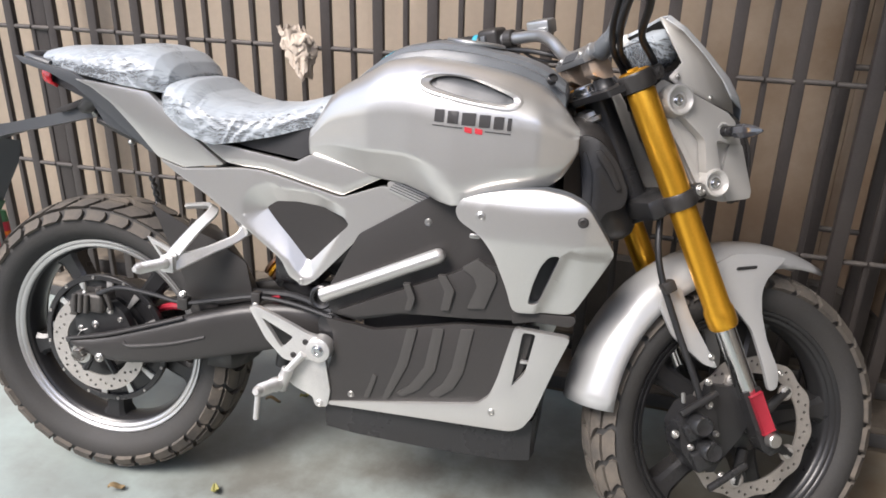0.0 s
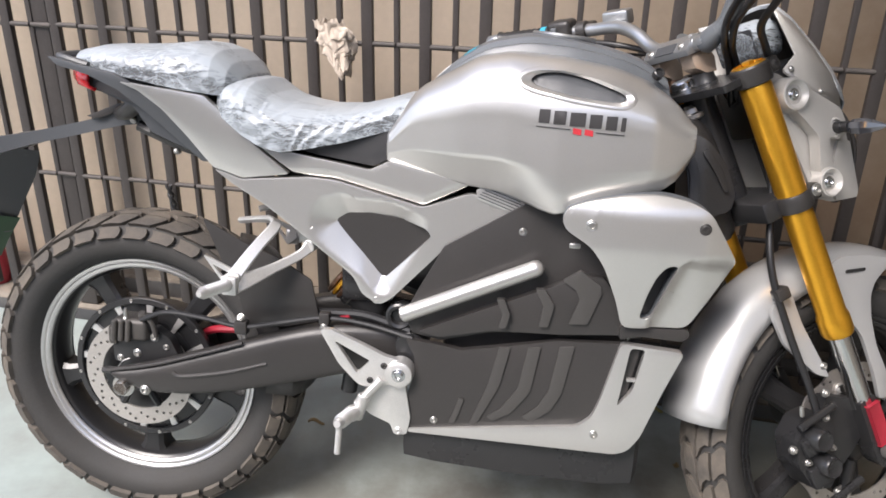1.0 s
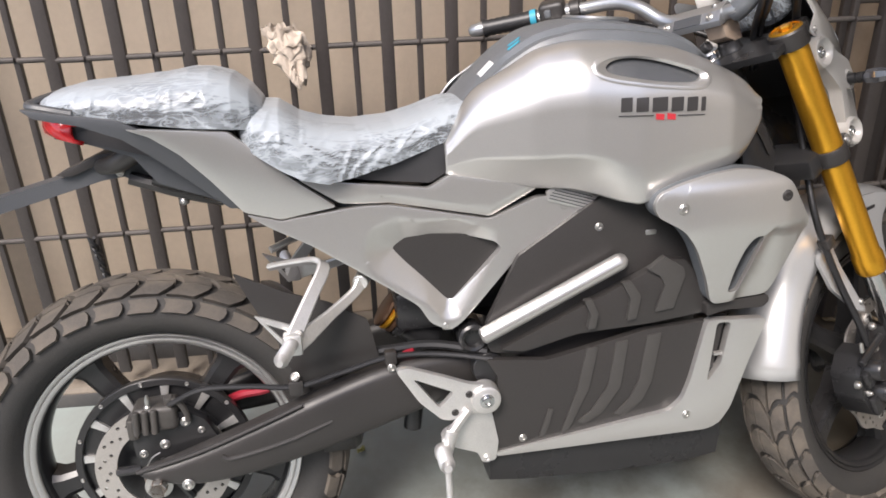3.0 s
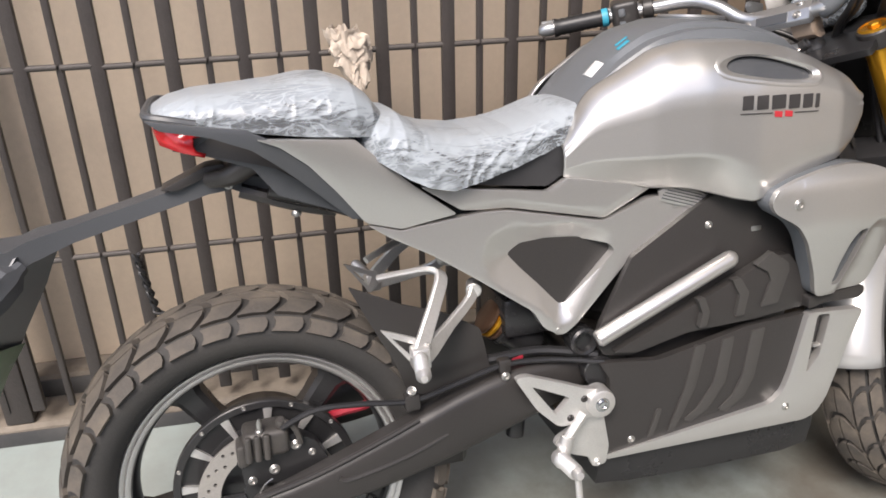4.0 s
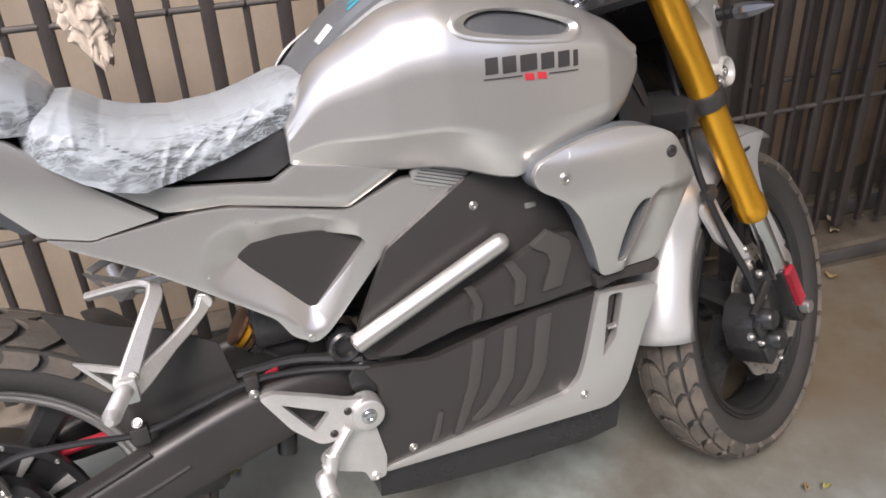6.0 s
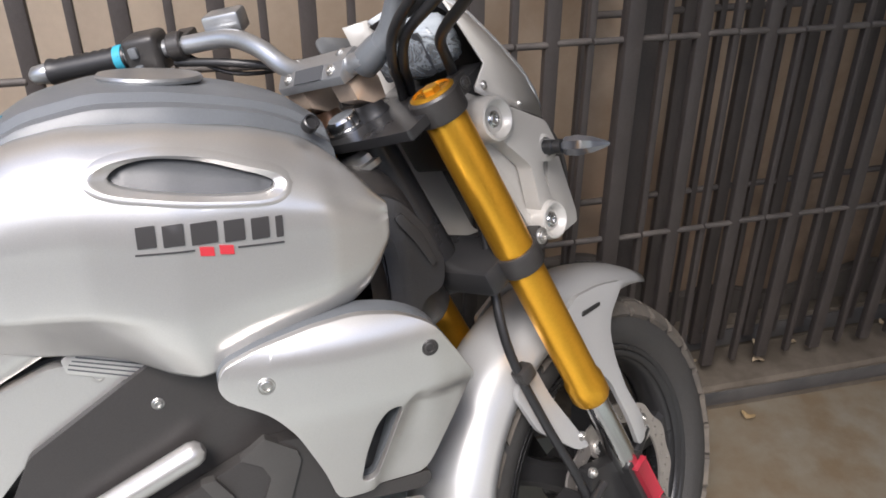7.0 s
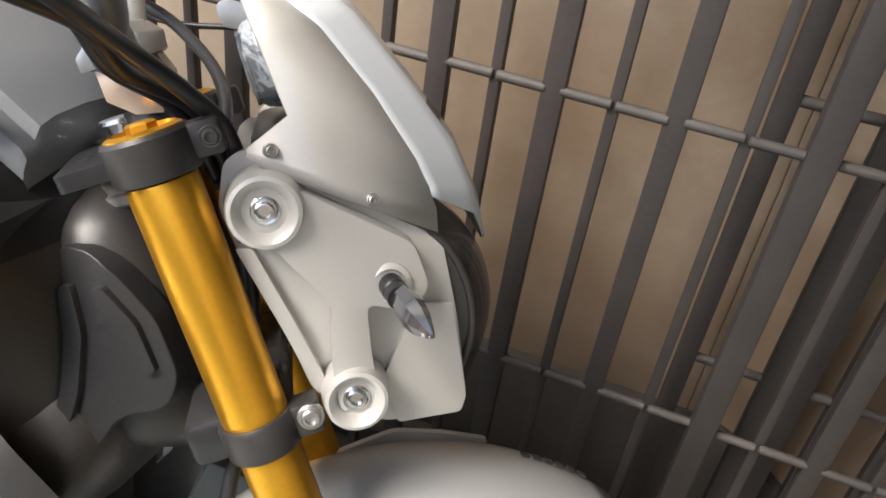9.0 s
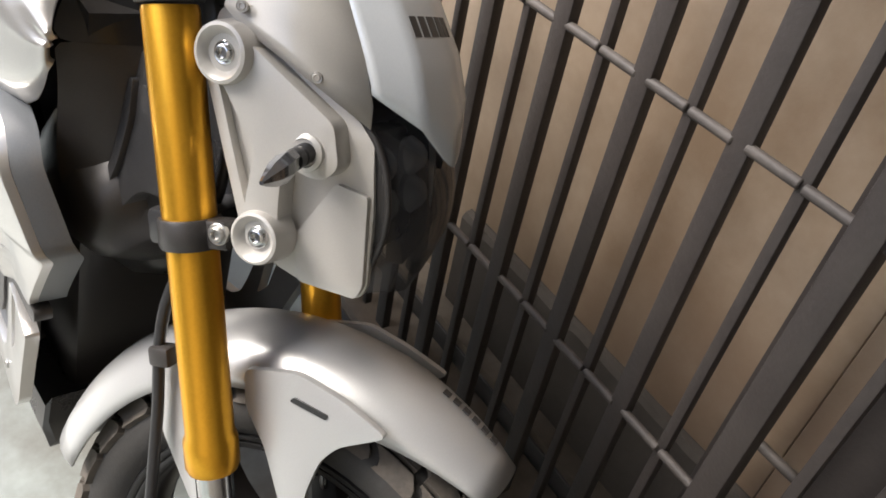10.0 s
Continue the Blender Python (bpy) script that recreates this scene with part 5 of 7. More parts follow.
def seat_loft(rows, wrinkle, seedv):
    """Rows: x, half width, z of the lower edge, z of the crown."""
    xs_ = [r[0] for r in rows]
    out = []
    n = 170
    for k in range(n + 1):
        x = xs_[0] + (xs_[-1] - xs_[0]) * k / n
        w, z0, z1 = (float(np.interp(x, xs_, [r[i] for r in rows])) for i in (1, 2, 3))
        row = []
        for j in range(81):
            a = math.pi * (j / 80)
            ca, sa = math.cos(a), math.sin(a)
            y = -w * (abs(ca) ** 0.55) * (1 if ca > 0 else -1)
            z = z0 + (z1 - z0) * (sa ** 0.6)
            p = Vector((x, y, z))
            if wrinkle:
                q = Vector((x * 10 + 4 * z + seedv, y * 9, z * 11 - 3 * x))
                d = abs(noise.noise(q + 0.9 * noise.noise_vector(q * 1.3))) + 0.7 * abs(noise.noise(q * 2.3 + 1.2 * noise.noise_vector(q * 2.0))) + 0.35 * abs(noise.noise(q * 5.1))
                c = Vector((x, 0, z0))
                p = p + (p - c).normalized() * (0.0025 + 0.55 * wrinkle * max(0.0, 0.75 - d) * (0.35 + 0.65 * abs(ca)) + 0.95 * wrinkle * creases(x, y, z, seedv) * (0.12 + 0.88 * abs(ca) ** 1.5))
            row.append(p)
        out.append(row)
    return loft(out)


REARSEAT = ((-0.098, 0.02, 0.913, 0.915), (-0.092, 0.070, 0.906, 0.920), (-0.075, 0.095, 0.902, 0.928), (-0.04, 0.112, 0.896, 0.935), (0.02, 0.120, 0.886, 0.937), (0.08, 0.124, 0.876, 0.941), (0.12, 0.126, 0.870, 0.946), (0.15, 0.126, 0.867, 0.944), (0.18, 0.123, 0.863, 0.934), (0.205, 0.112, 0.860, 0.914), (0.222, 0.085, 0.861, 0.892), (0.230, 0.02, 0.865, 0.872))
FRONTSEAT = ((0.176, 0.05, 0.850, 0.868), (0.186, 0.105, 0.838, 0.880), (0.205, 0.128, 0.824, 0.888), (0.245, 0.138, 0.796, 0.884), (0.275, 0.138, 0.780, 0.862), (0.31, 0.136, 0.772, 0.850), (0.36, 0.125, 0.780, 0.842), (0.42, 0.115, 0.793, 0.845), (0.47, 0.107, 0.808, 0.857), (0.51, 0.101, 0.820, 0.870), (0.540, 0.094, 0.830, 0.872), (0.558, 0.070, 0.838, 0.862), (0.564, 0.02, 0.842, 0.850))
rear_seat = part("pillion_seat", seat_loft(REARSEAT, 0, 0), SEATVINYL, bike, "dark pillion seat wrapped in creased clear plastic", 60)
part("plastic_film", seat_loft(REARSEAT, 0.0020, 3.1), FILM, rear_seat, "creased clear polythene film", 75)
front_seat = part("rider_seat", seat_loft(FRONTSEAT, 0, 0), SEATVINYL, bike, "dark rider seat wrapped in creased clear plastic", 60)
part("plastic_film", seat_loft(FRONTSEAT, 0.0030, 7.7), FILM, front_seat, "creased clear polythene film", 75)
part("seat_base", panel([(0.300, 0.782), (0.387, 0.800), (0.470, 0.822), (0.520, 0.838), (0.526, 0.810), (0.515, 0.785), (0.497, 0.768), (0.469, 0.752), (0.367, 0.766)], lambda x, z: -0.104, 0.03, bevel=0.006), SEATVINYL, front_seat, "bare dark seat skirt", 40)

# ---------------------------------------------------------------- tail
TAILP = [(-0.092, 0.914), (-0.070, 0.912), (0.022, 0.890), (0.036, 0.880), (0.066, 0.864), (0.103, 0.832), (0.140, 0.786), (0.166, 0.750), (0.179, 0.735), (0.128, 0.762), (0.098, 0.774), (0.060, 0.790), (0.030, 0.832), (-0.030, 0.857), (-0.038, 0.858), (-0.042, 0.893), (-0.078, 0.900)]
for flip in (None, FLIP):
    part("tail_wing", panel([(-0.097, 0.9165), (-0.03, 0.903), (0.026, 0.893), (0.050, 0.879), (0.079, 0.858), (0.106, 0.832), (0.142, 0.787), (0.174, 0.744), (0.160, 0.744), (0.128, 0.776), (0.092, 0.812), (0.060, 0.842), (0.030, 0.866), (-0.020, 0.888), (-0.080, 0.902)], lambda x, z: tail_y(x, z) + 0.003 + 0.10 * max(0.0, 0.0 - x), 0.010, bevel=0.003, sub=1, corner=0.004), TAILGREY, bike, "charcoal grab edge along the tail", 40, flip)
    tp = part("tail_frame", panel(TAILP, lambda x, z: -0.104 - 0.012 * max(0.0, min(1.0, -x * 10)), 0.02, bevel=0.004, corner=0.004), TAILGREY, bike, "dark grey tail frame with grab edge", 40, flip)
part("tail_deck", loft([[(x, -0.11, z0), (x, -0.105, z1), (x, 0.105, z1), (x, 0.11, z0)] for x, z0, z1 in ((-0.070, 0.868, 0.905), (0.0, 0.85, 0.892), (0.06, 0.83, 0.868), (0.16, 0.76, 0.855))], True, True), SATIN, bike, "black tail deck")
part("grab_edge", tube([(-0.035, -0.130, 0.903), (-0.075, -0.128, 0.913), (-0.097, -0.108, 0.917), (-0.100, 0, 0.918), (-0.097, 0.108, 0.917), (-0.075, 0.128, 0.913), (-0.035, 0.130, 0.903)], 0.006, 8, 4), TAILGREY, bike)
LAMP = ((-0.042, -0.126, 0.857, 0.890), (-0.064, -0.116, 0.862, 0.896), (-0.086, -0.092, 0.869, 0.902), (-0.094, -0.05, 0.880, 0.903), (-0.096, 0.0, 0.881, 0.904), (-0.094, 0.05, 0.880, 0.903), (-0.086, 0.092, 0.869, 0.902), (-0.064, 0.116, 0.862, 0.896), (-0.042, 0.126, 0.857, 0.890))
lamp = part("tail_lamp", loft([[(x + 0.012, y * 0.97, z0), (x, y, z0 + 0.006), (x - 0.002, y, 0.5 * (z0 + z1)), (x, y, z1 - 0.003), (x + 0.012, y * 0.97, z1)] for x, y, z0, z1 in LAMP]), REDPL, bike, "red tail lamp lens", 60)
shell(lamp, 0.006)

# plate carrier
carrier = part("plate_carrier", loft([[(x, -w, zb), (x, -w, zt), (x, w, zt), (x, w, zb)] for x, w, zb, zt in ((0.10, 0.045, 0.765, 0.790), (0.05, 0.050, 0.770, 0.806), (0.0, 0.042, 0.793, 0.820), (-0.035, 0.034, 0.788, 0.812), (-0.126, 0.028, 0.765, 0.789), (-0.23, 0.028, 0.740, 0.764), (-0.285, 0.040, 0.722, 0.754), (-0.31, 0.046, 0.711, 0.744), (-0.345, 0.048, 0.700, 0.742), (-0.40, 0.045, 0.694, 0.724))], True, True), TAILGREY, bike, "long dark grey plate carrier arm", 30)
part("under_bar", tube([(0.145, -0.05, 0.745), (0.09, -0.055, 0.762), (0.01, -0.05, 0.792)], 0.011, 8), SATIN, carrier)
part("carrier_bolt", bolt((0.086, -0.060, 0.748), (0, -0.6, -1), 0.006, 0.004), STEEL, carrier)
part("carrier_bolt", bolt((-0.005, -0.045, 0.800), (0, -1, -0.3), 0.005, 0.003), STEEL, carrier)
part("carrier_gusset", panel([(-0.100, 0.803), (-0.034, 0.830), (-0.010, 0.832), (0.0, 0.822), (-0.026, 0.818), (-0.077, 0.800)], lambda x, z: -0.042, 0.05, bevel=0.003, corner=0.003), SATIN, carrier, "black gusset under the tail")
part("carrier_nub", tube([(-0.03, -0.045, 0.812), (0.0, -0.075, 0.820), (0.03, -0.085, 0.838)], (0.012, 0.018), 10), SATIN, carrier)
FLAP = ((-0.300, 0.736, -0.265, 0.715, 0.050), (-0.326, 0.700, -0.280, 0.690, 0.066), (-0.342, 0.656, -0.297, 0.656, 0.076), (-0.370, 0.606, -0.338, 0.589, 0.082), (-0.396, 0.548, -0.372, 0.528, 0.086))
part("plate_flap", loft([[(x0, -w, z0), (0.5 * (x0 + x1) - 0.006, 0, 0.5 * (z0 + z1)), (x1, w, z1), (x1 - 0.004, w, z1 - 0.001), (0.5 * (x0 + x1) - 0.010, 0, 0.5 * (z0 + z1)), (x0 - 0.004, -w, z0 - 0.001)] for x0, z0, x1, z1, w in FLAP], True, True), GREYPL, carrier, "slate grey curved plate bracket", 40)
GP = ((-0.3655, 0.612, -0.352, 0.560, 0.086), (-0.3935, 0.548, -0.386, 0.512, 0.090), (-0.420, 0.490, -0.410, 0.470, 0.090))
plate = part("number_plate", loft([[(x0 + 0.003, -w, z0), (x1 + 0.003, w, z1), (x1, w, z1 - 0.001), (x0, -w, z0 - 0.001)] for x0, z0, x1, z1, w in GP], True, True), PLATEGRN, carrier, "green plate sheet seen from behind", 30)
part("plate_edge", tube([(-0.340, -0.086, 0.662), (-0.366, -0.090, 0.612), (-0.394, -0.0935, 0.548), (-0.421, -0.094, 0.488)], (0.0028, 0.0028), 6), WHITELBL, plate, "pale plate edge", 30)
for sgn in (-1, 1):
    ax_a, ax_b = Vector((-0.296, sgn * 0.045, 0.722)), Vector((-0.372, sgn * 0.104, 0.664))
    ind = part("rear_indicator", faceted_lamp(ax_a, ax_b, ((0.0, 0.010, 0.010), (0.10, 0.012, 0.012), (0.22, 0.024, 0.017), (0.50, 0.027, 0.020), (0.80, 0.024, 0.018), (0.97, 0.015, 0.012), (1.0, 0.008, 0.008))), TAILGREY, carrier, "chunky dark grey stalk indicator", 25)
    part("indicator_ridge", tube([(-0.322, sgn * 0.085, 0.722), (-0.345, sgn * 0.108, 0.704), (-0.365, sgn * 0.116, 0.684)], 0.0035, 6), GREYPL, ind)
part("plate_lamp", box(-0.425, -0.385, -0.03, 0.03, 0.722, 0.734, 0.003), WHITELBL, carrier, "small pale plate lamp")
part("amber_lens", rod((-0.350, -0.06, 0.664), (-0.344, -0.075, 0.652), 0.006), ORANGE, carrier)

# ---------------------------------------------------------------- foot controls
HG = [(0.384, 0.461), (0.404, 0.463), (0.470, 0.436), (0.505, 0.420), (0.535, 0.414), (0.553, 0.400), (0.553, 0.375), (0.535, 0.365), (0.500, 0.365), (0.470, 0.358), (0.455, 0.362), (0.420, 0.398)]
HH = [(0.412, 0.442), (0.478, 0.409), (0.453, 0.383)]
hang = part("foot_hanger", panel(HG, lambda x, z: -0.158, 0.012, [HH], bevel=0.003, corner=0.008), ALU, bike, "cast aluminium rider foot hanger with triangular hole")
part("hanger_boss", spun((0.531, -0.168, 0.390), (0.531, -0.13, 0.390), [(0.020, 0), (0.024, 0.002), (0.025, 0.006), (0.026, 0.03)], 28), ALU, hang)
part("hanger_bolt", bolt((0.531, -0.168, 0.390), (0, -1, 0), 0.010, 0.005), CHROME, hang)
for x, z in ((0.503, 0.402), (0.478, 0.372)):
    part("hanger_bolt", bolt((x, -0.158, z), (0, -1, 0), 0.005, 0.002), SATIN, hang)
part("pedal_arm", panel([(0.512, 0.395), (0.540, 0.372), (0.552, 0.300), (0.546, 0.266), (0.522, 0.264), (0.515, 0.285), (0.478, 0.300), (0.452, 0.322), (0.458, 0.334), (0.480, 0.345)], lambda x, z: -0.150, 0.010, bevel=0.003, corner=0.006), ALU, hang, "cast aluminium pedal bracket")
part("pedal_rib", tube([(0.500, -0.162, 0.378), (0.470, -0.165, 0.342), (0.456, -0.166, 0.326)], 0.008, 8), ALU, hang)
part("bracket_bolt", bolt((0.530, -0.151, 0.272), (0, -1, 0), 0.006, 0.003), ALU, hang)
peg = part("foot_peg", spun((0.451, -0.170, 0.312), (0.445, -0.264, 0.335), [(0.014, 0.0), (0.015, 0.016)] + [((0.0130, 0.0088)[k % 2], 0.020 + 0.0045 * k) for k in range(14)] + [(0.010, 0.088), (0.006, 0.096)], 16), ALU, bike, "ribbed folding foot peg")
part("peg_feeler", rod((0.446, -0.252, 0.330), (0.445, -0.262, 0.278), 0.0055), ALU, peg)
part("peg_joint", rod((0.470, -0.165, 0.345), (0.455, -0.168, 0.300), 0.012), ALU, peg)
stand_ = part("side_stand", tube([(0.70, 0.11, 0.26), (0.71, 0.17, 0.15), (0.72, 0.215, 0.045)], 0.012, 8, 3), FRAMEBLK, bike, "black side stand")
part("stand_foot", box(0.695, 0.75, 0.195, 0.25, 0.029, 0.042, 0.004), FRAMEBLK, stand_)
part("brake_cylinder", rod((0.425, -0.06, 0.365), (0.415, -0.06, 0.300), 0.016), FRAMEBLK, bike)

for flip in (None, FLIP):
    f3 = flip
    ph = part("pillion_hanger", merge(strap([(0.226, -0.181, 0.536), (0.240, -0.168, 0.562), (0.268, -0.138, 0.604), (0.288, -0.108, 0.632), (0.276, -0.092, 0.640), (0.240, -0.072, 0.634), (0.200, -0.050, 0.624)], (0.026, 0.024, 0.021, 0.021, 0.015, 0.012, 0.012), 0.010, (0.85, 0.1, -0.55)),
                                      strap([(0.232, -0.178, 0.536), (0.252, -0.164, 0.544), (0.292, -0.128, 0.560), (0.332, -0.098, 0.580), (0.347, -0.086, 0.596)], (0.030, 0.028, 0.018, 0.017, 0.022), 0.010, (-0.35, 0.05, 0.93))), ALU, bike, "polished cast aluminium pillion foot hanger", 30, f3)
    part("hanger_lug", rod((0.352, -0.070, 0.598), (0.344, -0.092, 0.594), 0.013), ALU, ph, "", 40, f3)
    part("hanger_bolt", bolt((0.240, -0.178, 0.552), (-0.3, -1, 0.2), 0.006, 0.003), STEEL, ph, "", 40, f3)
    part("heel_guard", panel([(0.176, 0.586), (0.194, 0.579), (0.238, 0.560), (0.243, 0.540), (0.221, 0.522)], lambda x, z: -0.166, 0.005, [[(0.192, 0.571), (0.227, 0.554), (0.219, 0.537)]], bevel=0.0015, corner=0.003), ALU, ph, "", 40, f3)
    part("pillion_peg", spun((0.229, -0.178, 0.541), (0.212, -0.271, 0.550), [(0.011, 0.0), (0.012, 0.014)] + [((0.0112, 0.0076)[k % 2], 0.018 + 0.0045 * k) for k in range(15)] + [(0.009, 0.087), (0.005, 0.094)], 14), ALU, ph, "folding ribbed peg", 40, f3)
    part("peg_clamp", box(0.216, 0.244, -0.190, -0.164, 0.522, 0.556, 0.004), ALU, ph, "", 40, f3)

# rear brake hose along the swingarm
part("brake_hose", tube([(0.02, -0.11, 0.430), (0.075, -0.115, 0.452), (0.15, -0.118, 0.448), (0.225, -0.120, 0.438), (0.30, -0.118, 0.452), (0.38, -0.112, 0.466), (0.46, -0.115, 0.462), (0.55, -0.135, 0.450)], 0.0048, 8), HOSE, bike, "black rear brake hose")
part("hose_clip", box(0.212, 0.236, -0.128, -0.108, 0.424, 0.450, 0.003), SATIN, bike)
part("hose_clip", box(0.372, 0.392, -0.122, -0.104, 0.455, 0.478, 0.003), SATIN, bike)
part("clip_bolt", bolt((0.382, -0.122, 0.450), (0, -1, 0), 0.006, 0.004), STEEL, bike)
part("clip_bolt", bolt((0.224, -0.124, 0.458), (0, -0.7, 0.7), 0.006, 0.004), STEEL, bike)
part("power_cable", tube([(0.10, 0.08, 0.42), (0.20, 0.06, 0.43), (0.34, -0.07, 0.462), (0.45, -0.09, 0.470), (0.545, -0.12, 0.458)], 0.008, 8), HOSE, bike)
part("red_tape", rod((0.405, -0.083, 0.464), (0.425, -0.086, 0.467), 0.0095), REDTAG, bike, "red tape on a cable")

# ---------------------------------------------------------------- front end, in the steered frame
FY = 0.113
for sgn in (-1, 1):
    y = sgn * FY
    fk = part("fork_tube", spun((0.018, y, -0.066), (0.018, y, -0.52), [(0.0245, 0), (0.0255, 0.004), (0.0255, 0.185), (0.0245, 0.21), (0.0245, 0.412), (0.0275, 0.420), (0.0275, 0.448), (0.025, 0.454)], 36), GOLD, bike, "gold anodised upside-down fork tube", 30, STEER)
    part("fork_slider", spun((0.018, y, -0.50), (0.018, y, -0.67), [(0.019, 0), (0.019, 0.16), (0.017, 0.17)], 28), CHROME, fk, "chromed fork slider", 30, STEER)
    part("fork_foot", panel([(0.0, -0.645), (0.036, -0.645), (0.040, -0.720), (0.042, -0.765), (0.032, -0.780), (0.008, -0.780), (-0.002, -0.760)], lambda x, z: y - 0.018, 0.036, bevel=0.008), FRAMEBLK, fk, "black cast fork foot", 40, STEER)
    part("fork_cap", spun((0.018, y, -0.040), (0.018, y, -0.024), [(0.0265, 0), (0.0275, 0.003), (0.0270, 0.008), (0.0230, 0.010), (0.0225, 0.007), (0.012, 0.007)], 36), GOLD, fk, "gold fork cap", 30, STEER)
    part("cap_hex", spun((0.018, y, -0.033), (0.018, y, -0.018), [(0.011, 0), (0.011, 0.006), (0.009, 0.0075)], 6), GOLD, fk, "", 20, STEER)
    part("top_clamp", spun((0.018, y, -0.064), (0.018, y, -0.033), [(0.0295, 0), (0.031, 0.003), (0.031, 0.028), (0.029, 0.031)], 36), SATIN, fk, "black top yoke clamp", 30, STEER)
    part("lower_clamp", spun((0.018, y, -0.285), (0.018, y, -0.256), [(0.0285, 0), (0.030, 0.003), (0.030, 0.026), (0.0285, 0.029)], 36), SATIN, fk, "black lower yoke clamp", 30, STEER)
    part("clamp_lug", box(0.040, 0.066, y - 0.012, y + 0.012, -0.284, -0.256, 0.004), SATIN, fk, "", 40, STEER)
    part("clamp_bolt", bolt((0.058, y + sgn * 0.012, -0.268), (0, sgn, 0), 0.0085, 0.006), STEEL, fk, "", 40, STEER)
    part("clamp_lug", box(0.040, 0.068, y - 0.010, y + 0.010, -0.060, -0.034, 0.004), SATIN, fk, "", 40, STEER)
    part("clamp_bolt", bolt((0.060, y + sgn * 0.010, -0.047), (0, sgn, 0), 0.0065, 0.003), CALGREY, fk, "", 40, STEER)
    part("reflector_tag", box(0.008, 0.032, y + sgn * 0.019, y + sgn * 0.025, -0.733, -0.655, 0.002), REDTAG, fk, "red plastic fork tag", 40, STEER)
part("top_yoke", panel([(-0.045, -0.125), (-0.055, -0.05), (-0.060, 0.0), (-0.055, 0.05), (-0.045, 0.125), (0.045, 0.118), (0.040, 0.05), (0.045, 0.0), (0.040, -0.05), (0.045, -0.118)], lambda x, z: 0, 0.012, bevel=0.003), FRAMEBLK, bike, "black top yoke", 40, STEER @ Matrix.Translation((0, 0, -0.056)) @ Matrix.Rotation(radians(90), 4, "X"))
part("lower_yoke", box(-0.04, 0.04, -0.11, 0.11, -0.290, -0.252, 0.008), FRAMEBLK, bike, "black lower yoke", 40, STEER)
part("stem_nut", spun((-0.021, 0.014, -0.050), (-0.021, 0.014, -0.026), [(0.025, 0), (0.026, 0.003), (0.026, 0.010), (0.021, 0.011), (0.021, 0.020), (0.018, 0.023), (0.010, 0.023)], 28), CHROME, bike, "steel stem nut", 30, STEER)
part("stem_cap", rod((-0.021, 0.014, -0.029), (-0.021, 0.014, -0.0262), 0.0172, n=24), GREYPL, bike, "slate grey cap in the stem nut", 30, STEER)
part("stem_ring", spun((-0.026, 0.014, -0.094), (-0.026, 0.014, -0.064), [(0.032, 0), (0.035, 0.003), (0.035, 0.010), (0.030, 0.012), (0.029, 0.020), (0.024, 0.026)], 36), STEEL, bike, "steel bearing ring", 30, STEER)
part("steering_stem", rod((-0.01, 0, -0.30), (-0.01, 0, -0.05), 0.026), FRAMEBLK, bike, "", 40, STEER)
part("head_tube", loft([[(x, -w, z), (x, w, z), (x - 0.05, w, z + d), (x - 0.05, -w, z + d)] for x, w, z, d in ((1.10, 0.055, 0.70, 0.06), (1.07, 0.078, 0.77, 0.05), (1.04, 0.060, 0.82, 0.035), (1.03, 0.034, 0.845, 0.015))], True, True), FRAMEBLK, bike, "black steering head frame", 30)
subdiv(bpy.data.objects["head_tube"], 2)
part("head_shroud", loft([[(x0, -w, z), (x1, -w * 0.6, z), (x1, w * 0.6, z), (x0, w, z)] for x0, x1, w, z in ((0.95, 1.13, 0.105, 0.62), (0.96, 1.11, 0.115, 0.70), (0.95, 1.08, 0.11, 0.78), (0.94, 1.04, 0.09, 0.87))], True, True), SATIN, bike, "black inner frame shroud", 80)
subdiv(bpy.data.objects["head_shroud"], 2)

HEAD = [(0.985, 0.830), (1.012, 0.834), (1.034, 0.822), (1.066, 0.785), (1.088, 0.735), (1.082, 0.705), (1.050, 0.700), (1.030, 0.655), (1.000, 0.590), (0.950, 0.585), (0.962, 0.680), (0.975, 0.780)]
head_face = lambda x, z: -0.068 - 0.20 * (0.87 - z) + 0.5 * max(0.0, x - 1.03) + 0.35 * max(0.0, 1.0 - x)
for flip in (None, FLIP):
    spar = part("frame_spar", panel(HEAD, head_face, 0.022, bevel=0.006, sub=3, corner=0.012, seg=3), CASTBLK, bike, "black steering head casting", 45, flip)
    part("spar_rib", panel([(0.992, 0.800), (1.004, 0.808), (1.020, 0.770), (1.022, 0.720), (1.010, 0.650), (0.996, 0.652), (1.006, 0.720), (1.004, 0.765)], lambda x, z: head_face(x, z) - 0.007, 0.009, bevel=0.003, sub=2, corner=0.008), CASTBLK, spar, "", 45, flip)
    part("spar_rib", panel([(1.020, 0.806), (1.030, 0.812), (1.056, 0.782), (1.074, 0.742), (1.066, 0.738), (1.046, 0.772)], lambda x, z: head_face(x, z) - 0.006, 0.008, bevel=0.003, sub=2, corner=0.006), CASTBLK, spar, "", 45, flip)

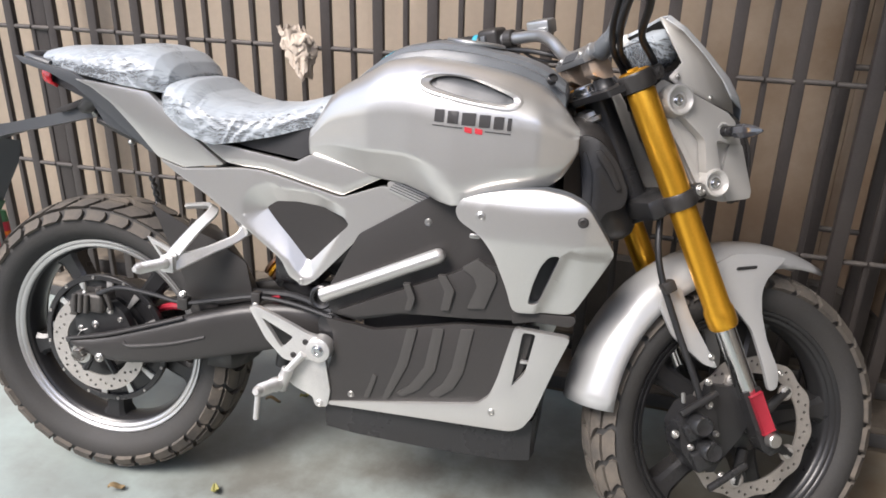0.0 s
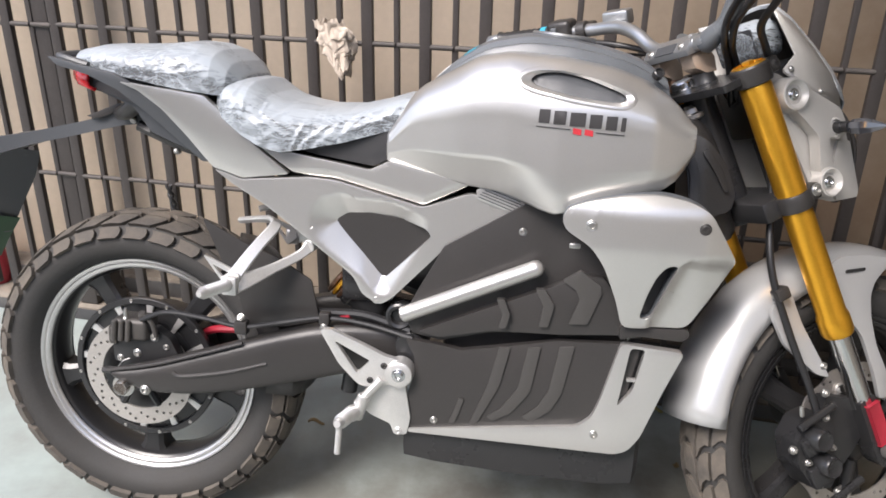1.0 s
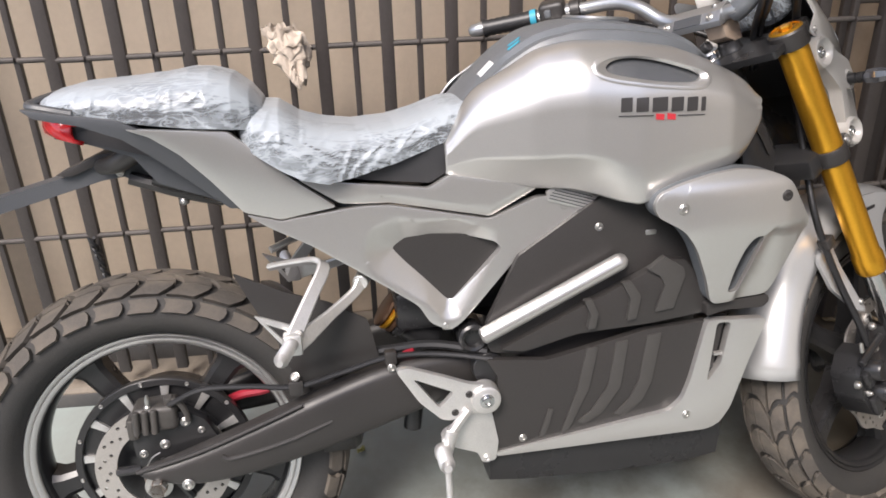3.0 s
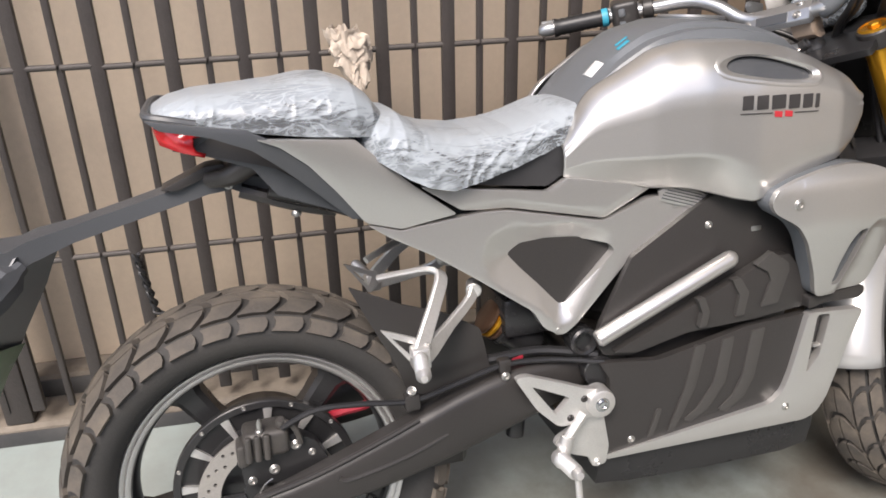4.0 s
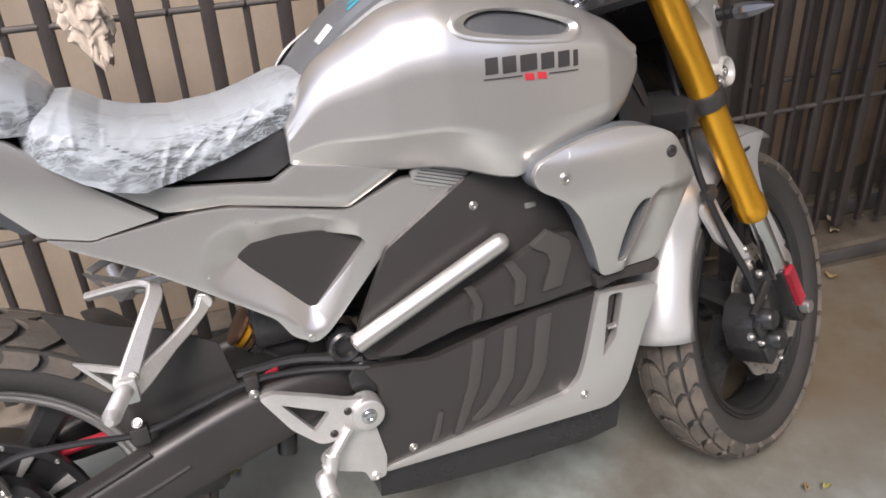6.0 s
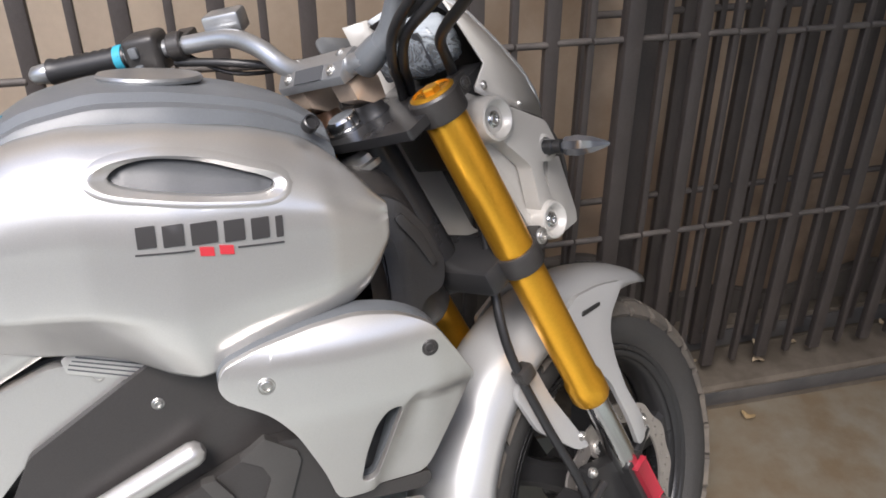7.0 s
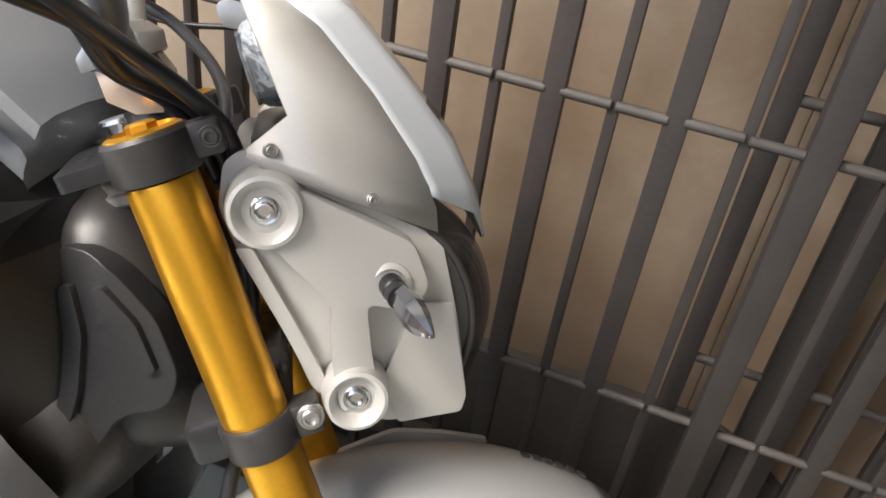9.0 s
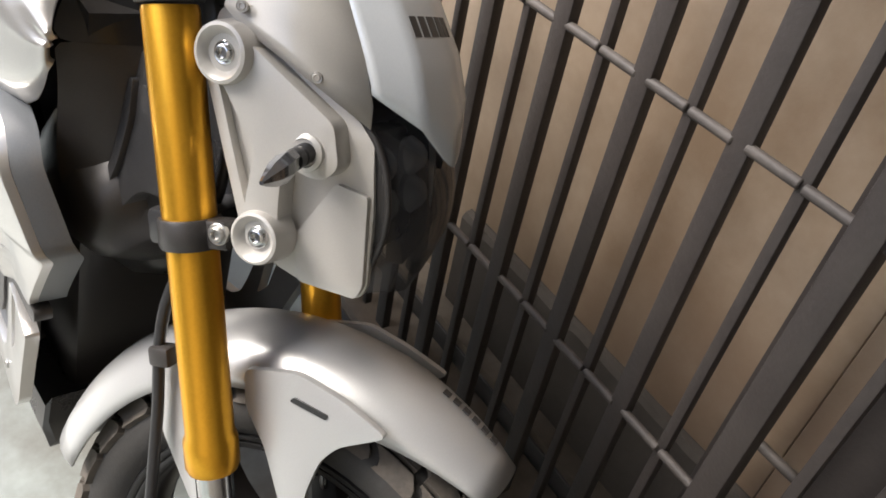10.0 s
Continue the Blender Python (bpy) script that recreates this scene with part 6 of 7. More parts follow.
# handlebar, risers and controls
BARH = [(-0.152, 0.385, 0.166), (-0.065, 0.290, 0.130), (-0.025, 0.235, 0.112), (0.0, 0.180, 0.097), (0.003, 0.135, 0.074), (0.0, 0.095, 0.040), (0.0, 0.05, 0.027)]
BARP = BARH + [(0.0, -0.040, 0.026), (0.010, -0.072, 0.030), (0.022, -0.098, 0.048), (0.032, -0.130, 0.080), (0.026, -0.180, 0.098), (0.010, -0.24, 0.108), (-0.0, -0.301, 0.124), (-0.014, -0.408, 0.15)]
bar = part("handlebar", tube(BARP, 0.0125, 14), BARMET, bike, "bright grey tapered handlebar", 60, STEER)
part("bar_sleeve", tube([(0.013, -0.078, 0.034), (0.022, -0.098, 0.048), (0.032, -0.130, 0.080), (0.026, -0.180, 0.098), (0.010, -0.24, 0.108), (-0.0, -0.301, 0.124)], 0.0140, 14), GREYPL, bar, "grey sleeve over the bar", 60, STEER)
for sgn in (-1, 1):
    ga, gb = ((-0.078, 0.305, 0.1355), (-0.150, 0.383, 0.165)) if sgn > 0 else ((-0.005, -0.339, 0.133), (-0.014, -0.408, 0.15))
    part("grip", spun(ga, gb, [(0.015, 0)] + [((0.0165, 0.0152)[k % 2], 0.006 + 0.006 * k) for k in range(16)] + [(0.018, 0.104), (0.018, 0.108)], 18), HOSE, bar, "black ribbed rubber grip", 40, STEER)
    part("bar_end", spun(gb, Vector(gb) + (Vector(gb) - Vector(ga)) * 0.27, [(0.013, 0), (0.014, 0.004), (0.012, 0.022), (0.006, 0.028)], 16), BARMET, bar, "", 40, STEER)
    ry = sgn * 0.046 + 0.034
    rx = -0.003 if sgn > 0 else 0.0
    part("riser", panel([(rx - 0.016, -0.011), (rx + 0.001, -0.026), (rx + 0.021, -0.030), (rx + 0.026, -0.006), (rx + 0.020, 0.0125), (rx - 0.016, 0.0125)], lambda x, z: ry - 0.018, 0.036, bevel=0.0012, corner=0.001), RISERMET, bar, "polished handlebar riser block", 30, STEER)
    part("riser_bolt", bolt((-0.0175, ry, 0.0312), (-0.67, 0, 0.74), 0.0058, 0.003), STEEL, bar, "", 40, STEER)
    part("riser_bolt", bolt((0.008, ry, 0.041), (0, 0, 1), 0.0055, 0.002), STEEL, bar, "", 40, STEER)
    part("riser_foot", spun((0.006, ry, -0.050), (0.006, ry, -0.024), [(0.020, 0), (0.021, 0.003), (0.0195, 0.010), (0.018, 0.012), (0.018, 0.026)], 24), COPPER if sgn > 0 else HOSE, bar, "riser bush", 40, STEER)
bridge_bm = panel([(-0.0245, 0.0135), (-0.0245, 0.0240), (-0.0100, 0.0370), (0.0130, 0.0420), (0.0240, 0.0300), (0.0220, 0.0135)], lambda x, z: -0.034, 0.134, bevel=0.0015, corner=0.0015)
part("riser_bridge", bridge_bm, BARMET, bar, "silver handlebar clamp bridge", 30, STEER)
pad_bm = loft([[(-0.0241, y, 0.0246), (-0.0112, y, 0.0361), (-0.0124, y, 0.0375), (-0.0254, y, 0.0258)] for y in (0.004, 0.062)], True, True)
part("bridge_pad", pad_bm, TAILGREY, bar, "dark inset in the clamp bridge", 30, STEER)
part("bridge_gap", box(-0.0175, 0.020, -0.0335, 0.0995, 0.0126, 0.0136, 0), HOSE, bar, "", 30, STEER)
part("sleeve_joint", spun((0.004, -0.040, 0.018), (0.015, -0.084, 0.038), [(0.013, 0), (0.017, 0.004), (0.0178, 0.018), (0.0165, 0.034), (0.0142, 0.048)], 24), GREYPL, bar, "grey rubber joint over the bar", 50, STEER)

# left switch housing, clutch-side lever and reservoir
_ix = Vector((0.062, -0.080, -0.026)).normalized()
_iy = Vector((0, 0, 1)).cross(_ix).normalized()
_iz = _ix.cross(_iy)
CTRL = Matrix(((_ix.x, _iy.x, _iz.x, -0.058), (_ix.y, _iy.y, _iz.y, 0.280), (_ix.z, _iy.z, _iz.z, 0.127), (0, 0, 0, 1)))
base = STEER @ CTRL
sw = part("switch_housing", box(-0.028, 0.022, -0.024, 0.026, -0.028, 0.026, 0.009, 3), SATIN, bar, "black handlebar switch housing", 40, base)
part("switch_clamp", spun((0.030, 0, 0), (0.050, 0, 0), [(0.017, 0), (0.019, 0.002), (0.019, 0.018), (0.017, 0.020)], 24), SATIN, sw, "", 40, base)
part("lever_perch", box(0.028, 0.056, -0.004, 0.045, -0.013, 0.013, 0.005), SATIN, sw, "", 40, base)
part("lever", tube([(0.045, 0.040, 0.0), (0.0, 0.062, -0.004), (-0.06, 0.070, -0.006), (-0.13, 0.066, -0.004), (-0.165, 0.058, 0.0)], (0.008, 0.005), 8), BARMET, sw, "slim brake lever", 60, base)
part("reservoir", box(0.080, 0.132, 0.004, 0.044, -0.002, 0.028, 0.005), BARMET, sw, "brake fluid reservoir", 40, base)
for dz in (-0.016, 0.008):
    part("switch_button", box(-0.016, -0.004, -0.030, -0.018, dz - 0.007, dz + 0.007, 0.002), GREYPL, sw, "", 40, base)
part("printed_tape", ring((-0.047, 0, 0), (1, 0, 0), 0.0162, 0.0175, 0.012, 24), CYANLBL, sw, "blue-green sticker round the grip", 40, base)
part("cable", tube([(0.04, 0.01, -0.014), (0.09, 0.0, -0.045), (0.14, 0.01, -0.06), (0.20, 0.06, -0.07)], 0.0032, 8), HOSE, sw, "thin black cable", 60, base)

# throttle-side housing, upright beside the bar: x ahead, y along the bar, z up
RC = Matrix.Translation((1.063, -0.262, -0.001)) @ Matrix.Rotation(radians(6), 4, "Z")
th = part("throttle_housing", box(-0.0155, 0.0155, -0.020, 0.016, 1.061, 1.132, 0.004), SATIN, bar, "black throttle-side switch housing with two red buttons", 40, RC)
part("housing_drum", spun((0.0, 0.026, 1.124), (0.006, -0.062, 1.152), [(0.024, 0), (0.030, 0.004), (0.033, 0.020), (0.036, 0.045), (0.034, 0.075), (0.028, 0.090), (0.020, 0.094)], 32), SATIN, th, "", 50, RC)
part("housing_rib", box(-0.0185, -0.0150, -0.018, 0.012, 1.063, 1.128, 0.0015), SATIN, th, "", 40, RC)
for y, z in ((-0.008, 1.069), (-0.006, 1.092)):
    part("red_button", box(-0.0215, -0.0150, y - 0.009, y + 0.004, z - 0.0075, z + 0.0075, 0.002), REDPL, th, "red switch button", 40, RC)
part("housing_lobe", box(-0.032, -0.010, -0.030, 0.006, 1.098, 1.128, 0.006), SATIN, th, "", 40, RC)
part("thumb_switch", merge(box(-0.042, -0.030, -0.022, -0.006, 1.104, 1.109, 0.0015), box(-0.042, -0.030, -0.022, -0.006, 1.114, 1.119, 0.0015), box(-0.034, -0.029, -0.022, -0.006, 1.104, 1.119, 0.0015)), SATIN, th, "", 40, RC)
for x, y, z in ((-0.006, -0.0205, 1.104), (0.009, -0.0205, 1.100), (0.010, -0.0205, 1.068)):
    part("housing_screw", bolt((x, y, z), (0, -1, 0), 0.0018, 0.001), STEEL, th, "", 40, RC)
part("lever_perch", box(0.012, 0.050, -0.042, -0.006, 1.092, 1.122, 0.008), SATIN, th, "", 40, RC)
part("perch_screw", bolt((0.036, -0.043, 1.110), (0, -1, 0), 0.0018, 0.002), STEEL, th, "", 40, RC)
part("perch_nut", rod((0.030, -0.024, 1.076), (0.030, -0.024, 1.094), 0.009), SATIN, th, "", 40, RC)
part("lever", tube([(0.042, -0.024, 1.108), (0.062, -0.030, 1.112), (0.080, -0.060, 1.124), (0.086, -0.110, 1.146), (0.086, -0.180, 1.168)], (0.009, 0.006), 8), SATIN, th, "black brake lever", 60, RC)

# instrument behind the screen, wrapped in film
dash = part("instrument", box(0.096, 0.145, -0.054, 0.054, -0.046, 0.012, 0.010, 3), FRAMEBLK, bike, "instrument pod wrapped in clear film", 40, STEER)
part("display_glass", panel([(-0.050, -0.028), (0.050, -0.028), (0.050, 0.028), (-0.050, 0.028)], lambda x, z: 0, 0.003, bevel=0.001), DARKCLEAR, dash, "dark display glass", 40, STEER @ Matrix.Translation((0.095, 0, -0.016)) @ Matrix.Rotation(radians(90), 4, "Z"))
fb = bmesh.new()
bmesh.ops.create_uvsphere(fb, u_segments=40, v_segments=24, radius=1.0)
for v in fb.verts:
    c = v.co.copy()
    q = c * 3.0
    d = 1 + 0.08 * (abs(noise.noise(q * 1.6)) - 0.2)
    v.co = Vector((0.120 + 0.032 * math.copysign(abs(c.x) ** 0.6, c.x) * d, 0.064 * math.copysign(abs(c.y) ** 0.6, c.y) * d, -0.016 + 0.036 * math.copysign(abs(c.z) ** 0.6, c.z) * d))
part("plastic_film", fb, FILM, dash, "creased clear polythene film", 80, STEER)
part("mirror_tab", panel([(0.0715, 0.0300), (0.0740, 0.0400), (0.0848, 0.0414), (0.1325, 0.0126), (0.1162, -0.0021), (0.0733, 0.0178)], lambda x, z: 0.12, 0.003, bevel=0.001, corner=0.006), BARMET, bike, "pale screen bracket", 40, STEER)

# headlamp cowl
SCREEN = (((0.108, 0.100, 0.037), (0.131, 0.074, 0.031), (0.166, 0.0, 0.038)), ((0.110, 0.105, 0.0), (0.153, 0.078, 0.0), (0.189, 0.0, 0.003)), ((0.113, 0.110, -0.050), (0.176, 0.081, -0.055), (0.214, 0.0, -0.055)),
          ((0.079, 0.115, -0.063), (0.193, 0.083, -0.112), (0.237, 0.0, -0.115)), ((0.077, 0.115, -0.068), (0.198, 0.081, -0.154), (0.244, 0.0, -0.175)), ((0.090, 0.114, -0.084), (0.194, 0.079, -0.174), (0.241, 0.0, -0.216)))
for sgn in (-1, 1):
    rows_ = [[(r[0], sgn * r[1], r[2]) for r in (a, tuple(0.5 * (p + q) for p, q in zip(a, b)), b)] for a, b, c in SCREEN]
    sd = part("cowl_side", loft(rows_), PEARL, bike, "pearl white headlamp cowl side", 30, STEER)
    shell(sd, 0.003)
    for x, y, z in ((0.094, 0.1125, -0.069), (0.152, 0.094, -0.129)):
        part("cowl_screw", bolt((x, sgn * (y + 0.001), z), (0.35, sgn, 0), 0.0042, 0.002), STEEL, sd, "", 40, STEER)
def nose_bow(u):
    """How far the nose has fallen back at u of its half width: a gentle front and a flat facet beside it."""
    return 0.20 * (u / 0.62) ** 1.6 if u < 0.62 else 0.20 + 0.80 * (u - 0.62) / 0.38


# the nose ends above the glass; the side runs on below it as a fin
NOSE_LOW = ((0.1980, 0.0815, -0.136), (0.1972, 0.0805, -0.144))
rows_ = []
for a, b, c in SCREEN[:4] + tuple((r[0], low, r[2]) for r, low in zip(SCREEN[4:], NOSE_LOW)):
    row = []
    for t in range(-13, 14):
        u = abs(t) / 13
        row.append((c[0] + (b[0] - c[0]) * nose_bow(u), math.copysign(b[1] * u, t) if t else 0.0, c[2] + (b[2] - c[2]) * u ** 1.3))
    rows_.append(row)
nose_ob = part("cowl_nose", loft(rows_), NOSEP, bike, "silver headlamp cowl nose", 40, STEER)
shell(nose_ob, 0.003)
nose_x = lambda y, z: 0.2227 - 0.0402 * nose_bow(abs(y) / 0.0818) - 0.383 * (z + 0.078)
mk = -0.044
for wdt in (0.009, 0.010, 0.012, 0.010, 0.009, 0.004):
    part("printed_mark", panel([(mk, -0.096), (mk + wdt, -0.096), (mk + wdt, -0.078), (mk, -0.078)], lambda x, z: -nose_x(x, z) - 0.0008, 0.0015, bevel=0, sub=1, corner=0.0008), INK, nose_ob, "dark printed brand mark", 40, STEER @ Matrix.Rotation(radians(90), 4, "Z"))
    mk += wdt + 0.0035
part("cowl_liner", loft([[(x - 0.007, y * 0.93, z - 0.006) for x, y, z in r] for r in rows_[:-2]]), SATIN, nose_ob, "black inner face of the cowl", 60, STEER)
part("lamp_bracket", box(0.078, 0.150, -0.078, 0.078, -0.180, -0.060, 0.008), FRAMEBLK, nose_ob, "black bracket behind the lamp", 40, STEER)
PLT = [(0.058, -0.070), (0.074, -0.064), (0.130, -0.118), (0.196, -0.180), (0.191, -0.250), (0.180, -0.322), (0.172, -0.334), (0.112, -0.315), (0.078, -0.292), (0.062, -0.260), (0.058, -0.200), (0.046, -0.130), (0.044, -0.100)]
for sgn in (-1, 1):
    fm = STEER @ Matrix.Diagonal((1, -sgn, 1, 1))
    plate_y = lambda x, z: -0.096 + 0.20 * max(0.0, x - 0.09) + 0.06 * max(0.0, -0.2 - z)
    pl = part("lamp_plate", panel(PLT, plate_y, 0.006, bevel=0.002, sub=1), PEARL, bike, "pearl white lamp side plate", 40, fm)
    part("plate_arm", panel([(0.050, -0.108), (0.066, -0.082), (0.086, -0.084), (0.172, -0.168), (0.174, -0.206), (0.160, -0.216), (0.146, -0.214), (0.124, -0.200), (0.116, -0.240), (0.112, -0.270), (0.080, -0.280), (0.084, -0.240), (0.100, -0.190), (0.072, -0.132)], lambda x, z: plate_y(x, z) - 0.024, 0.024, bevel=0.006, sub=1, corner=0.008, seg=2), PEARL, pl, "raised plate arm", 40, fm)
    part("plate_rim", panel([(0.046, -0.130), (0.058, -0.134), (0.069, -0.200), (0.077, -0.262), (0.066, -0.262), (0.058, -0.200)], lambda x, z: plate_y(x, z) - 0.010, 0.011, bevel=0.003, sub=1, corner=0.003, seg=2), PEARL, pl, "", 40, fm)
    part("plate_rim", panel([(0.118, -0.272), (0.162, -0.222), (0.190, -0.234), (0.179, -0.320), (0.171, -0.332), (0.118, -0.316)], lambda x, z: plate_y(x, z) - 0.007, 0.008, bevel=0.003, sub=1, corner=0.004, seg=2), PEARL, pl, "", 40, fm)
    for (bx, bz, br) in ((0.077, -0.107, 0.0275), (0.094, -0.270, 0.0255)):
        by = plate_y(bx, bz)
        part("plate_boss", spun((bx, by - 0.032, bz), (bx, by, bz), [(br * 0.40, 0.010), (br * 0.56, 0.0095), (br * 0.68, 0.003), (br * 0.84, 0.0), (br * 0.95, 0.001), (br, 0.006), (br * 1.08, 0.03)], 36), PEARL, pl, "round bolt boss", 40, fm)
        part("boss_bolt", bolt((bx, by - 0.024, bz), (0, -1, 0), 0.0085, 0.005), CHROME, pl, "", 40, fm)
    part("indicator_socket", spun((0.145, plate_y(0.145, -0.19) - 0.026, -0.192), (0.145, plate_y(0.145, -0.19), -0.192), [(0.011, 0.004), (0.013, 0.0), (0.017, 0.002), (0.020, 0.02)], 24), PEARL, pl, "", 40, fm)
    ind_y = plate_y(0.145, -0.19)
    ind = part("front_indicator", faceted_lamp((0.149, ind_y - 0.048, -0.195), (0.160, ind_y - 0.112, -0.203), ((0.0, 0.007, 0.006), (0.08, 0.012, 0.008), (0.35, 0.0135, 0.010), (0.65, 0.0105, 0.008), (0.92, 0.0045, 0.0035), (1.0, 0.002, 0.002)), (0.3, 0, 1)), SMOKE, bike, "small smoked clear stalk indicator", 25, fm)
    part("socket_hole", rod((0.124, ind_y - 0.0255, -0.184), (0.124, ind_y - 0.020, -0.184), 0.003, n=10), HOSE, ind, "", 40, fm)
    part("indicator_stalk", spun((0.145, plate_y(0.145, -0.19) - 0.020, -0.192), (0.150, plate_y(0.145, -0.19) - 0.060, -0.196), [(0.0095, 0), (0.0095, 0.016), (0.0075, 0.018), (0.0095, 0.020), (0.0095, 0.030)], 16), HOSE, ind, "", 40, fm)
rows_ = []
for z, xs_, w in ((-0.146, 0.198, 0.0720), (-0.164, 0.212, 0.0730), (-0.190, 0.228, 0.0725), (-0.228, 0.235, 0.0710), (-0.268, 0.229, 0.0680), (-0.302, 0.210, 0.0620), (-0.334, 0.186, 0.0540)):
    rows_.append([(xs_ + 0.002 - 0.030 * abs(t / 5) ** 2.4, w * t / 5, z - 0.01 * (1 - abs(t / 5))) for t in range(-5, 6)])
hl = part("headlamp_glass", loft(rows_), LAMPGLASS, bike, "smoked glass headlamp", 50, STEER)
subdiv(hl, 2)
part("lamp_bezel", tube([(r[0][0] - 0.001, r[0][1] - 0.0015, r[0][2]) for r in rows_], 0.0034, 8), SATIN, hl, "", 60, STEER)
for sgn in (-1, 1):
    part("lamp_shell", loft([[(0.140, sgn * (row[0][1] * -1 - 0.004), row[0][2] + 0.004), (row[0][0] - 0.010, sgn * (row[0][1] * -1 - 0.001), row[0][2]), (row[0][0] + 0.001, sgn * row[0][1] * -1, row[0][2])] for row in rows_]), SATIN, hl, "black side of the lamp", 50, STEER)
part("lamp_unit", box(0.10, 0.172, -0.055, 0.055, -0.300, -0.180, 0.01), FRAMEBLK, hl, "black lamp housing", 40, STEER)
for lz, ly in ((-0.212, -0.036), (-0.250, -0.034), (-0.212, 0.036), (-0.250, 0.034)):
    part("lamp_bulb", spun((0.175, ly, lz), (0.210, ly, lz), [(0.020, 0), (0.021, 0.006), (0.017, 0.012), (0.012, 0.018), (0.005, 0.022)], 24), BULB, hl, "clear projector lens", 40, STEER)

# front mudguard
rows_ = []
for k in range(25):
    a = radians(37 + 110 * k / 24)
    R_ = 0.352 + 0.006 * math.sin(math.pi * k / 24)
    end = min(1.0, (0.25 + 3.2 * k / 24))
    w = 0.068 * (0.35 + 0.65 * min(1.0, end) ** 0.6) * (1.0 + 0.12 * max(0, k - 16) / 8)
    drop = 0.060 * min(1.0, 0.3 + 2.4 * k / 24)
    row = []
    for t in range(-7, 8):
        u = t / 7
        y = w * math.sin(u * math.pi / 2) * 1.0
        r = R_ - drop * (1 - math.cos(abs(u) * math.pi / 2)) ** 1.1
        row.append((FRONT_AXLE.x + r * math.cos(a), y, FRONT_AXLE.z + r * math.sin(a)))
    rows_.append(row)
fender = part("front_mudguard", loft(rows_), FENDERP, bike, "silver front mudguard", 50, STEER)
shell(fender, 0.003)
for i in range(6):
    a = radians(43.5 + 2.2 * i)
    M_ = STEER @ Matrix.Translation((FRONT_AXLE.x + 0.3565 * math.cos(a), 0, FRONT_AXLE.z + 0.3565 * math.sin(a))) @ Matrix.Rotation(-a + math.pi / 2, 4, "Y")
    part("printed_mark", box(-0.0045, 0.0045, 0.010, 0.018, -0.0016, 0.0004, 0), INK, fender, "dark printed brand mark", 40, M_)
for sgn in (-1, 1):
    fm = STEER @ Matrix.Diagonal((1, -sgn, 1, 1))
    for pts in ([(0.040, -0.420), (0.106, -0.417), (0.156, -0.439), (0.203, -0.468), (0.148, -0.487), (0.128, -0.505), (0.112, -0.540), (0.100, -0.590), (0.099, -0.655), (0.085, -0.684), (0.066, -0.682), (0.074, -0.626), (0.080, -0.560), (0.062, -0.500), (0.040, -0.462)],
                [(-0.070, -0.440), (-0.044, -0.426), (-0.018, -0.424), (-0.022, -0.485), (-0.012, -0.596), (-0.034, -0.580), (-0.070, -0.505)]):
        part("mudguard_stay", panel(pts, lambda x, z: -0.080 - 0.05 * max(0.0, min(1.0, (-0.44 - z) / 0.2)) * 0.4, 0.008, bevel=0.003, sub=1, corner=0.01), FENDERP, fender, "silver mudguard stay", 40, fm)
    part("stay_slot", panel([(0.095, -0.446), (0.100, -0.441), (0.139, -0.455), (0.136, -0.460)], lambda x, z: -0.0835, 0.003, bevel=0, corner=0.004), FRAMEBLK, fender, "", 40, fm)
    for x, z in ((-0.015, -0.572), (0.106, -0.665)):
        part("stay_bolt", bolt((x, -0.093, z), (0, -1, 0), 0.0055, 0.003), STEEL, fender, "", 40, fm)

# front disc, caliper, axle
part("front_hub", spun((FRONT_AXLE.x, -0.065, FRONT_AXLE.z), (FRONT_AXLE.x, 0.065, FRONT_AXLE.z), [(0.040, 0), (0.045, 0.004), (0.034, 0.03), (0.034, 0.10), (0.045, 0.126), (0.040, 0.13)], 32), FRAMEBLK, bike, "black front hub", 40, STEER)
fd = brake_disc(FRONT_AXLE.x, FRONT_AXLE.z, -0.066, 0.108, 0.138, 60, STEER, "wavy drilled front brake disc", 0.0032, 12)
for k in range(5):
    a = 2 * math.pi * k / 5 + 0.3
    c, s = math.cos(a), math.sin(a)
    lug = rod((FRONT_AXLE.x + 0.040 * c, -0.063, FRONT_AXLE.z + 0.040 * s), (FRONT_AXLE.x + 0.112 * c, -0.064, FRONT_AXLE.z + 0.112 * s), 0.011, 0.009, 10)
    part("disc_lug", panel(circle(FRONT_AXLE.x + 0.103 * c, FRONT_AXLE.z + 0.103 * s, 0.017, 20), lambda x, z: -0.0665, 0.004, bevel=0.0005, corner=0), DISC, fd, "", 40, STEER)
    part("disc_arm", lug, FRAMEBLK, fd, "", 40, STEER)
    part("disc_bolt", bolt((FRONT_AXLE.x + 0.104 * c, -0.069, FRONT_AXLE.z + 0.104 * s), (0, -1, 0), 0.009, 0.003), ALU, fd, "", 40, STEER)
part("axle", spun((FRONT_AXLE.x, -0.150, FRONT_AXLE.z), (FRONT_AXLE.x, 0.135, FRONT_AXLE.z), [(0.011, 0), (0.013, 0.002), (0.014, 0.016), (0.010, 0.017), (0.010, 0.285)], 16), STEEL, bike, "front axle with steel head", 30, STEER)
fc = part("front_caliper", panel([(-0.138, -0.690), (-0.105, -0.668), (-0.070, -0.672), (-0.060, -0.700), (-0.074, -0.745), (-0.084, -0.785), (-0.105, -0.802), (-0.138, -0.786), (-0.150, -0.735)], lambda x, z: -0.122, 0.055, bevel=0.008), FRAMEBLK, bike, "black front brake caliper", 40, STEER @ Matrix.Translation((0.004, 0, 0.042)))
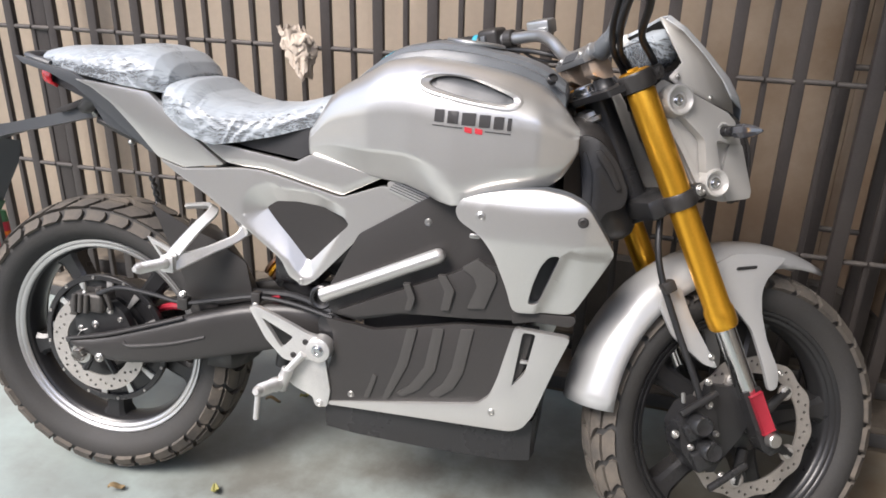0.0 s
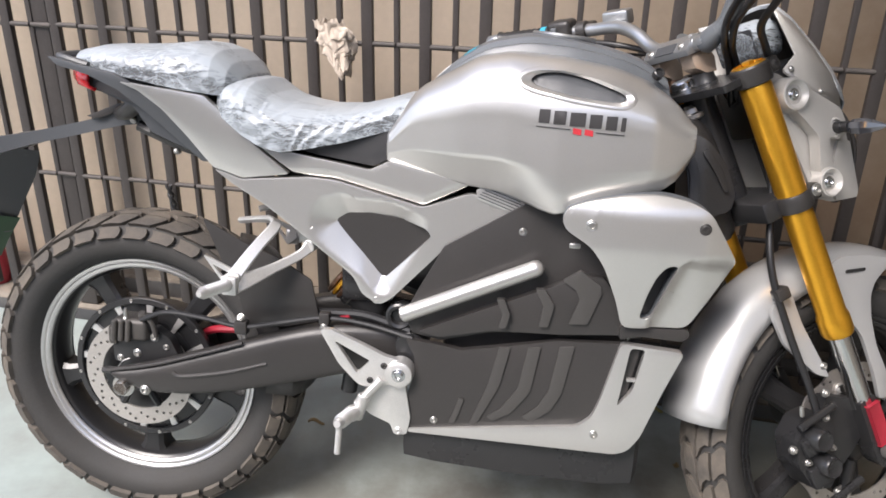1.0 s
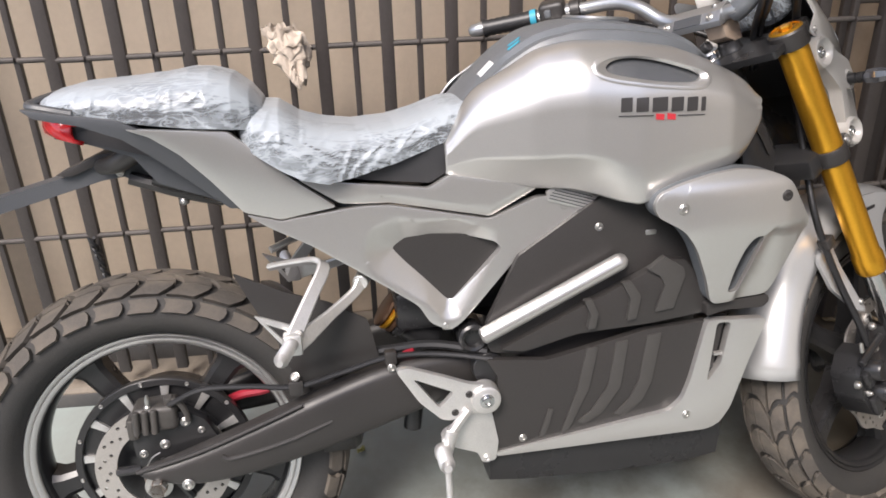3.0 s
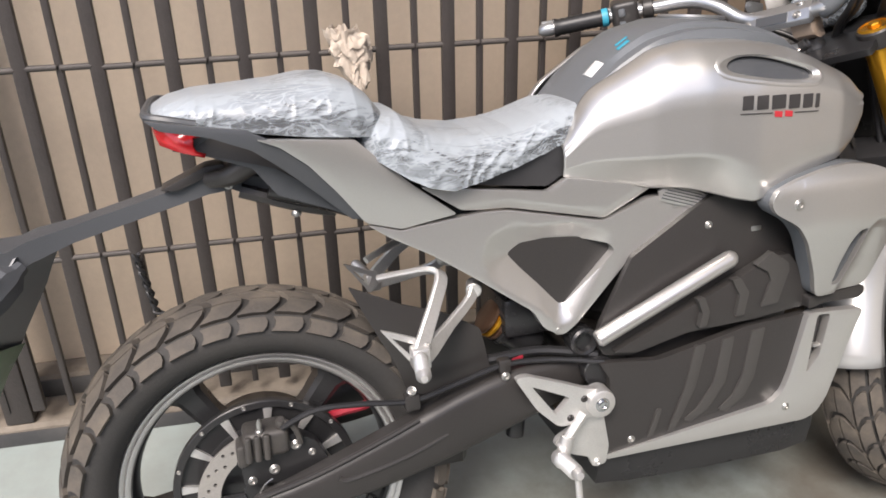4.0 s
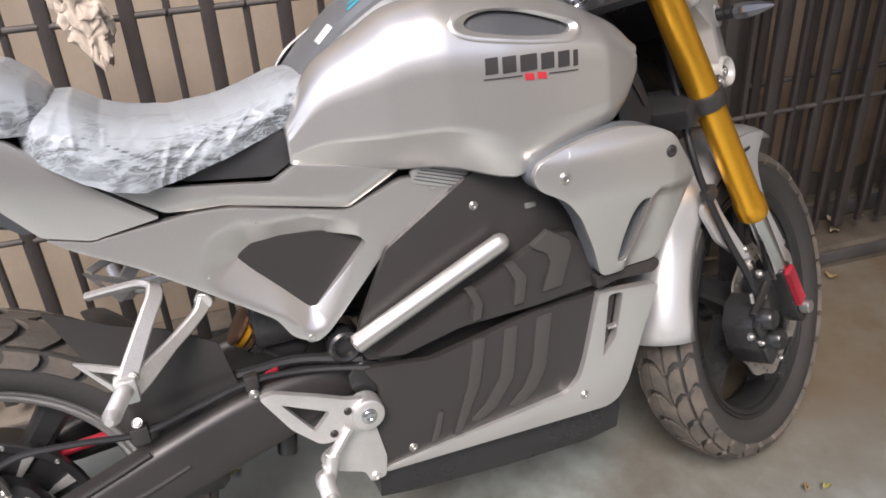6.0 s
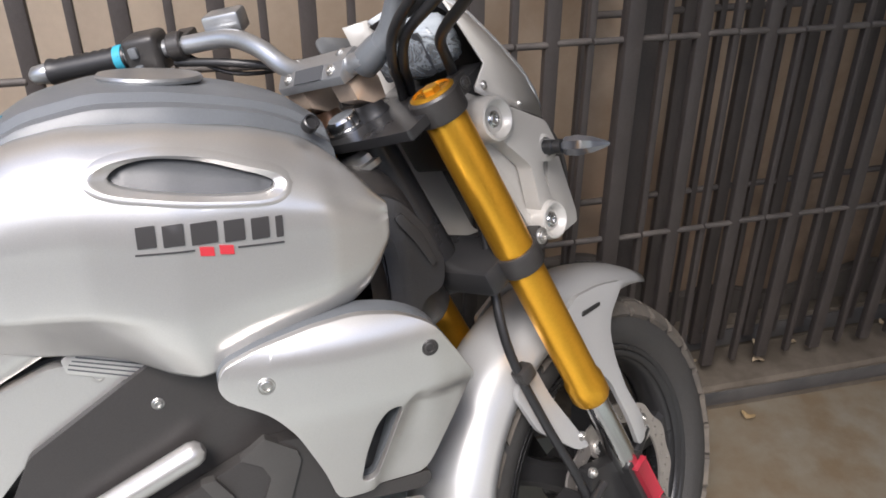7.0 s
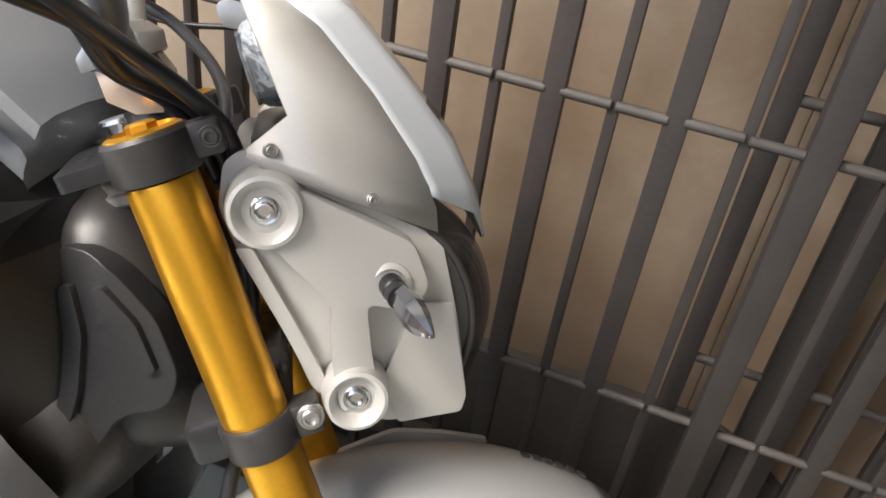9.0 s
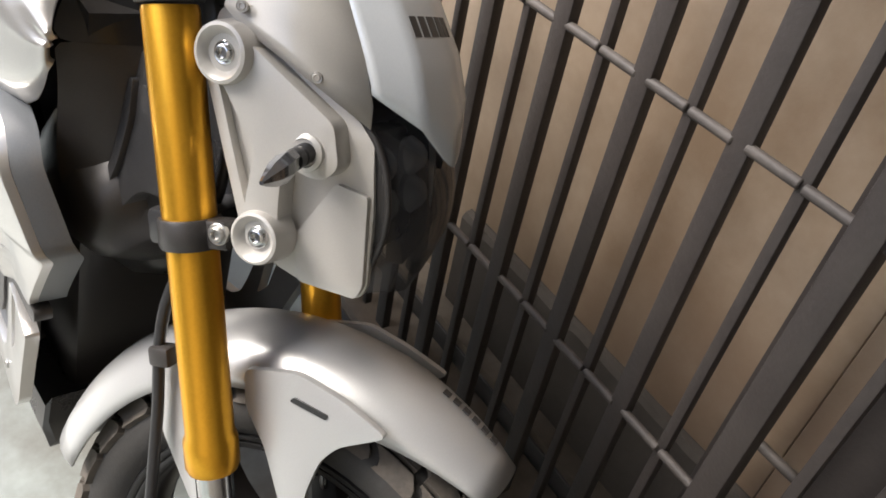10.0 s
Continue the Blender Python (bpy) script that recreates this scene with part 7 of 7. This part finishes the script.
part("caliper_yoke", panel([(-0.045, -0.655), (0.010, -0.690), (0.030, -0.735), (-0.020, -0.770), (-0.085, -0.800), (-0.080, -0.700)], lambda x, z: -0.108, 0.025, bevel=0.006), FRAMEBLK, fc, "", 40, STEER @ Matrix.Translation((0.004, 0, 0.042)))
for x0, x1, z0, z1 in ((-0.135, -0.085, -0.725, -0.690), (-0.140, -0.090, -0.785, -0.745)):
    part("caliper_piston", box(x0, x1, -0.134, -0.118, z0, z1, 0.006), FRAMEBLK, fc, "", 40, STEER @ Matrix.Translation((0.004, 0, 0.042)))
part("caliper_pin", rod((-0.130, -0.128, -0.668), (-0.050, -0.128, -0.664), 0.007, n=12), FRAMEBLK, fc, "", 40, STEER @ Matrix.Translation((0.004, 0, 0.042)))
part("caliper_pin", rod((-0.130, -0.128, -0.822), (-0.045, -0.128, -0.815), 0.007, n=12), FRAMEBLK, fc, "", 40, STEER @ Matrix.Translation((0.004, 0, 0.042)))
part("bleed_nipple", rod((-0.118, -0.130, -0.650), (-0.112, -0.130, -0.632), 0.004, n=8), STEEL, fc, "", 40, STEER @ Matrix.Translation((0.004, 0, 0.042)))
for zz in (-0.700, -0.752):
    part("caliper_pot", spun((-0.105, -0.150, zz), (-0.105, -0.118, zz), [(0.012, 0.002), (0.016, 0.0), (0.019, 0.004), (0.020, 0.03)], 20), FRAMEBLK, fc, "", 40, STEER @ Matrix.Translation((0.004, 0, 0.042)))
for x, z in ((-0.132, -0.735), (-0.078, -0.735), (-0.128, -0.785)):
    part("caliper_bolt", bolt((x, -0.124, z), (0, -1, 0), 0.005, 0.008), STEEL, fc, "", 40, STEER @ Matrix.Translation((0.004, 0, 0.042)))
for x, z in ((-0.070, -0.680), (-0.095, -0.815), (-0.055, -0.640), (-0.150, -0.700)):
    part("caliper_bolt", bolt((x, -0.123, z), (0, -1, 0), 0.006, 0.006), STEEL, fc, "", 40, STEER @ Matrix.Translation((0.004, 0, 0.042)))
part("front_brake_hose", tube([(0.004, -0.296, 0.1), (0.022, -0.225, 0.058), (0.034, -0.151, 0.022), (0.054, -0.120, -0.014), (0.068, -0.098, -0.050), (0.060, -0.074, -0.10), (0.02, -0.070, -0.24), (-0.045, -0.088, -0.36), (-0.062, -0.098, -0.48), (-0.070, -0.112, -0.57), (-0.076, -0.118, -0.625)], 0.0065, 8), HOSE, bike, "black front brake hose", 60, STEER)
part("hose_guide", box(-0.062, -0.036, -0.104, -0.082, -0.424, -0.402, 0.004), SATIN, bike, "", 40, STEER)
for pts in ([(-0.045, 0.26, 0.10), (-0.01, 0.20, 0.07), (0.03, 0.15, 0.03), (0.06, 0.06, -0.03), (0.04, -0.02, -0.10)], [(-0.018, -0.277, 0.092), (-0.006, -0.203, 0.068), (0.012, -0.128, 0.040), (0.018, -0.092, 0.006), (0.046, -0.048, -0.034), (0.05, -0.01, -0.10)], [(-0.016, -0.278, 0.124), (-0.008, -0.201, 0.088), (0.004, -0.122, 0.050), (0.008, -0.088, 0.012), (0.034, -0.046, -0.030), (0.04, -0.01, -0.10)]):
    part("wiring_hose", tube(pts, 0.006, 8), HOSE, bike, "black wiring sleeve", 60, STEER)

# ---------------------------------------------------------------- loose things
def rag(name, at, h, w, seedv, material, label):
    rows_ = []
    for i in range(40):
        t = i / 39
        ww = w * (0.35 + 0.65 * math.sin(math.pi * min(1.0, 0.25 + 0.75 * t)) ** 0.7) * (1.0 - 0.55 * max(0, t - 0.6) / 0.4)
        row = []
        for j in range(57):
            a = 2 * math.pi * j / 56
            q = Vector((math.cos(a) * 1.6 + seedv, math.sin(a) * 1.6, t * 3.4))
            q2 = q + 0.5 * noise.noise_vector(q * 1.7)
            k = 0.95 + 0.6 * noise.noise(q * 1.3) + 0.55 * abs(noise.noise(q2 * 2.2)) + 0.14 * abs(noise.noise(q2 * 5.0))
            row.append((at[0] + ww * 0.5 * math.cos(a) * k + 0.03 * t, at[1] + 0.022 * math.sin(a) * k, at[2] - h * t + 0.018 * noise.noise(q * 2.0)))
        rows_.append(row)
    ob = link_mesh(name, loft(rows_), material, None, "", 50)
    subdiv(ob, 1)
    return tagged(ob, label, "cloth")


rg = on_gate(-0.775, -0.03)
rag("rag", (rg.x, rg.y, 0.925), 0.122, 0.068, 2.0, CLOTH, "crumpled tan rag tied to the gate rail")
st = on_gate(-1.245, -0.015)
cord_bm = merge(*[tube([(st.x + 0.02 * k / 24 + 0.0055 * math.cos(k * 0.8 + ph_), st.y - 0.012 + 0.0055 * math.sin(k * 0.8 + ph_), 0.485 - 0.145 * k / 24) for k in range(25)] + [(st.x + 0.035, st.y - 0.014, 0.336)], 0.0042, 6, 2) for ph_ in (0.0, math.pi)])
tagged(link_mesh("twisted_cord", cord_bm, HOSE, None, "", 60), "dark twisted cord hanging from the gate rail", "cord")
pk = on_gate(-1.965, 0.06, 0.0765)
rows_ = []
for k, (wd, dp) in enumerate(((0.070, 0.030), (0.078, 0.036), (0.080, 0.036), (0.076, 0.030), (0.072, 0.020), (0.070, 0.008))):
    rows_.append([(pk.x + wd * math.copysign(abs(math.cos(a)) ** 0.5, math.cos(a)) * (1 + 0.04 * math.sin(3 * k + 2 * a)), pk.y + dp * math.sin(a), pk.z + 0.038 * k) for a in [2 * math.pi * q / 20 for q in range(20)]])
packet = link_mesh("packet", loft(rows_[:5], True, True), REDTAG, None, "", 50)
tagged(packet, "red and green plastic packet standing behind the gate", "packet")
part("packet_top", loft(rows_[4:], True, True), PLATEGRN, packet, "green packet top", 50)
part("printed_band", loft([[(x + (x - pk.x) * 0.03, y + (y - pk.y) * 0.06, z + d) for x, y, z in rows_[3]] for d in (-0.004, 0.010)], True), ORANGE, packet, "yellow printed band", 50)



def leaf(at, L, W, turn, material, label):
    rows_ = []
    for i in range(7):
        t = i / 6
        hw = W * math.sin(math.pi * (0.06 + 0.88 * t)) ** 0.8
        lift = 0.006 * math.sin(t * 5 + turn) + 0.009
        rows_.append([(L * (t - 0.5), s * hw, lift + 0.006 * abs(s)) for s in (-1, -0.5, 0, 0.5, 1)])
    bm = loft(rows_)
    bm.transform(Matrix.Translation(at) @ Matrix.Rotation(turn, 4, "Z"))
    ob = link_mesh("fallen_leaf", bm, material)
    shell(ob, 0.0015)
    return tagged(ob, label, "leaf", "fallen leaves on the floor")


for at, L, W, tr, m in (((-0.991, 1.247, 0), 0.045, 0.012, 0.5, LEAF), ((-0.773, 1.290, 0), 0.035, 0.012, 2.0, LEAFG), ((-0.775, 1.626, 0), 0.05, 0.008, 0.1, LEAF), ((-0.70, 1.66, 0), 0.04, 0.010, 1.1, LEAFG), ((0.316, 1.167, 0), 0.035, 0.009, 0.8, LEAF), ((0.353, 1.153, 0), 0.035, 0.009, 0.3, LEAFG), ((0.056, 1.792, 0), 0.04, 0.012, 0.2, LEAFG), ((0.08, 1.60, 0), 0.03, 0.010, 1.2, LEAF), ((0.9, 1.70, 0), 0.04, 0.012, 2.2, LEAF)):
    leaf(Vector((at[0], at[1], floor_z(at[1]))), 0.8 * L, 0.8 * W, tr, m, "dry curled leaf on the concrete floor" if m is LEAF else "yellow-green leaf on the concrete floor")
random.seed(9)
for k in range(9):
    s = random.uniform(0.55, 1.5)
    p = on_gate(s, random.uniform(-0.03, 0.08), 0.076)
    leaf(p, random.uniform(0.03, 0.055), random.uniform(0.006, 0.012), random.uniform(0, 3), LEAFDRY, "pale dry curled leaf on the kerb")
